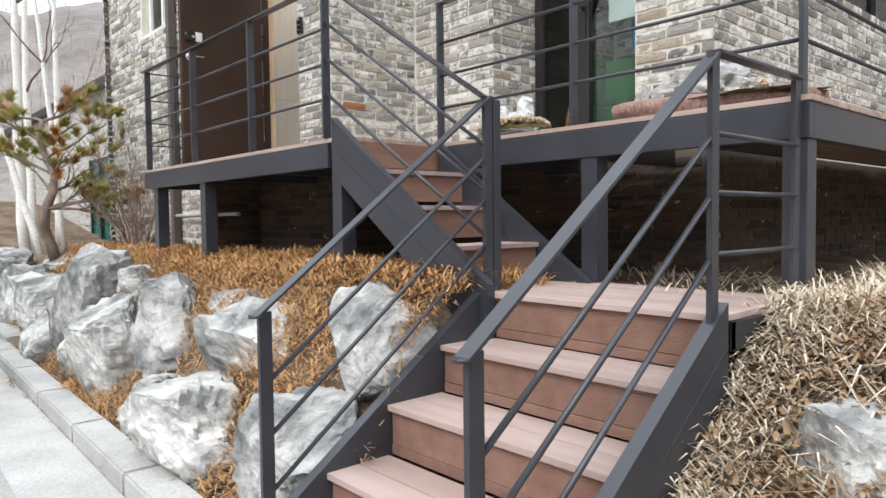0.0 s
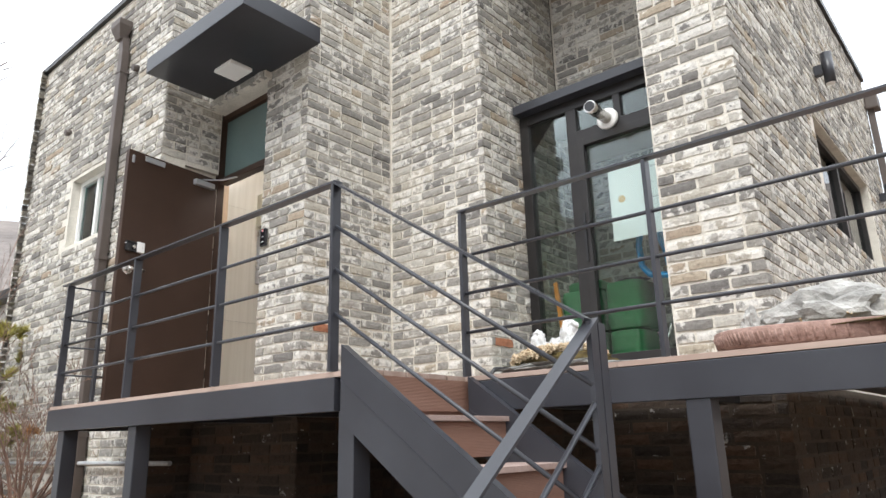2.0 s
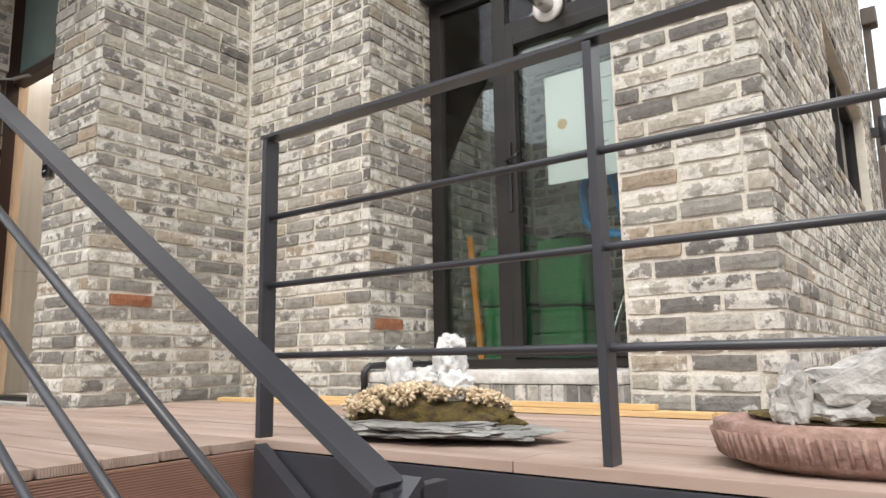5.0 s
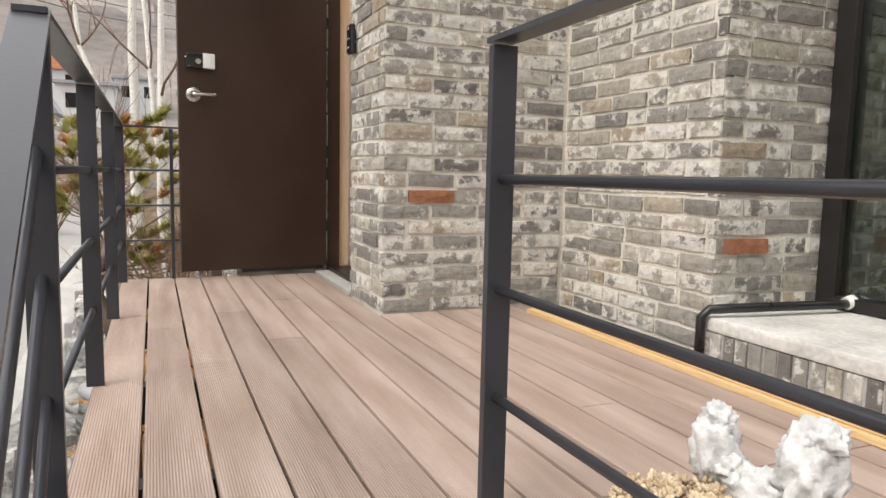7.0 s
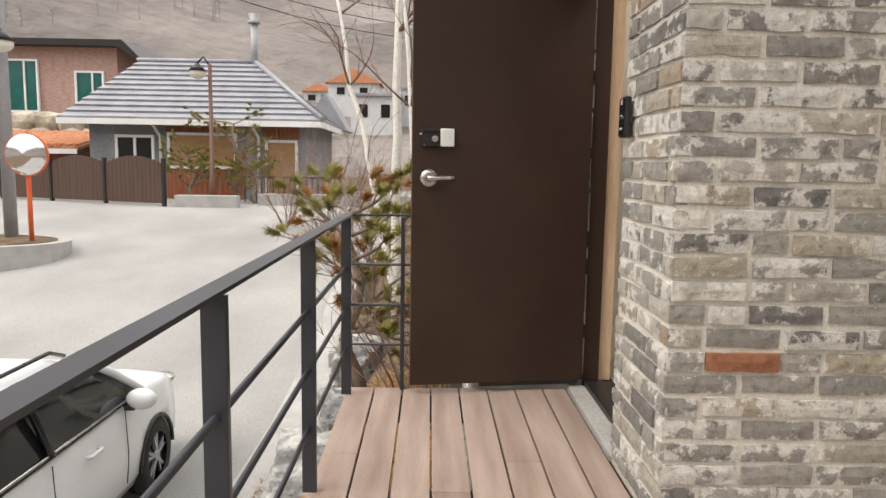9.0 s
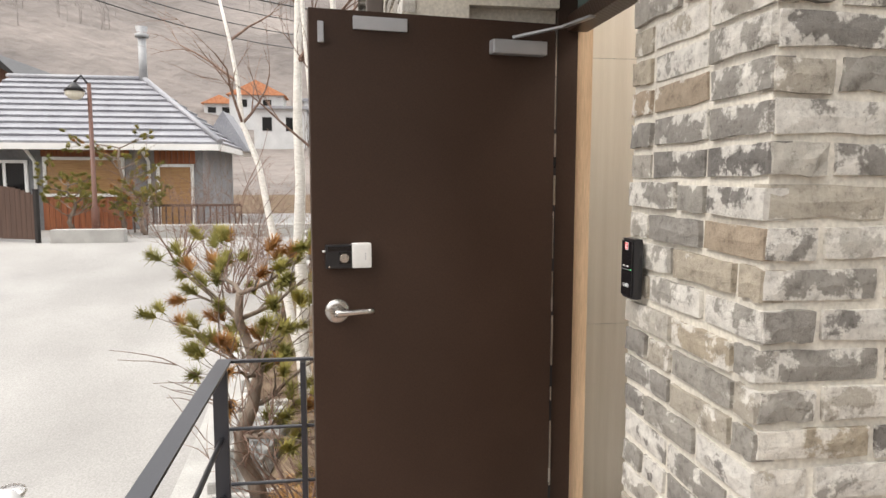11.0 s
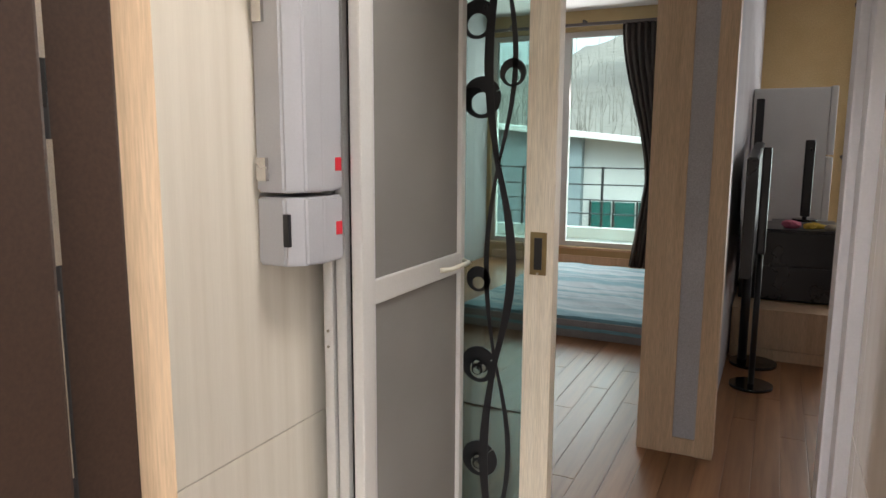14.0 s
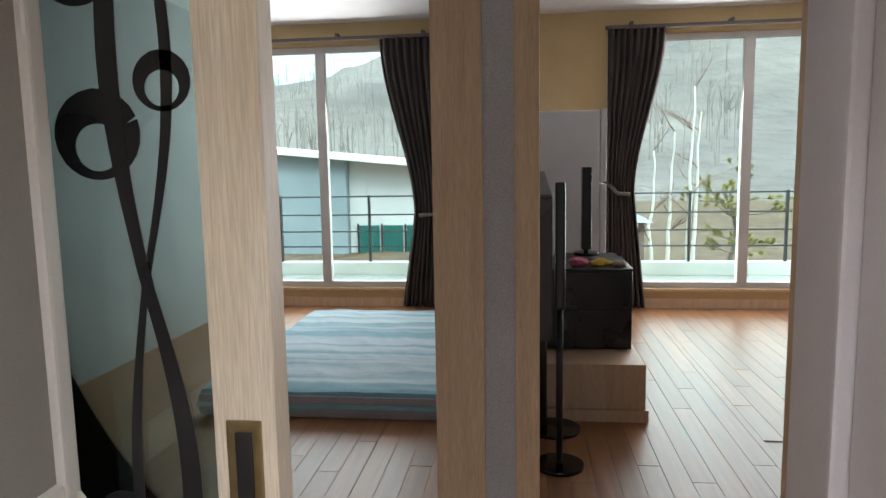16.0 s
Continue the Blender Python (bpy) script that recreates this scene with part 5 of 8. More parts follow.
for x, y, z0, z1, w in ((-5.195, 7.53, 0.95, 1.58, 0.05), (-4.92, 9.2, 1.04, 1.64, 0.07), (-5.29, 9.0, 1.3, 1.95, 0.06)):
    s = tagged(new("tower_speaker"), "slim black tower speaker on a round base", "speaker", "slim speakers")
    part("cabinet", (lambda b: (add_box(b, (x - w / 2, y - 0.05, z0), (x + w / 2, y + 0.05, z1), 0.012), b)[1])(bmesh.new()), M["black"], s)
    zb = FZ if y < 8 else 1.0 if y > 9.1 else 0.478
    part("pole", (lambda b: (add_tube(b, [(x, y, zb + 0.015), (x, y, z0)], 0.018, 10), b)[1])(bmesh.new()), M["black"], s)
    part("base", (lambda b: (add_tube(b, [(x, y, zb), (x, y, zb + 0.02)], 0.125 if y < 8 else 0.09, 28), b)[1])(bmesh.new()), M["gloss_black"], s)
sh = thing("speaker_shelf", "black shelf carrying the rear speaker", "shelf")
box_part("board", (-5.15, 9.1, 0.98), (-4.7, 9.32, 0.998), M["black"], sh)
box_part("side", (-5.15, 9.12, 0.472), (-5.13, 9.3, 0.98), M["black"], sh)
box_part("side", (-4.72, 9.12, 0.472), (-4.7, 9.3, 0.98), M["black"], sh)

# balcony and what stands behind the house
bal = structure(box_part("balcony", (-9.0, FW + 0.2, -0.3), (-1.5, FW + 1.5, 0.26), M["concrete"]), "pale concrete balcony outside the windows", "balcony")
structure(box_part("balcony_kerb", (-9.0, FW + 1.3, 0.262), (-1.5, FW + 1.5, 0.42), M["white"]), "white balcony upstand", "balcony")
br = thing("balcony_railing", "thin grey steel balcony railing", "railing")
for x in (-8.6, -7.4, -6.2, -5.0, -4.4, -3.35, -2.2):
    box_part("post", (x, FW + 1.38, 0.42), (x + 0.03, FW + 1.42, 1.3), M["steel"], br)
for z in (0.62, 0.82, 1.04, 1.28):
    part("rail", (lambda b: (add_tube(b, [(-9, FW + 1.4, z), (-1.5, FW + 1.4, z)], 0.01, 8), b)[1])(bmesh.new()), M["steel"], br)

# ---- bank with boulders ----
def boulder(x, y, z, w, d, h, seed, label="pale grey and white angular boulder in the bank"):
    """A split block: a softened cube cut by random planes, then chipped."""
    rng = random.Random(seed * 7 + 1)
    bm = bmesh.new()
    bmesh.ops.create_cube(bm, size=2.0)
    bmesh.ops.subdivide_edges(bm, edges=list(bm.edges), cuts=17, use_grid_fill=True)
    cuts = [(Vector((rng.gauss(0, 1), rng.gauss(0, 1), rng.gauss(0, 0.8))).normalized(), rng.uniform(0.70, 1.0)) for _ in range(11)]
    o = Vector((rng.uniform(-50, 50), rng.uniform(-50, 50), rng.uniform(-50, 50)))
    for v in bm.verts:
        p = v.co.lerp(v.co.normalized() * 1.15, 0.45)
        for dd, k in cuts:
            e = p.dot(dd) - k
            if e > 0:
                p -= dd * e
        q = p * 1.6 + o
        p *= 1 + 0.10 * noise.noise(q) + 0.07 * noise.noise(q * 2.7) + 0.05 * noise.noise(q * 6) + 0.03 * noise.noise(q * 13)
        v.co = Vector((p.x * w, p.y * d, p.z * h)) * 0.565
    ob = mesh_ob("boulder", bm, M["rock"])
    ob.matrix_basis = pose(x, y, z, 0, (seed * 23) % 22 - 11, (seed * 37) % 40 - 20)
    return tagged(ob, label, "boulder", "boulders of the bank")


for i, (x, y, z, w, d, h) in enumerate(((-4.45, 1.52, -1.46, 0.75, 0.55, 0.80), (-3.85, 1.8, -1.24, 0.72, 0.55, 0.62), (-2.62, 1.36, -1.60, 0.78, 0.48, 0.48), (-2.62, 1.9, -1.25, 0.75, 0.55, 0.60),
                                       (-1.54, 1.88, -1.12, 0.50, 0.42, 0.56), (-1.52, 1.45, -1.47, 0.42, 0.40, 0.44), (-5.85, 1.8, -1.35, 0.80, 0.6, 1.1), (-7.4, 1.75, -1.5, 1.0, 0.6, 0.75),
                                       (-8.7, 1.8, -1.45, 1.0, 0.6, 0.8), (-10.1, 1.8, -1.35, 1.1, 0.6, 0.85), (0.31, 2.22, -1.26, 0.34, 0.30, 0.36), (-3.35, 1.45, -1.66, 0.42, 0.35, 0.35),
                                       (-5.15, 1.6, -1.55, 0.62, 0.5, 0.62), (-6.6, 1.6, -1.6, 0.7, 0.5, 0.6), (-3.2, 2.0, -1.15, 0.5, 0.4, 0.4), (-5.1, 2.0, -1.1, 0.5, 0.4, 0.4), (-8.2, 2.25, -0.95, 0.9, 0.5, 0.22), (-6.9, 2.2, -1.0, 0.7, 0.5, 0.3))):
    boulder(x, y, z, w, d, h, 11 + i)


def tufts(name, label, count, area, length, mat, seed, keep, lift=0.0, width=0.0035):
    """Loose dry blades lying and standing over the ground."""
    rng = random.Random(seed)
    vs, fs = [], []
    n = 0
    while n < count:
        x, y = rng.uniform(area[0], area[1]), rng.uniform(area[2], area[3])
        k = keep(x, y)
        if rng.random() > k:
            n += 0.25
            continue
        n += 1
        z = ground_rough(x, y) + rng.uniform(-0.01, 0.05) * (0.5 + k) + lift * k
        a = rng.uniform(0, 2 * math.pi)
        up = rng.uniform(-0.15, 0.75)
        L = length * rng.uniform(0.5, 1.4)
        d = Vector((math.cos(a), math.sin(a), up)).normalized() * L
        s = Vector((-math.sin(a), math.cos(a), 0)) * width * rng.uniform(0.6, 1.5)
        p = Vector((x, y, z))
        m = p + d * 0.55 + Vector((0, 0, 0.15 * L))
        e = p + d + Vector((0, 0, -0.1 * L))
        i = len(vs)
        vs += [tuple(p - s), tuple(p + s), tuple(m + s * 0.8), tuple(m - s * 0.8), tuple(e)]
        fs += [(i, i + 1, i + 2, i + 3), (i + 3, i + 2, i + 4)]
    me = bpy.data.meshes.new(name)
    me.from_pydata(vs, [], fs)
    me.materials.append(mat)
    return tagged(new(name, me), label, "dry grass", kind="stuff")


nz = lambda x, y, f, o=0.0: 0.5 + noise.noise(Vector((x * f, y * f, o)))
tufts("dry_grass", "matted orange-brown dry grass and needles on the bank", 46000, (-8.5, -1.25, 1.2, 2.75), 0.085, M["straw"], 1,
      lambda x, y: min(1, max(0, nz(x, y, 1.6) * 1.8 - 0.25 + 0.9 * smooth(1.6, 2.0, y))), 0.07)
tufts("dry_grass", "matted brown dry weeds at the foot of the bank", 7000, (-8.5, -1.0, 1.05, 1.6), 0.07, M["straw_brown"], 2, lambda x, y: max(0, nz(x, y, 2.2, 3) * 1.5 - 0.3), 0.03)
tufts("dry_grass", "pale dry straw scattered over the side yard", 64000, (-0.15, 2.4, 1.1, 5.0), 0.10, M["straw_pale"], 3, lambda x, y: min(1, max(0, nz(x, y, 1.1, 8) * 1.9 - 0.1)), 0.03)
tufts("dry_grass", "brown leaf litter and weeds over the side yard", 22000, (-0.15, 2.4, 1.1, 4.5), 0.06, M["straw_brown"], 6, lambda x, y: max(0, nz(x, y, 1.7, 4) * 1.5 - 0.2), 0.02, 0.007)
tufts("dry_grass", "long pale straw stalks fallen over the side yard", 3000, (-0.02, 1.8, 1.5, 3.6), 0.22, M["straw_pale"], 4, lambda x, y: max(0, nz(x, y, 0.9, 5) * 1.4 - 0.3), 0.05, 0.003)
tufts("dry_grass", "thin dry grass under the deck", 3500, (-5.6, -0.3, 2.3, 4.2), 0.13, M["straw_pale"], 5, lambda x, y: max(0, nz(x, y, 1.7, 2) - 0.35), 0.0)
rng = random.Random(12)
vs, fs = [], []
for _ in range(1500):
    x, y = rng.uniform(-0.5, 3.0), rng.uniform(1.5, 5.2)
    s = rng.uniform(0.008, 0.035)
    p = Vector((x, y, ground_rough(x, y) + s * 0.3))
    i = len(vs)
    vs += [tuple(p + Vector((rng.uniform(-s, s), rng.uniform(-s, s), rng.uniform(0, s)))) for _ in range(5)]
    fs += [(i, i + 1, i + 2), (i + 1, i + 3, i + 2), (i, i + 2, i + 4), (i, i + 4, i + 1)]
me = bpy.data.meshes.new("gravel")
me.from_pydata(vs, [], fs)
me.materials.append(M["grey_stone"])
tagged(new("gravel", me), "small pale stones scattered over the side yard", "gravel", kind="stuff")

# ---- things on the deck ----
tr = thing("stone_tray_garden", "slate tray of dried sedum, moss and white stones on the deck", "tray garden")
rng = random.Random(3)
TRC, TRM = Vector((-1.935, 3.215, 0)), Matrix.Rotation(radians(4), 3, "Z")
bm = lump(1.0, (0.375, 0.185, 0.027), 5, 0.5, 5, 2.2, 9, 0.72)
for v in bm.verts:
    q = v.co.copy()
    layer = 0.006 * noise.noise(Vector((q.x * 9, q.y * 9, q.z * 60))) + 0.012 * noise.noise(Vector((q.x * 22, q.y * 22, 1)))
    v.co = TRM @ (q * (1 + layer)) + TRC + Vector((0, 0, 0.033 + 0.25 * layer))
    v.co.z = max(v.co.z, 0.002)
part("slate_plate", bm, M["slate"], tr)
bm = lump(1.0, (0.27, 0.112, 0.058), 8, 0.3, 4, 2.2, 3, 0.9)
for v in bm.verts:
    q = v.co * (1 + 0.10 * noise.noise(v.co * 40))
    v.co = TRM @ q + TRC + Vector((-0.02, 0.02, 0.052))
for f in bm.faces:
    f.smooth = True
part("moss_mound", bm, M["moss"], tr)


def rosette(c, size, beads, par):
    """A dried sedum head: a clump of small plump leaves."""
    bm = bmesh.new()
    for _ in range(beads):
        d = Vector((rng.gauss(0, 1), rng.gauss(0, 1), rng.gauss(0.35, 0.8))).normalized()
        r = rng.uniform(0.0045, 0.008)
        m = Matrix.Translation(c + d * size * rng.uniform(0.6, 1.0)) @ d.to_track_quat("Z", "Y").to_matrix().to_4x4() @ Matrix.Diagonal((0.8, 0.8, 1.35, 1))
        bmesh.ops.create_icosphere(bm, subdivisions=1, radius=r, matrix=m)
    for f in bm.faces:
        f.smooth = True
    part("sedum_rosette", bm, M["sedum"], par)


for k in range(120):
    a, r = rng.uniform(0, 6.28), math.sqrt(rng.random())
    px, py = 0.28 * r * math.cos(a), 0.145 * r * math.sin(a)
    if py < -0.075 and px > 0.02 or px > 0.23:
        continue
    rosette(TRM @ Vector((px, py, 0)) + TRC + Vector((-0.03, 0.015, 0.060 + 0.068 * math.sqrt(max(0, 1 - r * r)) + 0.006)), rng.uniform(0.014, 0.022), rng.randrange(22, 34), tr)
for x, y, z, sz, sd in ((-2.15, 3.34, 0.165, (0.045, 0.045, 0.075), 1), (-1.965, 3.35, 0.195, (0.055, 0.05, 0.085), 2), (-1.87, 3.24, 0.135, (0.065, 0.045, 0.045), 3), (-2.02, 3.30, 0.15, (0.05, 0.04, 0.04), 4), (-1.955, 3.36, 0.255, (0.038, 0.033, 0.035), 5), (-2.155, 3.35, 0.225, (0.032, 0.03, 0.03), 6), (-2.10, 3.33, 0.15, (0.03, 0.03, 0.03), 7)):
    bm = lump(1.0, sz, 30 + sd, 0.8, 4, 2.4, 7, 0.72)
    for v in bm.verts:
        v.co *= 1 + 0.07 * noise.noise(v.co * 60)
        v.co += Vector((x, y, z))
    for f in bm.faces:
        f.smooth = True
    part("white_stone", bm, M["white_stone"], tr)
lp = thing("oval_stone_planter", "long oval reddish clay tray with a grey viewing stone", "planter")
bm = bmesh.new()
n = 40
prof = [(0.86, 0.0), (0.97, 0.02), (1.0, 0.06), (1.0, 0.085), (0.965, 0.09), (0.93, 0.075), (0.0, 0.07)]
rings = []
C, A, B = Vector((-0.67, 3.30, 0.002)), 0.50, 0.22
for r, z in prof:
    rings.append([bm.verts.new(C + Matrix.Rotation(radians(20), 3, "Z") @ Vector((A * max(r, 0.01) * math.copysign(abs(math.cos(t)) ** 0.75, math.cos(t)), B * max(r, 0.01) * math.copysign(abs(math.sin(t)) ** 0.75, math.sin(t)), z))) for t in (2 * math.pi * k / n for k in range(n))])
for a, b in zip(rings, rings[1:]):
    for k in range(n):
        bm.faces.new((a[k], a[(k + 1) % n], b[(k + 1) % n], b[k])).smooth = True
bm.faces.new(rings[0][::-1])
part("tray", bm, M["clay"], lp)
for x, y, z, s, sd, mt in ((-0.74, 3.27, 0.14, (0.25, 0.11, 0.13), 21, "grey_stone"), (-0.55, 3.34, 0.12, (0.15, 0.09, 0.075), 22, "grey_stone"), (-0.92, 3.22, 0.10, (0.09, 0.07, 0.05), 23, "grey_stone"), (-1.0, 3.19, 0.12, (0.04, 0.045, 0.09), 25, "grey_stone"), (-0.67, 3.30, 0.08, (0.47, 0.2, 0.03), 24, "moss")):
    bm = lump(1.0, s, sd, 0.7, 4, 2.4, 10, 0.65)
    for v in bm.verts:
        v.co += Vector((x, y, z))
    part("viewing_stone" if mt == "grey_stone" else "moss", bm, M[mt], lp)
for k in range(13):
    rosette(Vector((-0.66 + rng.uniform(-0.34, 0.38), 3.28 + rng.uniform(-0.12, 0.12), 0.115)), rng.uniform(0.014, 0.022), 22, lp)
# pressed upright grooves round the tray
for k in range(110):
    t = 2 * math.pi * k / 110
    q = Vector((A * math.copysign(abs(math.cos(t)) ** 0.75, math.cos(t)), B * math.copysign(abs(math.sin(t)) ** 0.75, math.sin(t)), 0))
    lo_, hi_ = (C + Matrix.Rotation(radians(20), 3, "Z") @ (q * 0.975) + Vector((0, 0, 0.022))), (C + Matrix.Rotation(radians(20), 3, "Z") @ (q * 1.003) + Vector((0, 0, 0.070)))
    bm = bmesh.new()
    add_tube(bm, [lo_, hi_], rng.uniform(0.003, 0.006), 5)
    part("relief_rib", bm, M["clay"], lp)

for k, (x0, x1, y, z) in enumerate(((-4.1, -2.9, 4.08, 0.02), (-4.12, -2.55, 4.12, 0.02), (-2.9, -1.4, 4.08, 0.02), (-2.52, -1.35, 4.12, 0.02), (-3.6, -1.6, 4.10, 0.042))):
    bm = bmesh.new()
    add_box(bm, (x0, y - 0.018, z - 0.018), (x1, y + 0.018, z + 0.002), 0.002)
    tagged(mesh_ob("wooden_lath", bm, M["wood_lath"]), "new yellow pine lath lying along the wall", "lath", "laths along the wall")
pp = thing("black_pipe", "thin black pipe bent over the doorstep corner", "pipe")
bm = bmesh.new()
add_tube(bm, [(-3.17, 4.27, 0.0), (-3.17, 4.27, 0.155), (-3.15, 4.29, 0.185), (-3.12, 4.4, 0.19), (-3.06, 4.85, 0.19), (-3.06, 4.93, 0.19)], 0.018, 10)
part("tube", bm, M["black"], pp)
part("end_cap", (lambda b: (add_tube(b, [(-3.06, 4.90, 0.19), (-3.06, 4.94, 0.20)], 0.026, 12), b)[1])(bmesh.new()), M["white"], pp)

# flue through the glazing
fl = thing("boiler_flue", "polished steel flue pipe on a white wall plate", "flue")
part("wall_plate", (lambda b: (add_tube(b, [(-2.36, YW + 0.0, 2.16), (-2.36, YW - 0.025, 2.16), (-2.36, YW - 0.03, 2.16)], [0.09, 0.09, 0.07], 28), b)[1])(bmesh.new()), M["white"], fl)
part("pipe", (lambda b: (add_tube(b, [(-2.36, YW - 0.02, 2.16), (-2.36, YW - 0.19, 2.16), (-2.36, YW - 0.195, 2.16), (-2.36, YW - 0.31, 2.16)], [0.045, 0.045, 0.05, 0.05], 20), b)[1])(bmesh.new()), M["chrome"], fl)
part("cap", (lambda b: (add_tube(b, [(-2.36, YW - 0.311, 2.16), (-2.36, YW - 0.318, 2.16)], 0.04, 20), b)[1])(bmesh.new()), M["black"], fl)
pa = thing("paper_notice", "white printed sheet taped inside the glass door", "notice")
PY = YW + 0.04
box_part("sheet", (-2.43, PY, 1.15), (-1.96, PY + 0.002, 1.77), M["paper"], pa)
for z, w in ((1.68, 0.16), (1.55, 0.10), (1.43, 0.14), (1.33, 0.09), (1.25, 0.06)):
    box_part("print_line", (-2.16, PY - 0.002, z), (-2.16 + w, PY - 0.001, z + 0.008), M["alu"], pa)
bm = bmesh.new()
add_tube(bm, [(-2.33, PY - 0.001, 1.48), (-2.33, PY - 0.002, 1.48)], 0.03, 16)
part("emblem", bm, M["wood_lath"], pa)
# store room
for x, y, z0, z1, wx, wy in ((-2.93, 5.42, 0.15, 0.52, 0.17, 0.2), (-2.94, 5.42, 0.53, 0.88, 0.18, 0.2), (-2.91, 5.44, 0.885, 0.96, 0.16, 0.18), (-2.55, 5.42, 0.15, 0.5, 0.15, 0.2), (-2.54, 5.42, 0.51, 0.9, 0.165, 0.2)):
    bm = bmesh.new()
    rr = random.Random(int(x * -100 + z0 * 10))
    n_lv, n_a = 22, 40
    rings = []
    for j in range(n_lv + 1):
        z = z0 + (z1 - z0) * j / n_lv
        ed = 1 - 0.06 * max(0, abs(2 * j / n_lv - 1) - 0.75) / 0.25
        ring = []
        for k in range(n_a):
            t = 2 * math.pi * k / n_a
            q = Vector((math.cos(t) * 2.2 + x, math.sin(t) * 2.2, z * 9))
            wob = ed * (1 + 0.03 * noise.noise(q) + 0.012 * math.sin(j * 2.4 + rr.uniform(-0.5, 0.5)))
            ring.append(bm.verts.new((x + wob * wx * math.copysign(abs(math.cos(t)) ** 0.45, math.cos(t)), y + wob * wy * math.copysign(abs(math.sin(t)) ** 0.45, math.sin(t)), z)))
        rings.append(ring)
    for a, b in zip(rings, rings[1:]):
        for k in range(n_a):
            bm.faces.new((a[k], a[(k + 1) % n_a], b[(k + 1) % n_a], b[k])).smooth = True
    bm.faces.new(rings[0][::-1])
    bm.faces.new(rings[-1])
    tagged(mesh_ob("net_roll", bm, M["green_net"]), "folded green shade netting stored behind the glass door", "netting", "green net bundles")
bm = lump(1.0, (0.14, 0.1, 0.03), 71, 0.5, 3)
for v in bm.verts:
    v.co += Vector((-2.52, 5.42, 0.925))
tagged(mesh_ob("folded_cloth", bm, M["black"]), "dark folded cloth on the green netting", "cloth")
ok = thing("broom_stick", "orange wooden stick leaning in the store room", "stick")
part("stick", (lambda b: (add_bar(b, (-3.02, 5.15, 0.15), (-3.14, 5.22, 0.98), (1, 0, 0), 0.035, 0.02), b)[1])(bmesh.new()), M["orange"], ok)
wp = thing("water_pipes", "blue insulated water pipes with steel manifolds in the store room", "pipes")
for pts in (((-2.30, 5.24, 1.42), (-2.34, 5.2, 1.15), (-2.33, 5.2, 0.98), (-2.27, 5.2, 0.90), (-2.20, 5.2, 0.885), (-2.10, 5.2, 0.87), (-2.03, 5.2, 0.80), (-2.015, 5.2, 0.70)),
            ((-2.17, 5.24, 1.42), (-2.16, 5.2, 1.18), (-2.12, 5.2, 1.05), (-2.11, 5.2, 0.95)),
            ((-2.05, 5.24, 1.42), (-2.04, 5.2, 1.25), (-1.98, 5.2, 1.14), (-1.92, 5.2, 1.08))):
    part("hose", (lambda b: (add_tube(b, pts, 0.026, 10), b)[1])(bmesh.new()), M["blue"], wp)
part("manifold", (lambda b: (add_tube(b, [(-2.16, 5.2, 0.93), (-1.82, 5.2, 0.94)], 0.012, 8), b)[1])(bmesh.new()), M["brass"], wp)
for x in (-2.11, -2.0):
    part("valve", (lambda b: (add_tube(b, [(x, 5.2, 0.93), (x, 5.2, 0.98)], [0.016, 0.02], 10), b)[1])(bmesh.new()), M["chrome"], wp)
sd = thing("step_stool", "folded white metal step stool in the store room", "stool")
for x, d in ((-2.12, -0.16), (-2.06, 0.0), (-1.99, 0.06)):
    part("leg", (lambda b: (add_tube(b, [(x + d, 5.19, 0.15), (x, 5.26, 0.62)], 0.016, 10), b)[1])(bmesh.new()), M["chrome"], sd)
box_part("tread", (-2.14, 5.22, 0.58), (-1.96, 5.36, 0.70), M["cream"], sd, bevel=0.008)

# card reader beside the entry
cr = thing("card_reader", "glossy black entry card reader on the brick pier", "card reader")
bm = bmesh.new()
add_box(bm, (-4.807, YE - 0.032, 1.272), (-4.735, YE - 0.006, 1.424), 0.013)
body = part("body", bm, M["black"], cr)
bm = bmesh.new()
add_box(bm, (-4.802, YE - 0.0345, 1.280), (-4.740, YE - 0.031, 1.416), 0.0015)
fp = part("front_plate", bm, M["gloss_black"], cr)
for k in (0, 1):
    box_part("sticker_bar", (-4.7765, YE - 0.0366, 1.3985 + k * 0.006), (-4.7655, YE - 0.03625, 1.4015 + k * 0.006), M["paper"], cr)
box_part("sticker_edge", (-4.780, YE - 0.0355, 1.394), (-4.762, YE - 0.0346, 1.413), M["paper"], cr)
box_part("sticker", (-4.7785, YE - 0.0362, 1.3955), (-4.7635, YE - 0.0356, 1.4115), M["red"], cr)
box_part("indicator", (-4.747, YE - 0.0355, 1.346), (-4.745, YE - 0.0346, 1.348), M["green_led"], cr)
for x in (-4.790, -4.768):
    box_part("writing_bar", (x, YE - 0.0353, 1.352), (x + 0.009, YE - 0.0346, 1.356), M["paper"], cr)
box_part("seam", (-4.802, YE - 0.0353, 1.345), (-4.740, YE - 0.0346, 1.346), M["alu"], cr)
fc = bpy.data.curves.new("writing", "FONT")
fc.body, fc.size, fc.extrude, fc.align_x = "CARD", 0.0125, 0.0003, "CENTER"
fo = new("writing", fc)
fo.matrix_world = Matrix.Translation((-4.771, YE - 0.0350, 1.302)) @ Matrix.Rotation(radians(90), 4, "X")
dg = bpy.context.evaluated_depsgraph_get()
wm = bpy.data.meshes.new_from_object(fo.evaluated_get(dg))
wm.materials.clear()
wm.materials.append(M["paper"])
mw = fo.matrix_world.copy()
bpy.data.objects.remove(fo)
wo = new("writing", wm)
wo.matrix_world = mw
wo.parent = cr
sk = thing("strike_box", "black lock strike box on the dark door frame", "lock strike")
bm = bmesh.new()
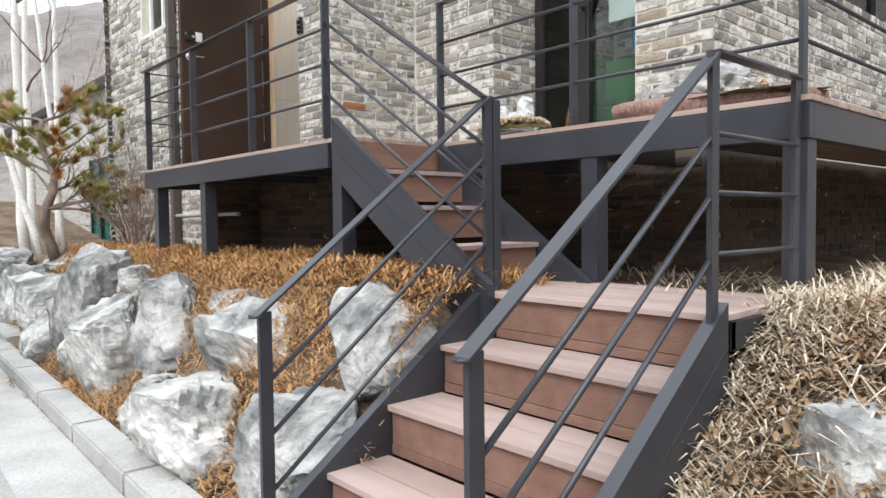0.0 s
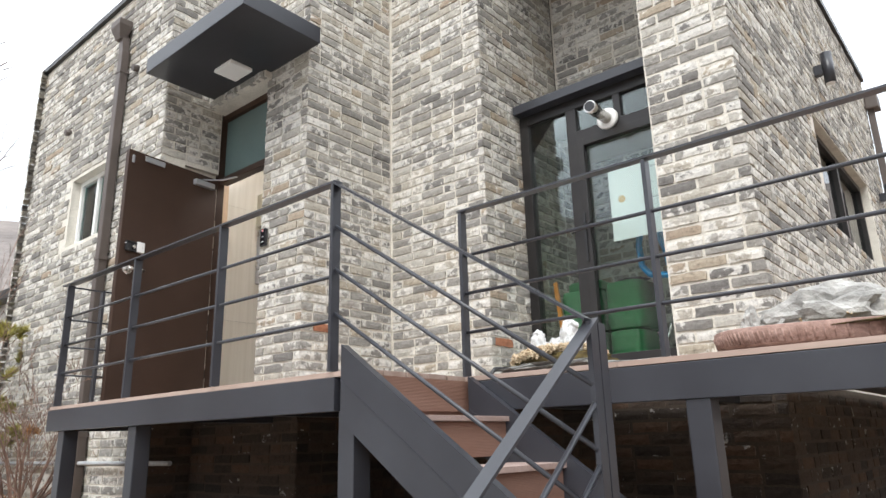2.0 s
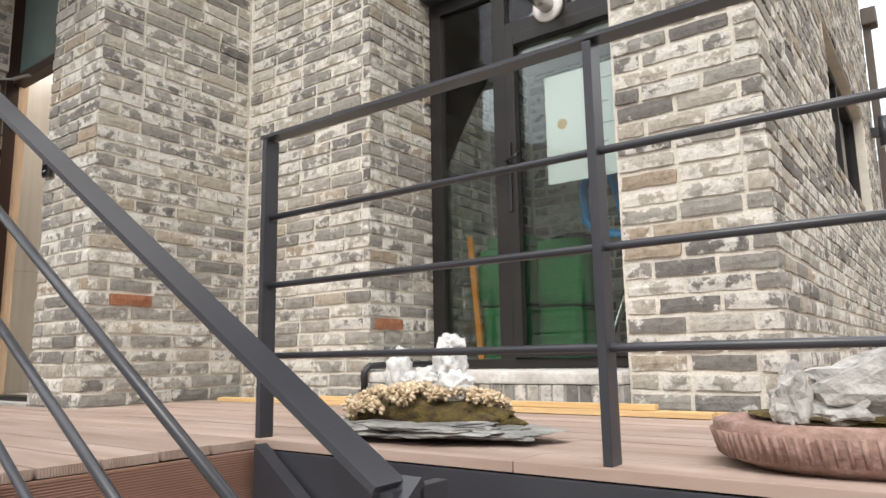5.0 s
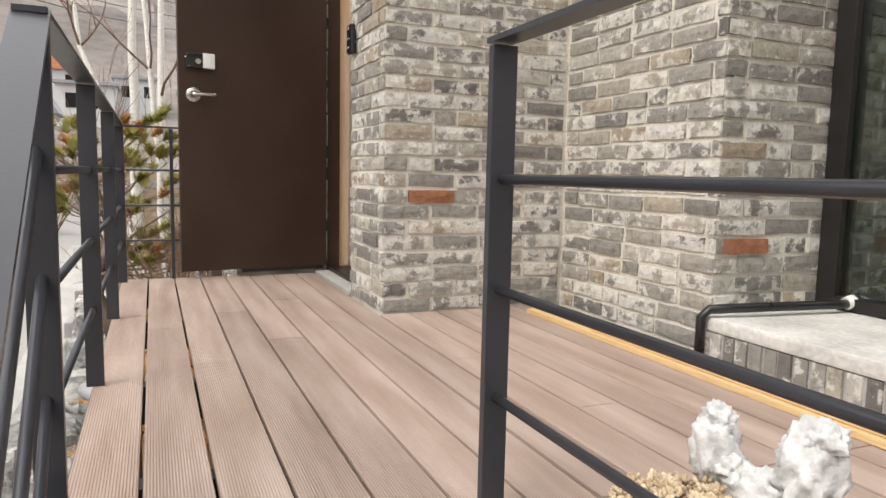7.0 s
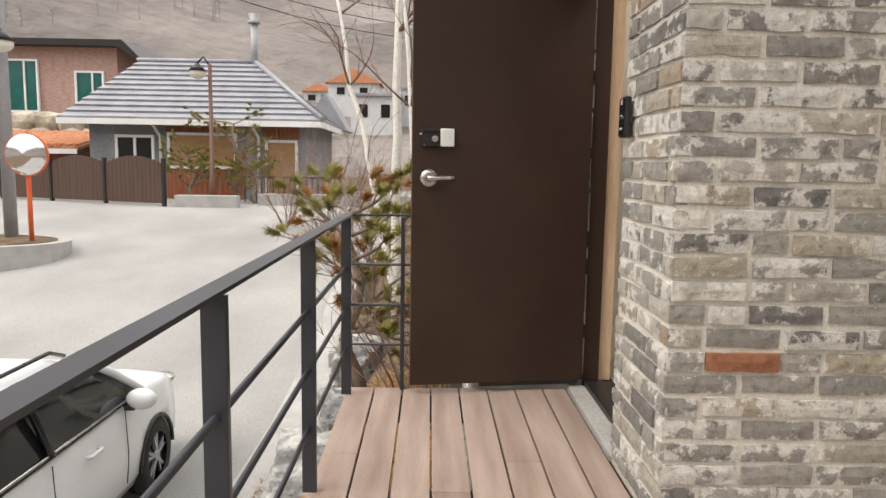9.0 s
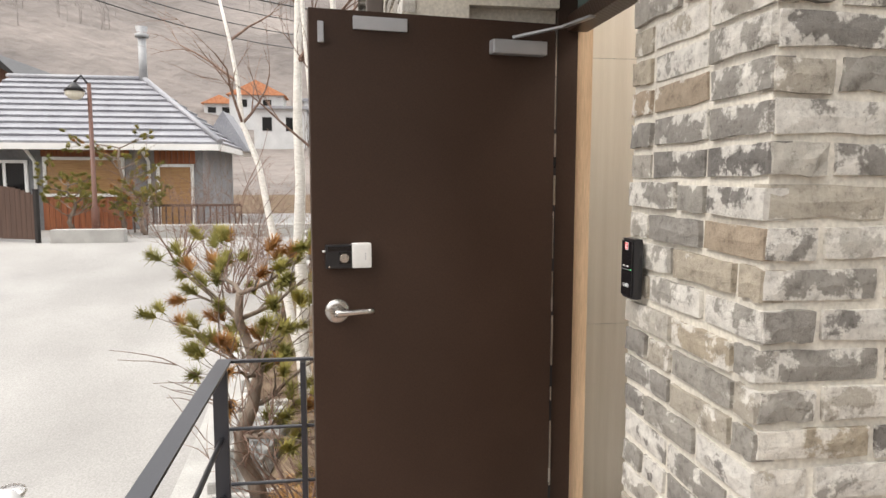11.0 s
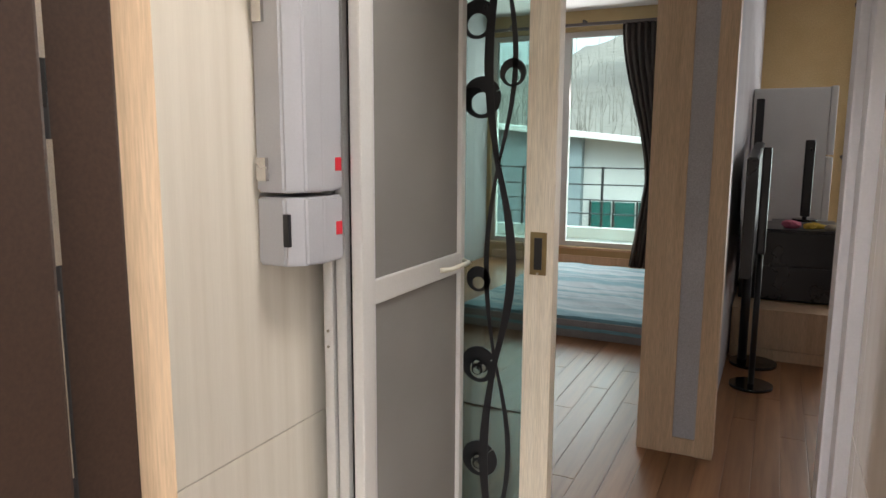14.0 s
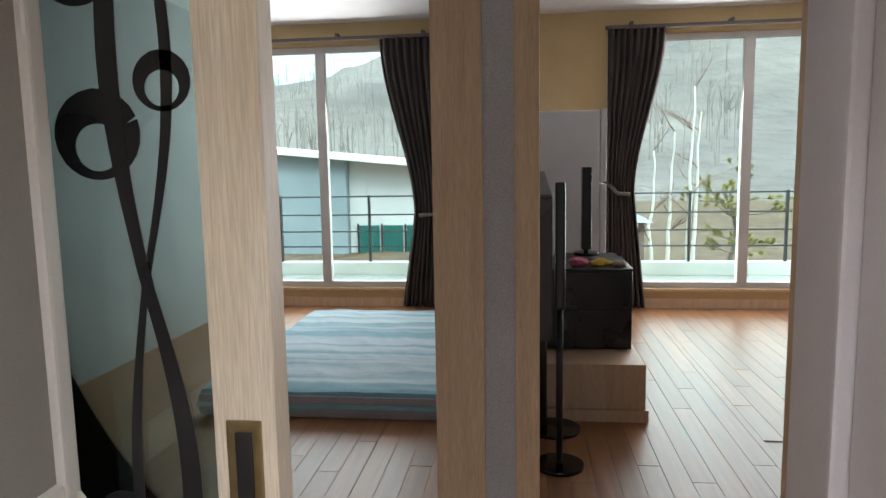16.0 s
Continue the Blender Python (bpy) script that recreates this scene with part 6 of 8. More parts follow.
add_prism(bm, [(1.195, 3.535), (1.22, 3.525), (1.30, 3.525), (1.325, 3.535), (1.325, 3.585), (1.195, 3.585)], "x", -4.974, -4.9415)
for v in bm.verts:
    v.co = Vector((v.co.x, v.co.z, v.co.y))
part("box", bm, M["black"], sk)

# wall fittings outside
def downpipe(x, y, z0, z1, label):
    d = thing("downpipe", label, "downpipe")
    bm = bmesh.new()
    add_box(bm, (x - 0.045, y - 0.09, z0), (x + 0.045, y - 0.01, z1 - 0.35), 0.01)
    part("pipe", bm, M["pipe"], d)
    bm = bmesh.new()
    add_bar(bm, (x, y - 0.05, z1 - 0.38), (x - 0.04, y - 0.05, z1 - 0.16), (0, 1, 0), 0.07, 0.08)
    part("offset", bm, M["pipe"], d)
    bm = bmesh.new()
    rings = [[bm.verts.new((x - 0.05 + a * s, y - 0.07 + b * s * 0.8, z)) for a, b in ((-1, -1), (1, -1), (1, 0.7), (-1, 0.7))] for s, z in ((0.05, z1 - 0.2), (0.10, z1 - 0.06), (0.10, z1))]
    for a, b in zip(rings, rings[1:]):
        for k in range(4):
            bm.faces.new((a[k], a[(k + 1) % 4], b[(k + 1) % 4], b[k]))
    bm.faces.new(rings[0][::-1])
    bm.faces.new(rings[-1])
    part("hopper", bm, M["pipe"], d)
    for z in (z0 + 0.8, z0 + 2.4, z1 - 0.6):
        box_part("bracket", (x - 0.055, y - 0.095, z), (x + 0.055, y - 0.003, z + 0.03), M["pipe"], d)


downpipe(-6.58, YR, -1.0, 3.95, "brown metal downpipe with a rain hopper on the brick wing")
dp = thing("downpipe", "brown metal downpipe at the far end of the side wall", "downpipe")
part("pipe", (lambda b: (add_box(b, (XC + 0.01, 10.5, -1.0), (XC + 0.09, 10.58, 3.9), 0.01), b)[1])(bmesh.new()), M["pipe"], dp)
part("hopper", (lambda b: (add_box(b, (XC + 0.005, 10.43, 3.9), (XC + 0.16, 10.65, 4.1), 0.02), b)[1])(bmesh.new()), M["pipe"], dp)
for y, z in ((7.1, 3.05), (10.0, 2.5)):
    wl2 = tagged(new("wall_lamp"), "dark cylindrical up-down wall lamp on the brick side wall", "wall lamp", "wall lamps")
    part("tube", (lambda b: (add_tube(b, [(XC + 0.12, y, z - 0.16), (XC + 0.12, y, z + 0.16)], 0.05, 18), b)[1])(bmesh.new()), M["steel"], wl2)
    box_part("bracket", (XC + 0.0, y - 0.03, z - 0.05), (XC + 0.075, y + 0.03, z + 0.05), M["steel"], wl2)
    part("lens", (lambda b: (add_tube(b, [(XC + 0.12, y, z - 0.165), (XC + 0.12, y, z - 0.16)], 0.042, 18), b)[1])(bmesh.new()), M["white"], wl2)
for x, z in ((-7.9, 3.15), (-6.35, 3.35)):
    vt = tagged(new("vent_pipe"), "short vent pipe stub in the brick wing", "vent", "vent stubs")
    part("stub", (lambda b: (add_tube(b, [(x, YR + 0.02, z), (x, YR - 0.05, z - 0.01)], 0.035, 14), b)[1])(bmesh.new()), M["pipe"], vt)
# low pipe along the foundation
lpv = thing("gas_pipe", "pale horizontal pipe along the foundation of the wing", "pipe")
part("tube", (lambda b: (add_tube(b, [(-8.9, YR - 0.06, -0.42), (-5.0, YR - 0.06, -0.42)], 0.018, 10), b)[1])(bmesh.new()), M["pole"], lpv)

# neighbouring annex with a green glass door
ax = thing("annex", "low brick annex with a green glass door", "building")
box_part("wall", (-24.0, 4.2, -1.5), (-15.2, 4.45, 2.2), M["brick_flat"], ax)
box_part("wall", (-13.75, 4.2, -1.5), (-8.96, 4.45, 2.2), M["brick_flat"], ax)
box_part("wall", (-15.2, 4.2, 0.85), (-13.75, 4.45, 2.2), M["brick_flat"], ax)
box_part("roof", (-24.2, 4.0, 2.2), (-8.96, 7.0, 2.35), M["dark_alu"], ax)
ad = box_part("door", (-15.2, 4.25, -1.3), (-13.75, 4.3, 0.85), M["teal_glass"], ax, "green tinted glass door")
for x in (-15.2, -14.5, -13.82):
    box_part("door_frame", (x, 4.2, -1.3), (x + 0.07, 4.249, 0.85), M["dark_alu"], ad)
part("door_handle", (lambda b: (add_tube(b, [(-14.4, 4.16, -0.6), (-14.4, 4.16, 0.3)], 0.025, 8), b)[1])(bmesh.new()), M["chrome"], ad)

# low brick wall and slabs by the kerb
lw = thing("low_brick_wall", "low grey brick planter wall on a granite base", "garden wall")
box_part("base", (-13.2, 1.35, -1.9), (-11.6, 2.2, -1.45), M["curb"], lw, bevel=0.01)
for r in range(4):
    for k in range(6):
        x = -13.15 + k * 0.25 + (0.12 if r % 2 else 0)
        box_part("brick", (x, 1.37, -1.445 + r * 0.07), (min(x + 0.24, -11.62), 1.47, -1.385 + r * 0.07), M["brick"], lw, bevel=0.004)
for k in range(3):
    box_part("brick", (-11.72, 1.49 + k * 0.25, -1.445), (-11.62, 1.72 + k * 0.25, -1.175), M["brick"], lw, bevel=0.004)
box_part("fill", (-13.1, 1.475, -1.445), (-11.73, 2.18, -1.2), M["soil"], lw)
for k in range(4):
    sb = tagged(box_part("granite_slab", (-11.2 + k * 0.95, 1.32, -1.8), (-10.3 + k * 0.95, 1.75, -1.68 + 0.0), M["curb"], bevel=0.012), "pale granite slab on the verge behind the kerb", "paving slab", "verge slabs")
cy = thing("grey_tube", "short grey plastic tube lying on the bank", "tube")
part("tube", (lambda b: (add_tube(b, [(-6.2, 1.95, -0.8), (-5.9, 2.1, -0.8)], 0.05, 18), b)[1])(bmesh.new()), M["pole"], cy)

# ---- parked car ----
def loft(bm, stations, close=True):
    rings = [[bm.verts.new(p) for p in st] for st in stations]
    for a, b in zip(rings, rings[1:]):
        for k in range(len(a) - 1):
            bm.faces.new((a[k], a[k + 1], b[k + 1], b[k])).smooth = True
    if close:
        bm.faces.new(rings[0][::-1])
        bm.faces.new(rings[-1])


def lerp(tab, u):
    for (a, va), (b, vb) in zip(tab, tab[1:]):
        if u <= b:
            k = (u - a) / (b - a)
            k = k * k * (3 - 2 * k)
            return va + (vb - va) * k
    return tab[-1][1]


car = thing("car", "white compact crossover car parked beside the kerb", "car")
CG, CY, CX = road_z(-8, 0) + 0.012, -0.76, -5.02
BELT = [(0, 0.95), (0.4, 1.07), (2.8, 1.05), (3.1, 1.04), (3.8, 0.97), (4.1, 0.86), (4.27, 0.62)]
HALF_W = [(0, 0.72), (0.35, 0.88), (0.8, 0.9), (3.6, 0.9), (4.0, 0.82), (4.27, 0.58)]
ROOF = [(0.1, 1.05), (0.55, 1.48), (1.2, 1.61), (2.0, 1.6), (2.5, 1.46), (3.1, 1.05)]
bm = bmesh.new()
st = []
for k in range(46):
    u = 4.27 * k / 45
    hw, bz = lerp(HALF_W, u), lerp(BELT, u)
    zs = [(0.0, 0.22), (0.92, 0.22), (0.985, 0.34), (1.0, 0.55), (0.985, 0.72), (0.96, bz - 0.05), (0.9, bz), (0.5, bz + 0.03), (0.0, bz + 0.035)]
    half = []
    for f, z in zs:
        for c in (0.62, 3.32):
            d = 0.36 ** 2 - (u - c) ** 2
            if d > 0 and f > 0.9 and z < 0.33 + math.sqrt(d):
                z = min(0.33 + math.sqrt(d), bz - 0.12)
        half.append((f * hw, z))
    pts = [(-y, z) for y, z in half[::-1]] + half[1:]
    st.append([(CX - u, CY + y, CG + min(z, bz + 0.035)) for y, z in pts])
loft(bm, st)
part("body", bm, M["car"], car)
bm = bmesh.new()
st = []
for k in range(30):
    u = 0.12 + 2.96 * k / 29
    bz, rz, hw = lerp(BELT, u), lerp(ROOF, u), lerp(HALF_W, u) * 0.97
    rz = max(rz, bz + 0.01)
    t = (rz - bz) / 0.5
    pts = [(-hw, bz - 0.03), (-hw + 0.02 * t, bz + 0.02), (-hw + 0.2 * t, rz - 0.06 * t), (-hw + 0.27 * t, rz - 0.015), (0, rz), (hw - 0.27 * t, rz - 0.015), (hw - 0.2 * t, rz - 0.06 * t), (hw - 0.02 * t, bz + 0.02), (hw, bz - 0.03)]
    st.append([(CX - u, CY + y, CG + z) for y, z in pts])
loft(bm, st)
part("glasshouse", bm, M["car_glass"], car, "dark tinted windows")
bm = bmesh.new()
st = []
for k in range(24):
    u = 0.35 + 2.2 * k / 23
    bz, rz, hw = lerp(BELT, u), lerp(ROOF, u) + 0.012, lerp(HALF_W, u) * 0.97
    t = (rz - bz) / 0.5
    pts = [(-hw + 0.195 * t, rz - 0.06 * t), (-hw + 0.265 * t, rz - 0.012), (0, rz), (hw - 0.265 * t, rz - 0.012), (hw - 0.195 * t, rz - 0.06 * t)]
    st.append([(CX - u, CY + y, CG + z) for y, z in pts])
loft(bm, st, False)
part("roof_panel", bm, M["car"], car)
for s in (-1, 1):
    for pts, w in ((((3.06, 0.87, 1.05), (2.75, 0.78, 1.29), (2.42, 0.70, 1.49)), 0.035), (((1.62, 0.885, 1.05), (1.6, 0.80, 1.32), (1.58, 0.68, 1.57)), 0.03), (((0.3, 0.86, 1.05), (0.42, 0.78, 1.3), (0.6, 0.68, 1.49)), 0.07)):
        bm = bmesh.new()
        add_tube(bm, [(CX - u, CY + s * y, CG + z) for u, y, z in pts], w, 8)
        part("pillar", bm, M["car"] if w != 0.03 else M["car_glass"], car)
    bm = bmesh.new()
    add_tube(bm, [(CX - 0.3, CY + s * 0.865, CG + 1.075), (CX - 1.6, CY + s * 0.878, CG + 1.07), (CX - 3.05, CY + s * 0.878, CG + 1.045)], 0.011, 6)
    part("window_trim", bm, M["chrome"], car)
    bm = bmesh.new()
    add_tube(bm, [(CX - 0.55, CY + s * 0.63, CG + 1.56), (CX - 0.75, CY + s * 0.63, CG + 1.635), (CX - 2.1, CY + s * 0.63, CG + 1.635), (CX - 2.3, CY + s * 0.63, CG + 1.56)], 0.016, 8)
    part("roof_rail", bm, M["black"], car)
    bm = bmesh.new()
    bmesh.ops.create_uvsphere(bm, u_segments=16, v_segments=10, radius=1.0, matrix=Matrix.Translation((CX - 2.78, CY + s * 1.0, CG + 1.06)) @ Matrix.Diagonal((0.08, 0.13, 0.09, 1)))
    for f in bm.faces:
        f.smooth = True
    mi = part("mirror", bm, M["car"], car)
    box_part("mirror_foot", (CX - 2.82, min(CY + s * 0.86, CY + s * 0.95), CG + 0.97), (CX - 2.74, max(CY + s * 0.86, CY + s * 0.95), CG + 1.02), M["black"], mi)
    for u in (1.0, 2.05):
        bm = bmesh.new()
        add_tube(bm, [(CX - u, CY + s * 0.885, CG + 0.86), (CX - u - 0.02, CY + s * 0.925, CG + 0.862), (CX - u - 0.18, CY + s * 0.925, CG + 0.858), (CX - u - 0.2, CY + s * 0.885, CG + 0.856)], 0.016, 8)
        part("door_handle", bm, M["car"], car)
    for u in (0.75, 1.62, 2.72):
        bm = bmesh.new()
        add_tube(bm, [(CX - u, CY + s * 0.883, CG + 0.99), (CX - u, CY + s * 0.902, CG + 0.6), (CX - u + 0.03, CY + s * 0.895, CG + 0.36)], 0.004, 5)
        part("door_gap", bm, M["black"], car)
    bm = bmesh.new()
    bmesh.ops.create_uvsphere(bm, u_segments=14, v_segments=8, radius=1.0, matrix=Matrix.Translation((CX - 4.02, CY + s * 0.66, CG + 0.84)) @ Matrix.Diagonal((0.2, 0.14, 0.06, 1)))
    part("headlight", bm, M["chrome"], car)
    for u in (0.62, 3.32):
        wy = CY + s * 0.80
        bm = bmesh.new()
        prof = [(0.215, -0.1), (0.30, -0.105), (0.335, -0.08), (0.34, 0.0), (0.335, 0.08), (0.30, 0.105), (0.215, 0.1)]
        rings = [[bm.verts.new((CX - u + r * math.cos(t), wy + s * o, CG + 0.335 + r * math.sin(t))) for r, o in prof] for t in (2 * math.pi * k / 36 for k in range(36))]
        for k in range(36):
            for j in range(len(prof) - 1):
                bm.faces.new((rings[k][j], rings[k][j + 1], rings[(k + 1) % 36][j + 1], rings[(k + 1) % 36][j])).smooth = True
        wh = part("wheel", bm, M["tyre"], car, "black tyre on a two-tone alloy rim")
        bm = bmesh.new()
        add_tube(bm, [(CX - u, wy + s * 0.02, CG + 0.335), (CX - u, wy + s * 0.06, CG + 0.335)], 0.218, 30)
        part("rim_well", bm, M["black"], wh)
        bm = bmesh.new()
        for k in range(5):
            t = 2 * math.pi * k / 5 + 0.3
            for dt in (-0.16, 0.16):
                add_bar(bm, (CX - u + 0.04 * math.cos(t), wy + s * 0.085, CG + 0.335 + 0.04 * math.sin(t)), (CX - u + 0.212 * math.cos(t + dt), wy + s * 0.075, CG + 0.335 + 0.212 * math.sin(t + dt)), (0, 1, 0), 0.02, 0.026)
        add_tube(bm, [(CX - u, wy + s * 0.07, CG + 0.335), (CX - u, wy + s * 0.1, CG + 0.335)], 0.05, 16)
        part("rim", bm, M["alu"], wh)
        bm = bmesh.new()
        add_tube(bm, [(CX - u + 0.37 * math.cos(t), CY + s * 0.893, CG + 0.335 + 0.37 * math.sin(t)) for t in (math.pi * (k / 20) for k in range(21))], 0.022, 6)
        part("wheel_arch", bm, M["black"], car)


# ---- trees ----
def grow(bm, p, d, length, rad, depth, rng, spread=0.7, droop=0.0, kids=3, tips=None):
    n = 4
    pts, rr = [p.copy()], [rad]
    for k in range(n):
        d = (d + Vector((rng.gauss(0, 0.14), rng.gauss(0, 0.14), rng.gauss(0, 0.1) - droop))).normalized()
        p = p + d * length / n
        pts.append(p.copy())
        rr.append(rad * (1 - 0.6 * (k + 1) / n))
    add_tube(bm, pts, rr, 5 if rad < 0.02 else 7, False)
    if depth == 0:
        if tips is not None:
            tips.append((p.copy(), d.copy()))
        return
    for k in range(kids):
        i = rng.randrange(1, n + 1)
        a = Vector((rng.gauss(0, 1), rng.gauss(0, 1), rng.gauss(0.2, 0.6))).normalized()
        grow(bm, pts[i], (d + a * spread).normalized(), length * rng.uniform(0.5, 0.75), max(rr[i] * 0.6, 0.003), depth - 1, rng, spread, droop, kids, tips)


def birch(x, y, z, h, r, seed, lean=(0, 0), kids=4):
    rng = random.Random(seed)
    t = tagged(new("birch_tree"), "slender bare white birch tree", "tree", "birches")
    bm = bmesh.new()
    pts = [Vector((x + lean[0] * k / 10 + rng.gauss(0, 0.02), y + lean[1] * k / 10 + rng.gauss(0, 0.02), z + h * k / 10)) for k in range(11)]
    add_tube(bm, pts, [r * (1 - 0.75 * k / 10) for k in range(11)], 10)
    part("trunk", bm, M["bark_birch"], t)
    bm = bmesh.new()
    for k in range(kids):
        i = rng.randrange(4, 11)
        a = rng.uniform(0, 6.28)
        grow(bm, pts[i], Vector((math.cos(a), math.sin(a), 0.9)).normalized(), h * rng.uniform(0.10, 0.2), r * 0.3, 2, rng, 0.55, 0.0, 3)
    part("crown", bm, M["twig"], t)
    return t


birch(-11.2, 2.2, -1.1, 6.6, 0.085, 1)
birch(-10.7, 2.35, -1.05, 4.6, 0.06, 2, (-0.6, -1.0))
birch(-13.6, 3.2, -0.95, 6.8, 0.07, 3, (0.15, 0.1))
birch(-12.4, 2.55, -1.0, 6.8, 0.075, 4)
birch(-10.3, 2.6, -0.95, 5.6, 0.05, 5, (-0.3, -0.4))
for k, (x, y, h) in enumerate(((-2.75, 19.0, 3.2), (-2.3, 19.4, 3.6), (-1.95, 19.1, 4.5), (-1.7, 19.6, 4.0))):
    birch(x, y, -1.3, h, 0.055, 20 + k, (0.1, 0), 5)


def pine(x, y, z, h, seed, spread, label, tips_n=2, brown=0.2):
    rng = random.Random(seed)
    t = thing("pine_tree", label, "tree")
    bm = bmesh.new()
    pts = [Vector((x + 0.09 * math.sin(k * 1.1 + seed), y + 0.07 * math.cos(k * 1.3), z + h * 0.8 * k / 8)) for k in range(9)]
    add_tube(bm, pts, [0.07 * (1 - 0.6 * k / 8) for k in range(9)], 9)
    tips = []
    for k in range(14):
        i = rng.randrange(3, 9)
        a = rng.uniform(0, 6.28)
        grow(bm, pts[i], Vector((math.cos(a), math.sin(a), 0.25)).normalized(), spread * rng.uniform(0.4, 0.75), 0.02, tips_n, rng, 0.6, -0.03, 3, tips)
    part("trunk", bm, M["bark"], t)
    for nm, mt, lo, hi in (("crown", "needle", brown, 1.0), ("withered_crown", "needle_brown", 0.0, brown)):
        vs, fs = [], []
        for p, d in tips:
            q = rng.random()
            if not lo <= (p.y * 0.9 + p.x * 0.6 + 10.0) % 1.0 < hi:
                continue
            for _ in range(170):
                dd = (d + Vector((rng.gauss(0, 0.75), rng.gauss(0, 0.75), rng.gauss(0.25, 0.6)))).normalized() * rng.uniform(0.06, 0.12)
                s = dd.orthogonal().normalized() * 0.0055
                o = p - d * rng.uniform(0, 0.09)
                i = len(vs)
                vs += [tuple(o - s), tuple(o + s), tuple(o + dd)]
                fs.append((i, i + 1, i + 2))
        if vs:
            me = bpy.data.meshes.new(nm)
            me.from_pydata(vs, [], fs)
            me.materials.append(M[mt])
            new(nm, me).parent = t
    return t


pine(-8.3, 1.95, -0.95, 2.1, 4, 1.0, "small shaped garden pine with browning needles", 2, 0.18)
pine(-23.5, -4.7, 0.0, 1.7, 6, 1.2, "small clipped pine by the grey house", 2, 0.1)
pine(-23.0, -2.7, 0.0, 1.5, 7, 1.0, "small clipped pine by the grey house", 2, 0.1)
pine(-23.6, -3.4, 0.0, 3.0, 8, 1.2, "loose young pine by the grey house", 2, 0.1)
pine(-0.6, 20.5, -1.3, 2.8, 9, 1.0, "young pine behind the house", 2, 0.0)


def shrub(x, y, z, h, seed, label, kids=11, mat="twig"):
    rng = random.Random(seed)
    t = thing("bare_shrub", label, "shrub")
    bm = bmesh.new()
    for k in range(kids):
        a = rng.uniform(0, 6.28)
        grow(bm, Vector((x + 0.06 * math.cos(a), y + 0.06 * math.sin(a), z)), Vector((0.5 * math.cos(a), 0.5 * math.sin(a), 1)).normalized(), h * rng.uniform(0.4, 0.7), 0.012, 3, rng, 0.6, 0.0, 3)
    part("crown", bm, M[mat], t)


shrub(-7.1, 2.55, -0.93, 1.7, 2, "leafless twiggy shrub at the end of the deck")
shrub(-7.9, 2.75, -0.93, 1.5, 3, "leafless twiggy shrub beside the brick wing", 9)
shrub(-16.5, 0.6, -0.6, 2.2, 5, "weeping leafless reddish shrub across the road", 16)
shrub(-18.5, -0.8, -0.3, 2.4, 6, "weeping leafless reddish shrub across the road", 16)
shrub(-15.0, 1.6, -0.7, 2.0, 8, "weeping leafless reddish shrub across the road", 14)

# ---- across the road ----
gh = thing("grey_house", "single-storey grey house with a hipped metal shingle roof", "house")
GX, GY0, GY1, GB, GE, GT = -25.2, -8.6, -1.5, -0.6, 2.55, 4.85
box_part("wall", (GX - 6, GY0, GB), (GX, GY1, GE), M["grey_wall"], gh)
bm = bmesh.new()
e0, e1, f0, f1 = GY0 - 0.7, GY1 + 0.6, GX + 0.6, GX - 6.6
q = [bm.verts.new(p) for p in ((f0, e0, GE), (f0, e1, GE), (f1, e1, GE), (f1, e0, GE), (GX - 3, -8.1, GT), (GX - 3, -3.9, GT))]
for f in ((0, 1, 5, 4), (1, 2, 5), (2, 3, 4, 5), (3, 0, 4), (3, 2, 1, 0)):
    bm.faces.new([q[i] for i in f])
rf = part("roof", bm, M["slate_roof"], gh)
for k in range(11):
    t0 = k / 11
    t1 = (k + 1) / 11 + 0.012
    bm = bmesh.new()
    def on(t, o):
        return [(f0 + (GX - 3 - f0) * t + o[0], e0 + (-8.1 - e0) * t, GE + (GT - GE) * t + o[1]), (f0 + (GX - 3 - f0) * t + o[0], e1 + (-3.9 - e1) * t, GE + (GT - GE) * t + o[1])]
    a, b = on(t0, (0.05, 0.09)), on(t1, (0.01, 0.02))
    a2, b2 = on(t0, (0, 0.0)), on(t1, (0, 0.0))
    v = [bm.verts.new(p) for p in (*a, b[1], b[0], *a2)]
    bm.faces.new((v[0], v[1], v[2], v[3]))
    bm.faces.new((v[4], v[5], v[1], v[0]))
    part("shingle_course", bm, M["slate_roof"], rf)
    bm = bmesh.new()
    def on2(t, o):
        return [(f0 + (GX - 3 - f0) * t, e1 + (-3.9 - e1) * t + o[0], GE + (GT - GE) * t + o[1]), (f1 + (GX - 3 - f1) * t, e1 + (-3.9 - e1) * t + o[0], GE + (GT - GE) * t + o[1])]
    a, b, a2 = on2(t0, (0.05, 0.09)), on2(t1, (0.01, 0.02)), on2(t0, (0, 0))
    v = [bm.verts.new(p) for p in (*a, b[1], b[0], *a2)]
    bm.faces.new((v[0], v[1], v[2], v[3]))
    bm.faces.new((v[4], v[5], v[1], v[0]))
    part("shingle_course", bm, M["slate_roof"], rf)
for a, b in (((f0 + 0.05, e1 + 0.05, GE + 0.1), (GX - 3, -3.9, GT + 0.1)), ((GX - 3, -8.2, GT + 0.08), (GX - 3, -3.8, GT + 0.08))):
    bm = bmesh.new()
    add_tube(bm, [a, b], 0.09, 6)
    part("ridge_cap", bm, M["slate_roof"], rf)
box_part("fascia", (f0 - 0.03, e0, GE - 0.16), (f0 + 0.09, e1, GE + 0.02), M["white"], gh)
box_part("fascia", (f1, e1 - 0.05, GE - 0.16), (f0, e1 + 0.05, GE + 0.02), M["white"], gh)
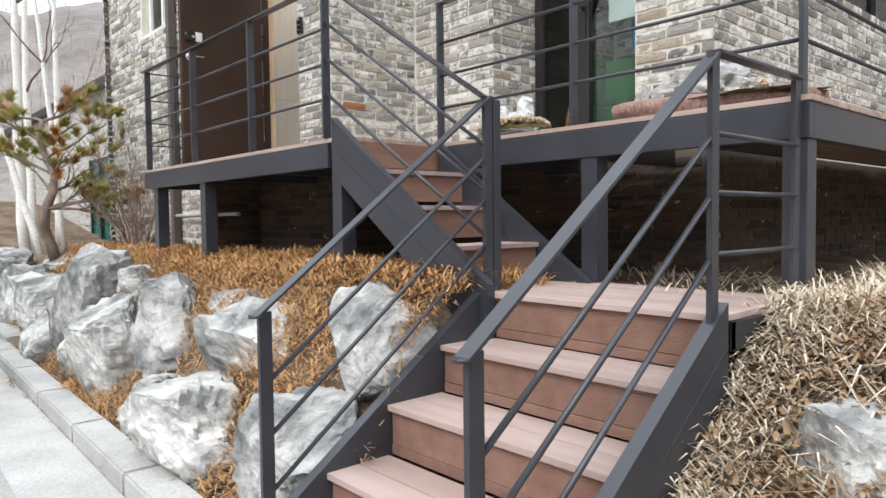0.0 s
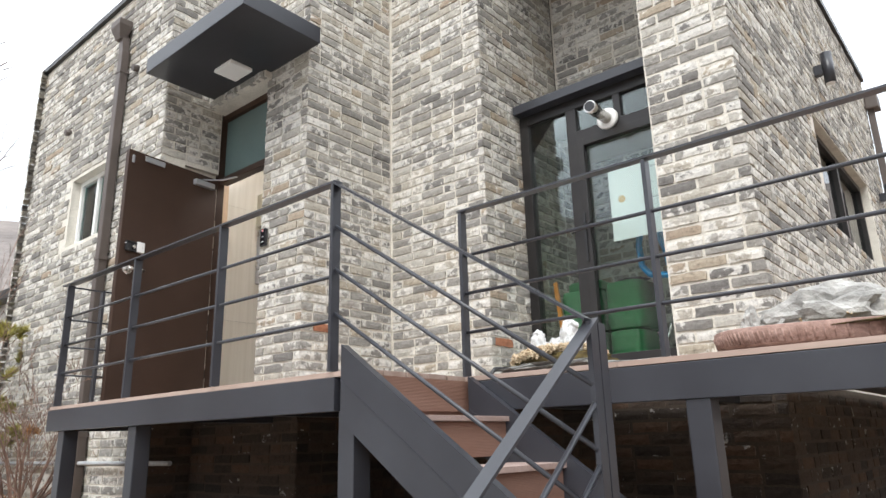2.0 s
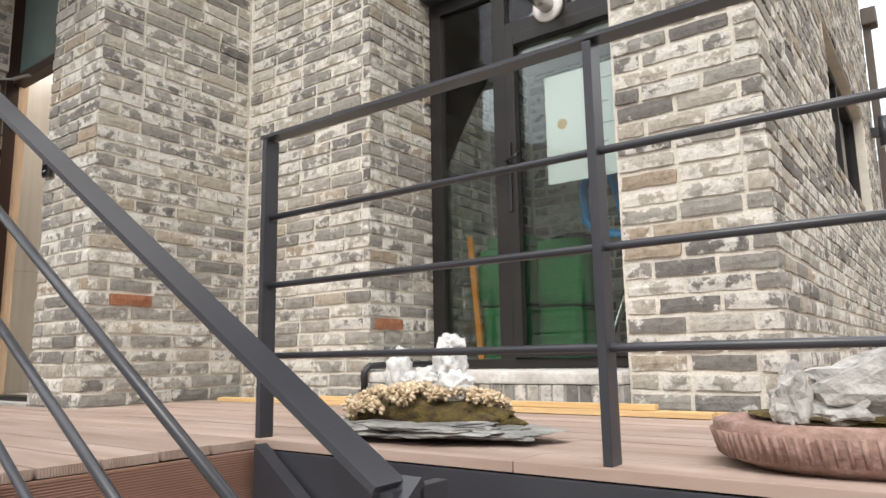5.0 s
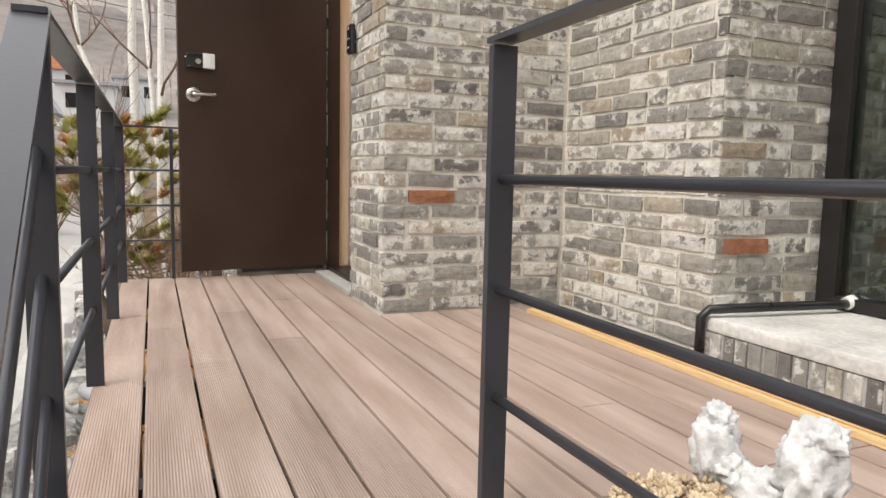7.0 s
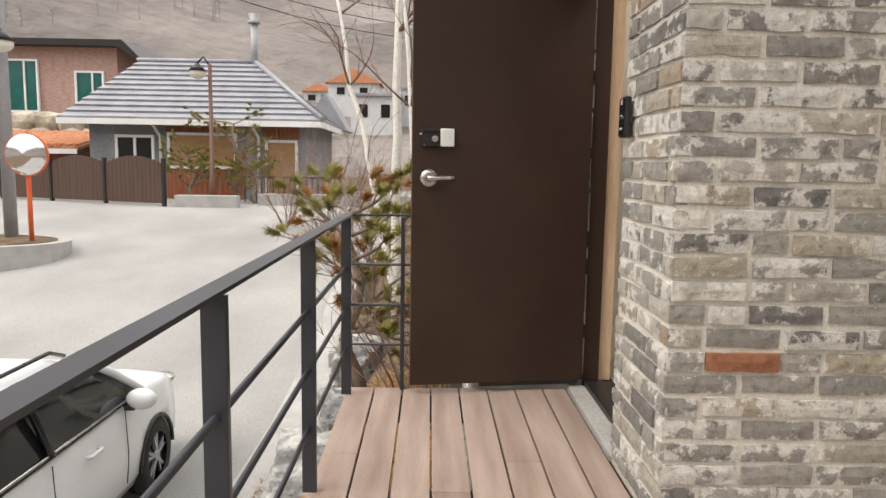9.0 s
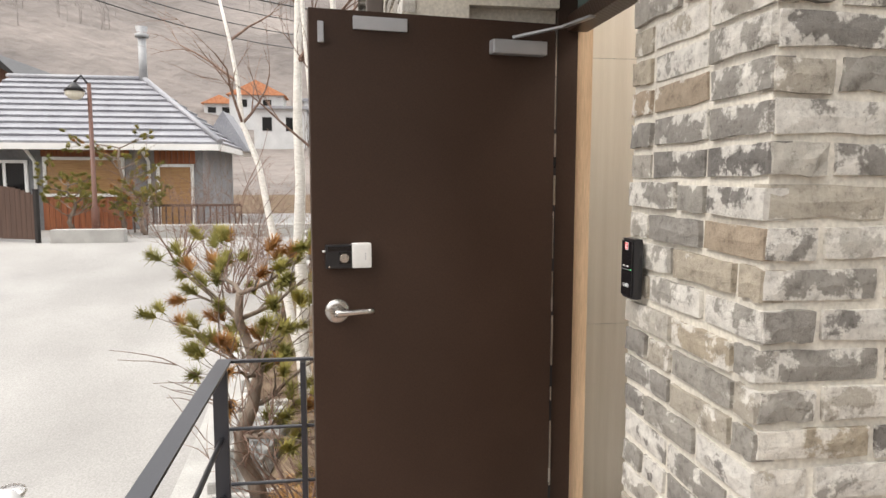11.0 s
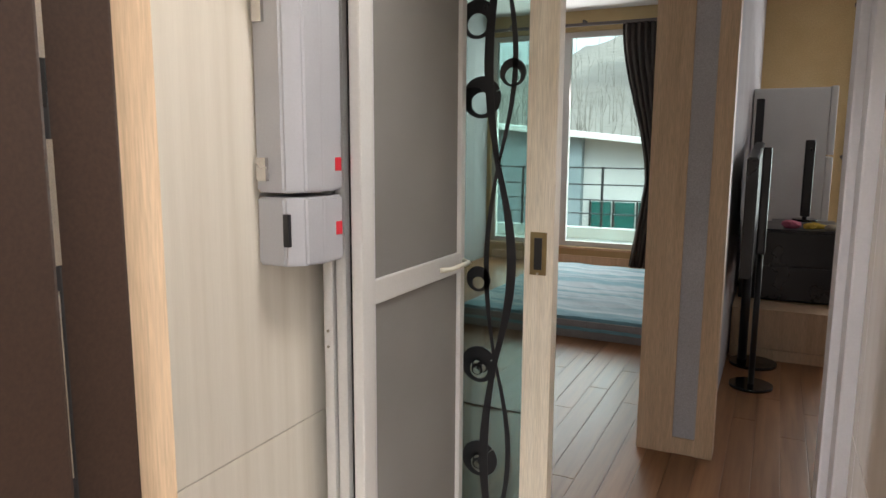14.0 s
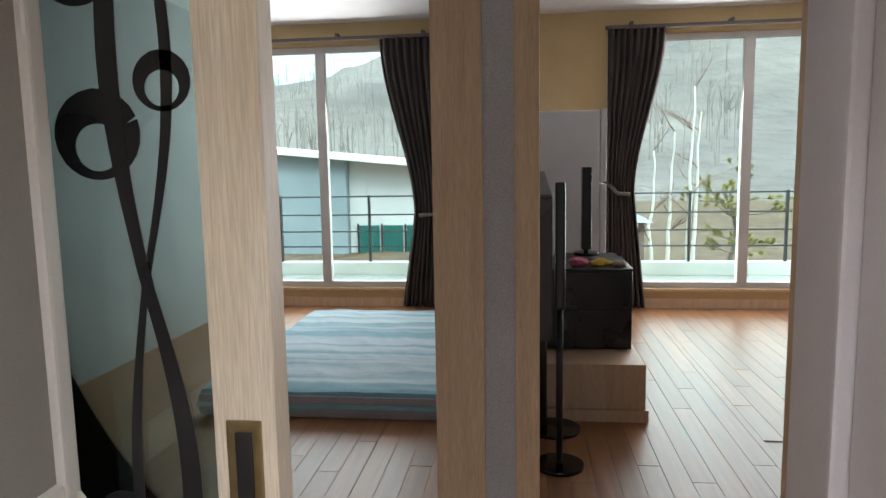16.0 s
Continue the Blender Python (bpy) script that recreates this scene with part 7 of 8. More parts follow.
for y0, y1, z0, z1, fill in ((-7.65, -6.55, 0.95, 2.0, "car_glass"), (-5.95, -3.85, 1.1, 2.1, "blind_wood"), (-2.75, -1.85, -0.2, 1.9, "blind_wood")):
    w = box_part("window", (GX + 0.01, y0, z0), (GX + 0.04, y1, z1), M[fill], gh)
    for a, b, c, d in ((y0 - 0.09, y0, z0 - 0.09, z1 + 0.09), (y1, y1 + 0.09, z0 - 0.09, z1 + 0.09), (y0, y1, z1, z1 + 0.09), (y0, y1, z0 - 0.09, z0)) + (((y0 + y1) / 2 - 0.04, (y0 + y1) / 2 + 0.04, z0, z1),) * (fill == "car_glass"):
        box_part("frame", (GX + 0.02, a, c), (GX + 0.09, b, d), M["white"], w)
for y0, y1, z0, z1 in ((-6.1, -3.6, 2.2, 2.4), (-6.1, -3.6, GB, 1.0), (-2.9, -1.7, 2.0, 2.4)):
    n = int((y1 - y0) / 0.16)
    for k in range(n):
        box_part("board", (GX + 0.005, y0 + k * (y1 - y0) / n, z0), (GX + 0.03, y0 + (k + 0.93) * (y1 - y0) / n, z1), M["red_wood"], gh)
for y in (-6.35, -3.15):
    part("downpipe", (lambda b: (add_tube(b, [(f0 - 0.1, y, GE - 0.1), (GX + 0.1, y + 0.1, GE - 0.5), (GX + 0.1, y + 0.1, GB)], 0.05, 8), b)[1])(bmesh.new()), M["white"], gh)
ch = part("chimney", (lambda b: (add_tube(b, [(GX - 3, -3.9, GT - 0.2), (GX - 3, -3.9, 6.3)], 0.13, 12), b)[1])(bmesh.new()), M["pole"], gh)
part("chimney_cap", (lambda b: (add_tube(b, [(GX - 3, -3.9, 6.3), (GX - 3, -3.9, 6.4), (GX - 3, -3.9, 6.42), (GX - 3, -3.9, 6.65)], [0.22, 0.22, 0.15, 0.2], 12), b)[1])(bmesh.new()), M["pole"], ch)
bm = bmesh.new()
add_prism(bm, [(-2.4, GE), (-0.6, GE), (-0.7, 2.7), (-1.5, 4.0), (-2.3, 2.7)], "x", GX - 6.5, GX - 4.0)
part("gable", bm, M["slate_roof"], gh)
box_part("terrace_rail", (-23.9, -3.2, 0.75), (-23.85, -0.2, 0.82), M["fence"], gh)
for k in range(18):
    box_part("baluster", (-23.89, -3.2 + k * 0.175, -0.2), (-23.86, -3.16 + k * 0.175, 0.75), M["fence"], gh)

rh = thing("brick_house", "two-storey red brick house with a dark flat roof", "house")
box_part("wall", (-46, -24, -1), (-36, -12.4, 6.6), M["red_brick"], rh)
bm = bmesh.new()
add_prism(bm, [(-24.6, 6.9), (-11.9, 6.9), (-11.0, 6.0), (-11.2, 6.0), (-12.2, 6.6), (-24.6, 6.6)], "x", -46.6, -35.4)
part("roof", bm, M["dark_alu"], rh)
for y0, y1, z0, z1 in ((-17.6, -16.2, 3.6, 5.9), (-14.3, -13.1, 3.6, 5.4), (-21.5, -20.2, 4.6, 5.6)):
    w = box_part("window", (-35.98, y0, z0), (-35.92, y1, z1), M["teal_glass"], rh)
    for a, b, c, d in ((y0 - 0.1, y0, z0 - 0.1, z1 + 0.1), (y1, y1 + 0.1, z0 - 0.1, z1 + 0.1), (y0, y1, z1, z1 + 0.1), (y0, y1, z0 - 0.1, z0), ((y0 + y1) / 2 + 0.1, (y0 + y1) / 2 + 0.18, z0, z1)):
        box_part("frame", (-35.97, a, c), (-35.85, b, d), M["white"], w)
for k in range(16):
    bm = lump(1.0, (0.7, 0.8, 0.6), 60 + k, 0.3, 2)
    ob = mesh_ob("boulder", bm, M["rock_warm"])
    ob.location = (-31.0 - (k % 2) * 0.5, -18.5 + (k // 2) * 1.05, 2.0 + (k % 2) * 0.75)
    tagged(ob, "weathered boulder in the terrace wall", "boulder", "terrace boulders")
tw = structure(box_part("retaining_wall", (-34.5, -26, -1), (-31.3, -10.4, 2.0), M["rock_warm"]), "stone retaining terrace below the brick house", "wall")
ls = thing("tiled_shed", "low shed with an orange clay tile roof", "shed")
box_part("wall", (-29.5, -17.5, -0.8), (-27.0, -10.2, 1.55), M["red_wood"], ls)
bm = bmesh.new()
add_prism(bm, [(-30.0, 2.2), (-26.4, 1.6), (-26.4, 1.7), (-30.0, 2.35)], "y", -17.8, -9.6)
part("roof", bm, M["clay_tile"], ls)
for k in range(30):
    part("roof_tile", (lambda b: (add_tube(b, [(-30.0, -17.7 + k * 0.275, 2.36), (-26.35, -17.7 + k * 0.275, 1.72)], 0.075, 6), b)[1])(bmesh.new()), M["clay_tile"], ls)
box_part("fascia", (-26.38, -17.8, 1.45), (-26.3, -9.6, 1.62), M["white"], ls)

fn = thing("board_fence", "brown board fence with wavy tops along the road", "fence")
A, B = Vector((-21.0, -4.6, 0)), Vector((-25.5, -14.6, 0))
dirv = (B - A).normalized()
L = (B - A).length
for k in range(5):
    for j in range(14):
        s = (k + j / 14) * L / 5
        p = A + dirv * s
        q2 = A + dirv * (s + L / 5 / 14 * 0.95)
        t = (j + 0.5) / 14
        zb = road_z(p.x, 0)
        h = 1.15 + 0.22 * math.sin(math.pi * t)
        bm = bmesh.new()
        add_bar(bm, (p + q2) / 2 + Vector((0, 0, zb + 0.08)), (p + q2) / 2 + Vector((0, 0, zb + h)), dirv, (q2 - p).length, 0.03)
        part("board", bm, M["fence"], fn)
    p = A + dirv * (k * L / 5)
    part("post", (lambda b: (add_bar(b, (p.x, p.y, road_z(p.x, 0)), (p.x, p.y, road_z(p.x, 0) + 1.3), dirv, 0.09, 0.09), b)[1])(bmesh.new()), M["dark_alu"], fn)
for lo, hi, sd in (((-21.2, -4.3, -0.3), (-20.9, -2.6, 0.32), 1), ((-22.4, -2.3, -0.3), (-21.9, 3.2, 0.34), 2)):
    tagged(box_part("low_wall", lo, hi, M["curb"], bevel=0.02), "low pale block wall along the road edge", "garden wall", "low walls")
for k in range(5):
    tagged(box_part("low_wall", (-21.85 + k * 0.9, 1.5 + k * 0.05, -0.8), (-21.0 + k * 0.9, 1.8 + k * 0.05, 0.2 - 0.1 * k), M["curb"], bevel=0.02), "low pale block wall along the road edge", "garden wall", "low walls")


def street_lamp(x, y, z, h, side, label, arm=0.35):
    s = thing("street_lamp", label, "street lamp")
    part("pole", (lambda b: (add_tube(b, [(x, y, z - 0.3), (x, y, z + 0.8), (x, y, z + 0.85), (x, y, z + h)], [0.1, 0.1, 0.06, 0.05], 12), b)[1])(bmesh.new()), M["brown_pole"], s)
    part("arm", (lambda b: (add_tube(b, [(x, y, z + h - 0.05), (x, y + side * arm * 0.5, z + h + 0.2), (x, y + side * arm, z + h + 0.02)], 0.03, 8), b)[1])(bmesh.new()), M["black"], s)
    part("shade", (lambda b: (add_tube(b, [(x, y + side * arm, z + h + 0.02), (x, y + side * arm, z + h - 0.05), (x, y + side * arm, z + h - 0.2)], [0.05, 0.12, 0.26], 18), b)[1])(bmesh.new()), M["black"], s)
    bm = bmesh.new()
    bmesh.ops.create_uvsphere(bm, u_segments=18, v_segments=10, radius=0.23, matrix=Matrix.Translation((x, y + side * arm, z + h - 0.24)) @ Matrix.Diagonal((1, 1, 0.75, 1)))
    part("globe", bm, M["cream"], s)
    return s


street_lamp(-22.0, -3.6, 0.0, 3.95, -1, "brown street lamp with a round cream globe by the grey house")
s = street_lamp(-16.2, -6.6, -0.4, 4.1, 1, "brown street lamp with a round cream globe on the traffic island", 0.75)
ut = thing("utility_pole", "tall galvanised utility pole on the traffic island", "utility pole")
part("pole", (lambda b: (add_tube(b, [(-16.6, -6.1, -0.8), (-16.6, -6.1, 9.5)], [0.13, 0.10], 14), b)[1])(bmesh.new()), M["pole"], ut)
for z in (4.9, 5.2):
    part("bracket", (lambda b: (add_tube(b, [(-16.5, -6.5, z), (-16.5, -5.3, z + 0.08)], 0.03, 6), b)[1])(bmesh.new()), M["black"], ut)
mr = thing("traffic_mirror", "round convex traffic mirror on an orange pole", "traffic mirror")
part("pole", (lambda b: (add_tube(b, [(-15.9, -5.28, -0.7), (-15.9, -5.28, 1.75)], 0.045, 10), b)[1])(bmesh.new()), M["orange_pole"], mr)
bm = bmesh.new()
rings = []
for r, o in ((0.01, 0.10), (0.15, 0.09), (0.28, 0.06), (0.40, 0.0)):
    rings.append([bm.verts.new((-15.78 + o, -5.24 + r * math.cos(t), 1.29 + r * math.sin(t))) for t in (2 * math.pi * k / 28 for k in range(28))])
for a, b in zip(rings, rings[1:]):
    for k in range(28):
        bm.faces.new((a[k], a[(k + 1) % 28], b[(k + 1) % 28], b[k])).smooth = True
part("glass", bm, M["mirror"], mr)
bm = bmesh.new()
add_tube(bm, [(-15.79, -5.24, 1.29), (-15.84, -5.24, 1.29)], 0.42, 28)
part("back", bm, M["orange_pole"], mr)
bm = bmesh.new()
isl = [(-15.9 + 1.5 * math.cos(t), -7.2 + 2.6 * math.sin(t)) for t in (2 * math.pi * k / 36 for k in range(36))]
add_prism(bm, isl, "z", -1.6, -0.42)
structure(mesh_ob("traffic_island", bm, M["curb"]), "kerbed traffic island at the road fork", "kerb")
bm = bmesh.new()
add_prism(bm, [(-15.9 + 1.25 * math.cos(t), -7.2 + 2.35 * math.sin(t)) for t in (2 * math.pi * k / 36 for k in range(36))], "z", -0.5, -0.405)
structure(mesh_ob("island_soil", bm, M["soil"]), "bare soil inside the traffic island", "ground")
boulder(-15.3, -6.2, -0.3, 0.8, 0.6, 0.55, 91, "pale boulder on the traffic island")
for k in range(4):
    cbw = thing("overhead_cable", "thin black overhead cable", "cable")
    a, b = Vector((-24, -15.0 - k * 0.3, 10.4 + k * 0.5)), Vector((-56, 5.0 + k * 0.6, 10.7 + k * 0.9))
    bm = bmesh.new()
    add_tube(bm, [a.lerp(b, t / 12) - Vector((0, 0, 1.4 * math.sin(math.pi * t / 12))) for t in range(13)], 0.03 if k < 3 else 0.05, 5)
    part("cable", bm, M["black"], cbw)


# far houses up the slope
def far_house(x, y, z, w, d, h, roof, seed):
    t = tagged(new("far_house"), "small pale house on the distant slope", "house", "houses on the slope")
    box_part("wall", (x - d, y - w / 2, z - 3), (x, y + w / 2, z + h), M["pale_wall"], t)
    bm = bmesh.new()
    add_prism(bm, [(y - w / 2 - 0.4, z + h), (y + w / 2 + 0.4, z + h), (y, z + h + w * 0.28)] if roof == "clay_tile" else [(y - w / 2 - 0.2, z + h), (y + w / 2 + 0.2, z + h), (y + w / 2 + 0.2, z + h + 0.3), (y - w / 2 - 0.2, z + h + 0.3)], "x", x - d - 0.3, x + 0.4)
    part("roof", bm, M[roof], t)
    for k in (-0.25, 0.2):
        box_part("window", (x + 0.01, y + k * w - 0.5, z + h * 0.35), (x + 0.06, y + k * w + 0.5, z + h * 0.75), M["car_glass"], t)


far_house(-92, -7.4, 9.6, 6.5, 5, 2.2, "clay_tile", 1)
far_house(-80, -3.6, 5.4, 5.5, 5, 3.6, "slate_roof", 2)
far_house(-74, -10.5, 4.2, 3.0, 4, 1.6, "clay_tile", 3)
far_house(-97, -12.6, 9.4, 4.0, 4, 1.8, "clay_tile", 4)
far_house(-85, 1.2, 7.4, 5.0, 5, 3.0, "slate_roof", 5)

# house behind, seen through the bedroom window
nh = thing("white_neighbour_house", "pale house with a sloping white roof edge behind the windows", "house")
bm = bmesh.new()
add_prism(bm, [(-16.5, -3), (-10.6, -3), (-10.6, 1.85), (-16.5, 2.45)], "y", 24, 31)
part("wall", bm, M["blue_wall"], nh)
bm = bmesh.new()
add_prism(bm, [(-10.59, -3), (-6.5, -3), (-6.5, 1.45), (-10.59, 1.86)], "y", 24.3, 31)
part("wall", bm, M["pale_wall"], nh)
bm = bmesh.new()
add_prism(bm, [(-16.8, 2.48), (-6.2, 1.42), (-6.2, 1.58), (-16.8, 2.64)], "y", 23.6, 31.4)
part("roof", bm, M["white"], nh)
for k in range(5):
    w = box_part("window", (-10.3 + k * 0.72, 24.26, -0.9), (-9.7 + k * 0.72, 24.298, -0.1), M["teal_glass"], nh)
    box_part("frame", (-10.36 + k * 0.72, 24.2, -0.95), (-10.31 + k * 0.72, 24.258, -0.05), M["dark_alu"], w)
pv = thing("pavilion", "small grey tiled pavilion behind the house", "pavilion")
bm = bmesh.new()
q = [bm.verts.new(p) for p in ((-4.6, 17.0, 0.55), (-3.0, 17.0, 0.55), (-3.0, 18.6, 0.55), (-4.6, 18.6, 0.55), (-3.8, 17.8, 1.0))]
for f in ((0, 1, 4), (1, 2, 4), (2, 3, 4), (3, 0, 4), (3, 2, 1, 0)):
    bm.faces.new([q[i] for i in f])
part("roof", bm, M["slate_roof"], pv)
for x, y in ((-4.4, 17.2), (-3.2, 17.2), (-3.2, 18.4), (-4.4, 18.4)):
    box_part("post", (x - 0.05, y - 0.05, -1.4), (x + 0.05, y + 0.05, 0.55), M["bark"], pv)

# ---- hills around the valley ----
def hill(r, a):
    """Height of the slopes at a distance and bearing."""
    x, y = r * math.cos(a), r * math.sin(a)
    k = max(0, r - 45)
    top = 62 + 26 * math.sin(2 * a + 0.4) + 14 * math.sin(5 * a + 1.0)
    z = -1.5 + top * smooth(0, 210, k) + 0.10 * k * math.exp(-k / 60)
    z += (noise.noise(Vector((x / 38, y / 38, 0))) * 9 + noise.noise(Vector((x / 13, y / 13, 3))) * 3) * smooth(10, 120, k)
    z += 1.6 * noise.noise(Vector((x / 4.5, y / 4.5, 5))) * smooth(40, 120, k)
    return z


vs, fs = [], []
rs = [40, 46, 54, 62, 70, 78, 86, 94, 103, 112, 122, 133, 145, 157, 170, 184, 198, 213, 229, 246, 264, 285]
na = 300
for r in rs:
    for k in range(na):
        a = 2 * math.pi * k / na
        vs.append((r * math.cos(a), r * math.sin(a), hill(r, a)))
for j in range(len(rs) - 1):
    for k in range(na):
        fs.append((j * na + k, j * na + (k + 1) % na, (j + 1) * na + (k + 1) % na, (j + 1) * na + k))
me = bpy.data.meshes.new("backdrop")
me.from_pydata(vs, [], fs)
me.materials.append(M["woods"])
for p in me.polygons:
    p.use_smooth = True
structure(new("backdrop", me), "misty winter hillsides with bare woods around the valley", "hills")
# bare trees on the slopes, as one far mass
rng = random.Random(77)
vs, fs = [], []
for _ in range(9000):
    r, a = rng.uniform(60, 240), rng.uniform(0, 2 * math.pi)
    if nz(r * math.cos(a), r * math.sin(a), 0.02, 9) < 0.42:
        continue
    x, y, z = r * math.cos(a), r * math.sin(a), hill(r, a)
    h, w = rng.uniform(3, 7), rng.uniform(0.04, 0.09)
    for q in range(4):
        b = rng.uniform(0, 6.28)
        z0 = z - 0.5 if q == 0 else z + h * rng.uniform(0.3, 0.6)
        e = (x + (0.2 if q == 0 else 1.2) * rng.uniform(-1, 1), y + (0.2 if q == 0 else 1.2) * rng.uniform(-1, 1), z0 + h * (1 if q == 0 else 0.45))
        i = len(vs)
        ww = w if q == 0 else w * 0.6
        vs += [(x - ww * math.sin(a), y + ww * math.cos(a), z0), (x + ww * math.sin(a), y - ww * math.cos(a), z0), e]
        fs.append((i, i + 1, i + 2))
me = bpy.data.meshes.new("far_woods")
me.from_pydata(vs, [], fs)
me.materials.append(M["far_twig"])
tagged(new("far_woods", me), "bare grey-brown trees over the distant slopes", "woods", kind="stuff")

# ---- bricks and boards ----
def brick_shapes(count, length):
    out = []
    rng = random.Random(7)
    for _ in range(count):
        L, Hh, D = length / 2, 0.029, 0.05
        vs, fs, wear = [], [], []
        for j in range(3):
            for i in range(5):
                u, v = -1 + i / 2, -1 + j
                edge = (abs(u) == 1) or (abs(v) == 1)
                wear.append(1.0 if edge else 0.0)
                vs.append((u * L + rng.uniform(-0.003, 0.003) - (0.003 * u if edge else 0), rng.uniform(-0.0012, 0.0012) + (0.0035 if edge else 0.0), v * Hh + rng.uniform(-0.003, 0.003)))
        for j in range(2):
            for i in range(4):
                a = j * 5 + i
                fs.append((a, a + 1, a + 6, a + 5))
        ring = [0, 1, 2, 3, 4, 9, 14, 13, 12, 11, 10, 5]
        n0 = len(vs)
        for r in ring:
            vs.append((vs[r][0] * 1.01, D, vs[r][2] * 1.02))
            wear.append(1.0)
        for k in range(12):
            fs.append((ring[(k + 1) % 12], ring[k], n0 + k, n0 + (k + 1) % 12))
        out.append((vs, fs, wear))
    return out


FULL, HALF = brick_shapes(8, 0.236), brick_shapes(5, 0.112)


def to_mesh(name, vs, fs, mat, wear):
    me = bpy.data.meshes.new(name)
    me.from_pydata(vs, [], fs)
    me.materials.append(mat)
    me.attributes.new("arris", "FLOAT", "POINT").data.foreach_set("value", wear)
    return me


FULL_ME = [to_mesh("brick", v, f, M["brick"], w) for v, f, w in FULL]
HALF_ME = [to_mesh("brick", v, f, M["brick"], w) for v, f, w in HALF]
COURSE, PITCH = 0.0745, 0.25


def brickwork(wall_name, origin, along, length, z0, z1, holes=(), near=None, seed=1, top=None, limit=300, mat="brick_far"):
    """Bricks on one face. along: unit step to the right as seen from outside. near: the stretch (u0, u1, z0, z1) whose bricks are single objects."""
    rng = random.Random(seed)
    par = WALLS[wall_name]
    ax = Vector((along[0], along[1], 0))
    out = Vector((ax.y, -ax.x, 0))
    vs_all, fs_all, wear_all, single = [], [], [], 0
    rot = Matrix(((ax.x, -out.x, 0), (ax.y, -out.y, 0), (0, 0, 1)))
    rz = math.atan2(ax.y, ax.x)
    rows = int((z1 - z0) / COURSE)
    k0 = round(z0 / COURSE)
    for r in range(rows):
        zc = (k0 + r + 0.5) * COURSE
        u = -PITCH * (0.5 if (k0 + r) % 2 else 0.0) + rng.uniform(-0.01, 0.01)
        while u < length - 0.02:
            half = rng.random() < 0.14
            w = PITCH / 2 if half else PITCH
            a, b = max(u, 0.002), min(u + w, length)
            u += w
            if b - a < 0.05:
                continue
            c = (a + b) / 2
            if any(h[0] - 0.05 < c < h[1] + 0.05 and h[2] < zc < h[3] for h in holes):
                continue
            if top and zc + 0.03 > top(c):
                continue
            sx = (b - a - 0.014) / (0.112 if half or b - a < 0.16 else 0.236)
            shapes = (HALF, HALF_ME) if half or b - a < 0.16 else (FULL, FULL_ME)
            i = rng.randrange(len(shapes[0]))
            p = Vector(origin) + ax * c - out * 0.002 + out * rng.uniform(-0.004, 0.004)
            p.z = zc + rng.uniform(-0.003, 0.003)
            tilt = rng.uniform(-0.012, 0.012)
            if near and single < limit and near[0] < c < near[1] and near[2] < zc < near[3]:
                ob = new("brick", shapes[1][i])
                ob.parent = par
                ob.matrix_basis = Matrix.Translation(p) @ Matrix.Rotation(rz, 4, "Z") @ Matrix.Rotation(tilt, 4, "Y") @ Matrix.Diagonal((sx, 1, rng.uniform(0.93, 1.03), 1))
                single += 1
            else:
                n0 = len(vs_all)
                for x, y, z in shapes[0][i][0]:
                    vs_all.append(tuple(p + rot @ Vector((x * sx, y, z - x * tilt))))
                wear_all += shapes[0][i][2]
                fs_all += [tuple(n0 + q for q in f) for f in shapes[0][i][1]]
    if vs_all:
        me = to_mesh("bricks", vs_all, fs_all, M[mat], wear_all)
        ob = new("bricks", me)
        ob.parent = par
        ob["kind"] = "stuff"


brickwork("wall_pier", (XP, YE, 0), (0, 1), YI - YE, -0.02, TOP, near=(0, 2, -0.02, 1.6), seed=2)
brickwork("wall_pier", (-4.862, YE, 0), (1, 0), XP + 4.862, -0.02, TOP, near=(0, 2, -0.02, 2.2), seed=3)
brickwork("wall_inner", (XP, YI, 0), (1, 0), XO - XP, -0.02, TOP, near=(0, 2, -0.02, 2.0), seed=4)
brickwork("wall_reveal", (XO, YI, 0), (0, 1), 1.26, -0.02, TOP, near=(0, 0.8, -0.02, 2.4), seed=5)
brickwork("wall_recess", (XO, 5.62, 0), (1, 0), 1.42, 2.5, TOP, seed=6)
brickwork("wall_corner", (-1.80, YI, 0), (1, 0), XC + 1.80, -0.02, TOP + 0.1, near=(0, 2, 0.0, 2.6), seed=7)
brickwork("wall_side", (XC, YI, 0), (0, 1), SIDE_END - YI, -0.02, TOP + 0.1, holes=((6.65 - YI, 9.2 - YI, 1.4, 2.45),), near=(0, 1.0, 0, 2.0), seed=8, top=lambda u: side_top(YI + u))
brickwork("wall_wing", (-8.95, YR, 0), (1, 0), XL + 8.95, -1.05, TOP, holes=((1.29, 2.19, 1.70, 2.5),), near=(2.2, 3.35, 0.4, 2.4), seed=9)
brickwork("wall_return", (XL, YR, 0), (0, 1), 3.46 - YR, 2.2, TOP, seed=10)
brickwork("wall_entry", (XL, YE - 0.077, 0), (1, 0), -4.80 - XL, 2.84, TOP, seed=11)
brickwork("wall_wing_end", (-8.95, 6.8, 0), (0, -1), 4.0, -1.0, TOP, seed=13)
brickwork("wall_store", (XO, 6.2, 0), (1, 0), 1.75, 0.15, 2.5, seed=14)
brickwork("wall_store", (XO, 5.62, 0), (0, 1), 0.57, 0.15, 2.5, seed=15)

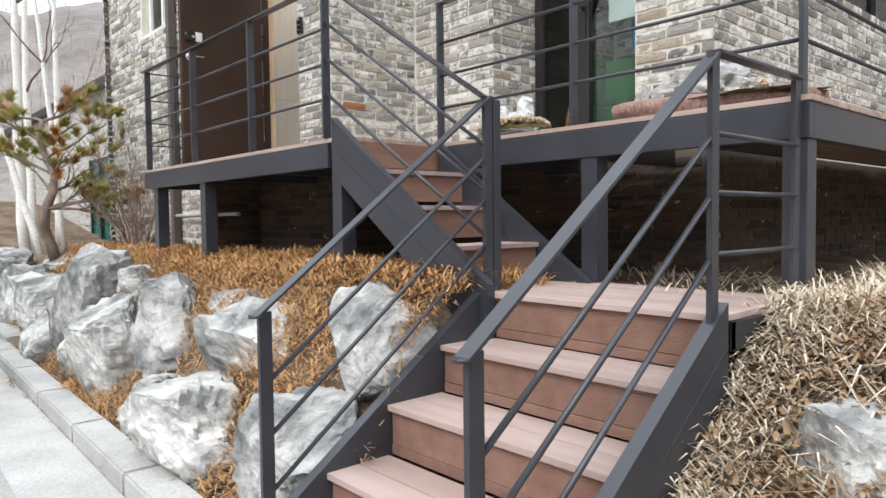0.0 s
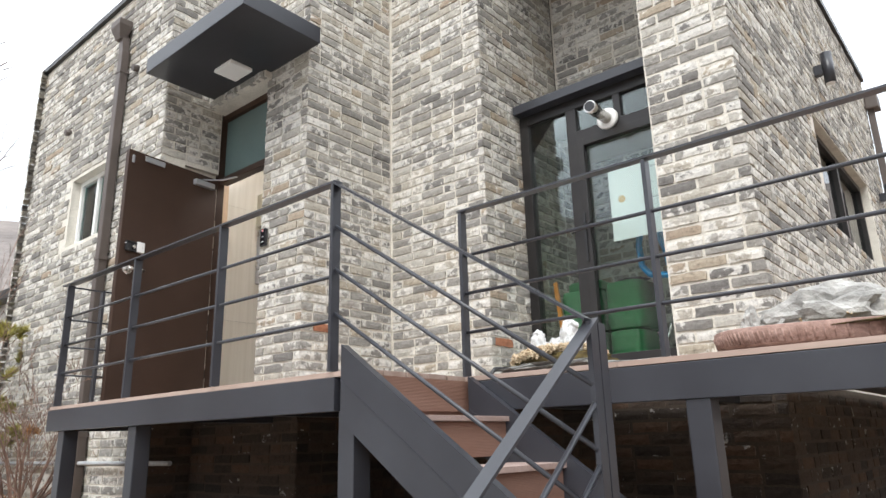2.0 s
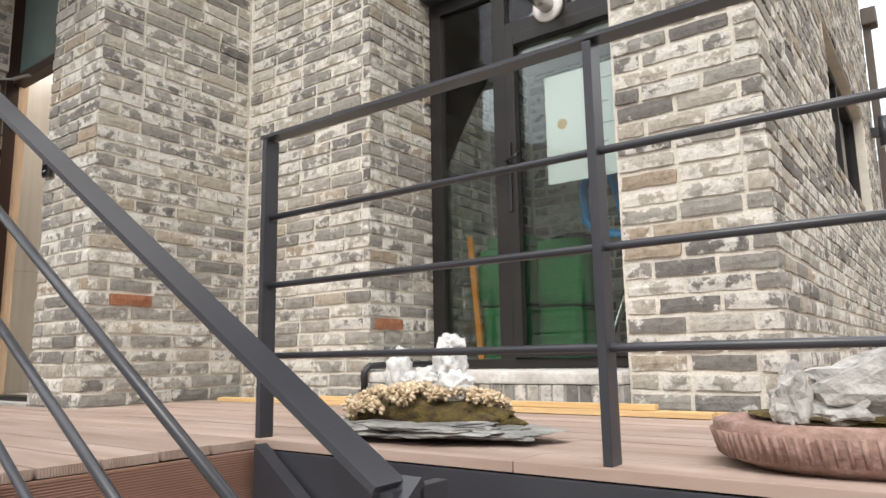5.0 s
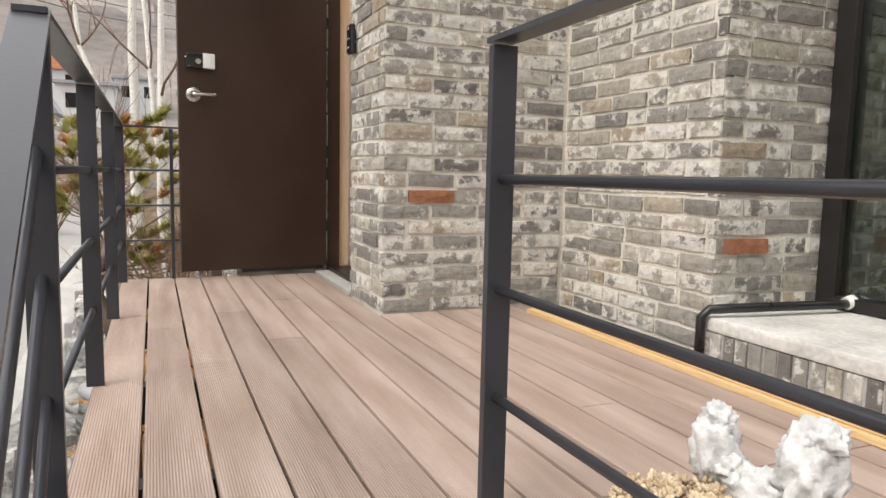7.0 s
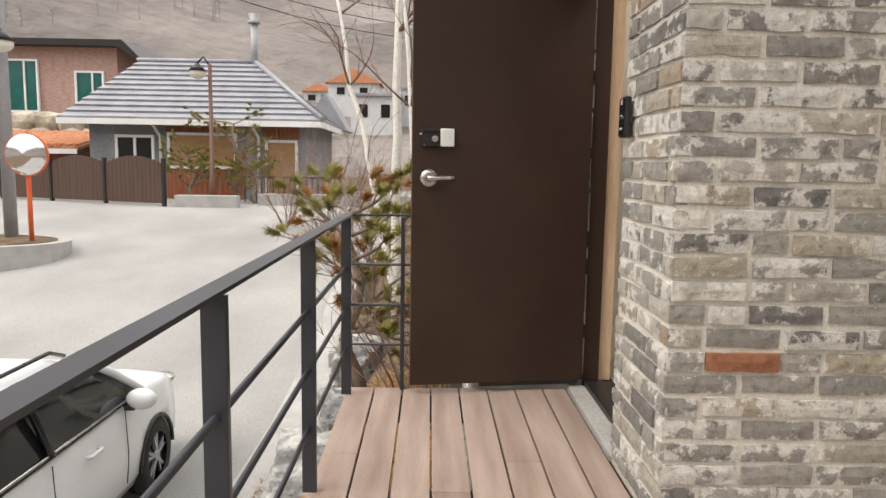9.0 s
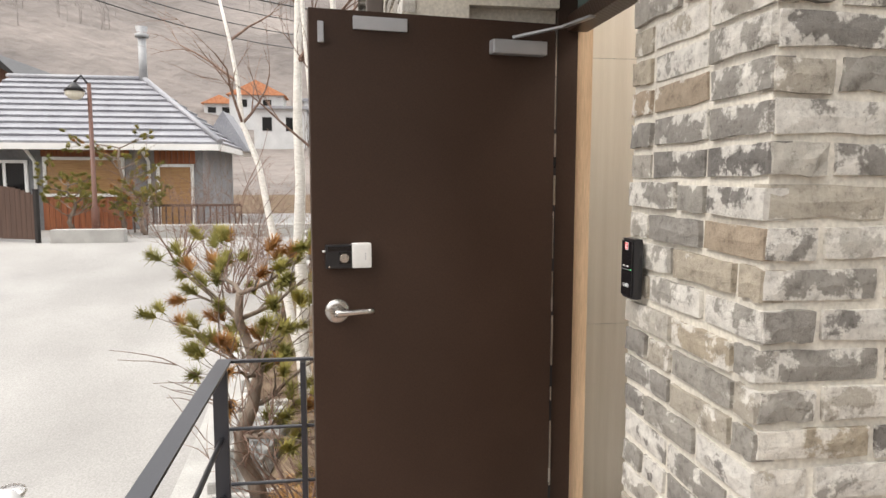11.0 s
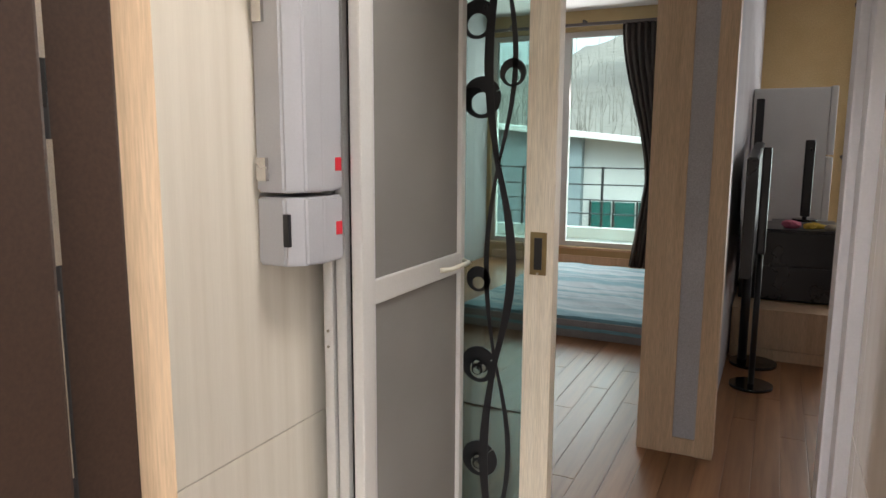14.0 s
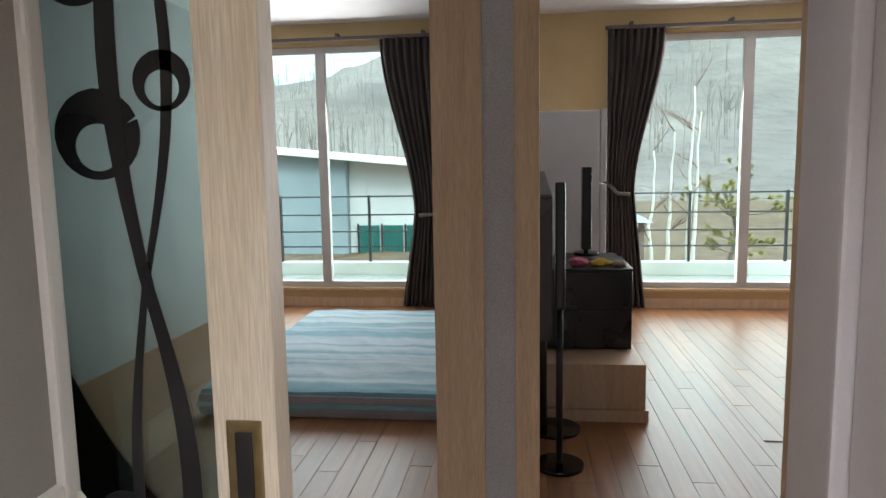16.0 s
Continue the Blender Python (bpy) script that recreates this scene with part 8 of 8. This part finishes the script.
# foundation bricks, coloured dark for the shade below the deck
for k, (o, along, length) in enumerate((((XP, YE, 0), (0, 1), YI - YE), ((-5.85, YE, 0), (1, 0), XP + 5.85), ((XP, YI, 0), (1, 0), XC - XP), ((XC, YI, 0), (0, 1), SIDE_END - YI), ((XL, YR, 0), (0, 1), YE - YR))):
    brickwork("wall_foundation", o, along, length, -1.05, -0.03, seed=30 + k, mat="brick_shaded")
for wn_, pos, turn in (("wall_pier", (XP + 0.0045, 3.625, 0.5588), 90), ("wall_reveal", (XO + 0.0045, YI + 0.16, 0.41), 90)):
    ob = new("brick", to_mesh("brick", *FULL[2][:2], M["brick_red"], FULL[2][2]))
    ob.parent = WALLS[wn_]
    ob.matrix_basis = Matrix.Translation(pos) @ Matrix.Rotation(radians(turn), 4, "Z") @ Matrix.Diagonal((1.0 if turn else 0.9, 1, 1.06, 1))

rng = random.Random(4)


def boards(par, name, x0, x1, y0, y1, wide, gap, z, thick, mat, cut=2.4, along="x", first=0.0, zs=None):
    """Rows of boards with staggered butt joints; alike boards share one mesh."""
    meshes = {}
    y, k = y0, 0
    while y < y1 - 0.02:
        w = min(wide, y1 - y)
        x = x0
        start = True
        while x < x1 - 0.01:
            L = cut * (0.35 + 0.6 * ((k * 0.41) % 1)) if start else cut
            L = min(L, x1 - x)
            if x1 - x - L < 0.25:
                L = x1 - x
            start = False
            key = (round(L, 3), round(w, 4))
            if key not in meshes:
                bm = bmesh.new()
                lo, hi = (0.001, 0, -thick), (L - 0.002, w - gap, 0)
                if along == "y":
                    lo, hi = (0, 0.001, -thick), (w - gap, L - 0.002, 0)
                add_box(bm, lo, hi, 0.0025)
                me = bpy.data.meshes.new(name)
                bm.to_mesh(me)
                bm.free()
                me.materials.append(mat)
                meshes[key] = me
            ob = new(name, meshes[key])
            ob.parent = par
            ob.location = (x, y, z + rng.uniform(-0.0012, 0.0012)) if along == "x" else (y, x, z + rng.uniform(-0.0004, 0.0004))
            x += L
        y += wide
        k += 1


boards(deck, "board", XD0, XN, YF + 0.01, YE - 0.005, BK + 0.002, 0.009, 0, FR, M["deck"])
boards(deck, "board", XN, XD1 + 0.01, YS, YI - 0.09, BK, 0.009, 0, FR, M["deck"])
boards(deck, "board", XP + 0.0, XN, YE - 0.005 + 0.001, YI - 0.05, BK, 0.009, 0, FR, M["deck"])
boards(deck, "board", YI - 0.08, 10.4, XC + 0.02, XD1, BK, 0.006, 0, FR, M["deck_y"], along="y")
boards(hall, "plank", YH + 0.11, FW, -6.2, -4.05, 0.117, 0.0012, FZ, 0.006, M["oak_floor"], 1.6, "y")
boards(hall, "plank", 7.95, FW, -4.05 + 0.0, -2.1, 0.117, 0.0012, FZ, 0.006, M["oak_floor"], 1.6, "y")
boards(hall, "plank", 6.5, FW, -7.955, -6.2 - 0.001, 0.117, 0.0012, FZ, 0.006, M["oak_floor"], 1.6, "y")
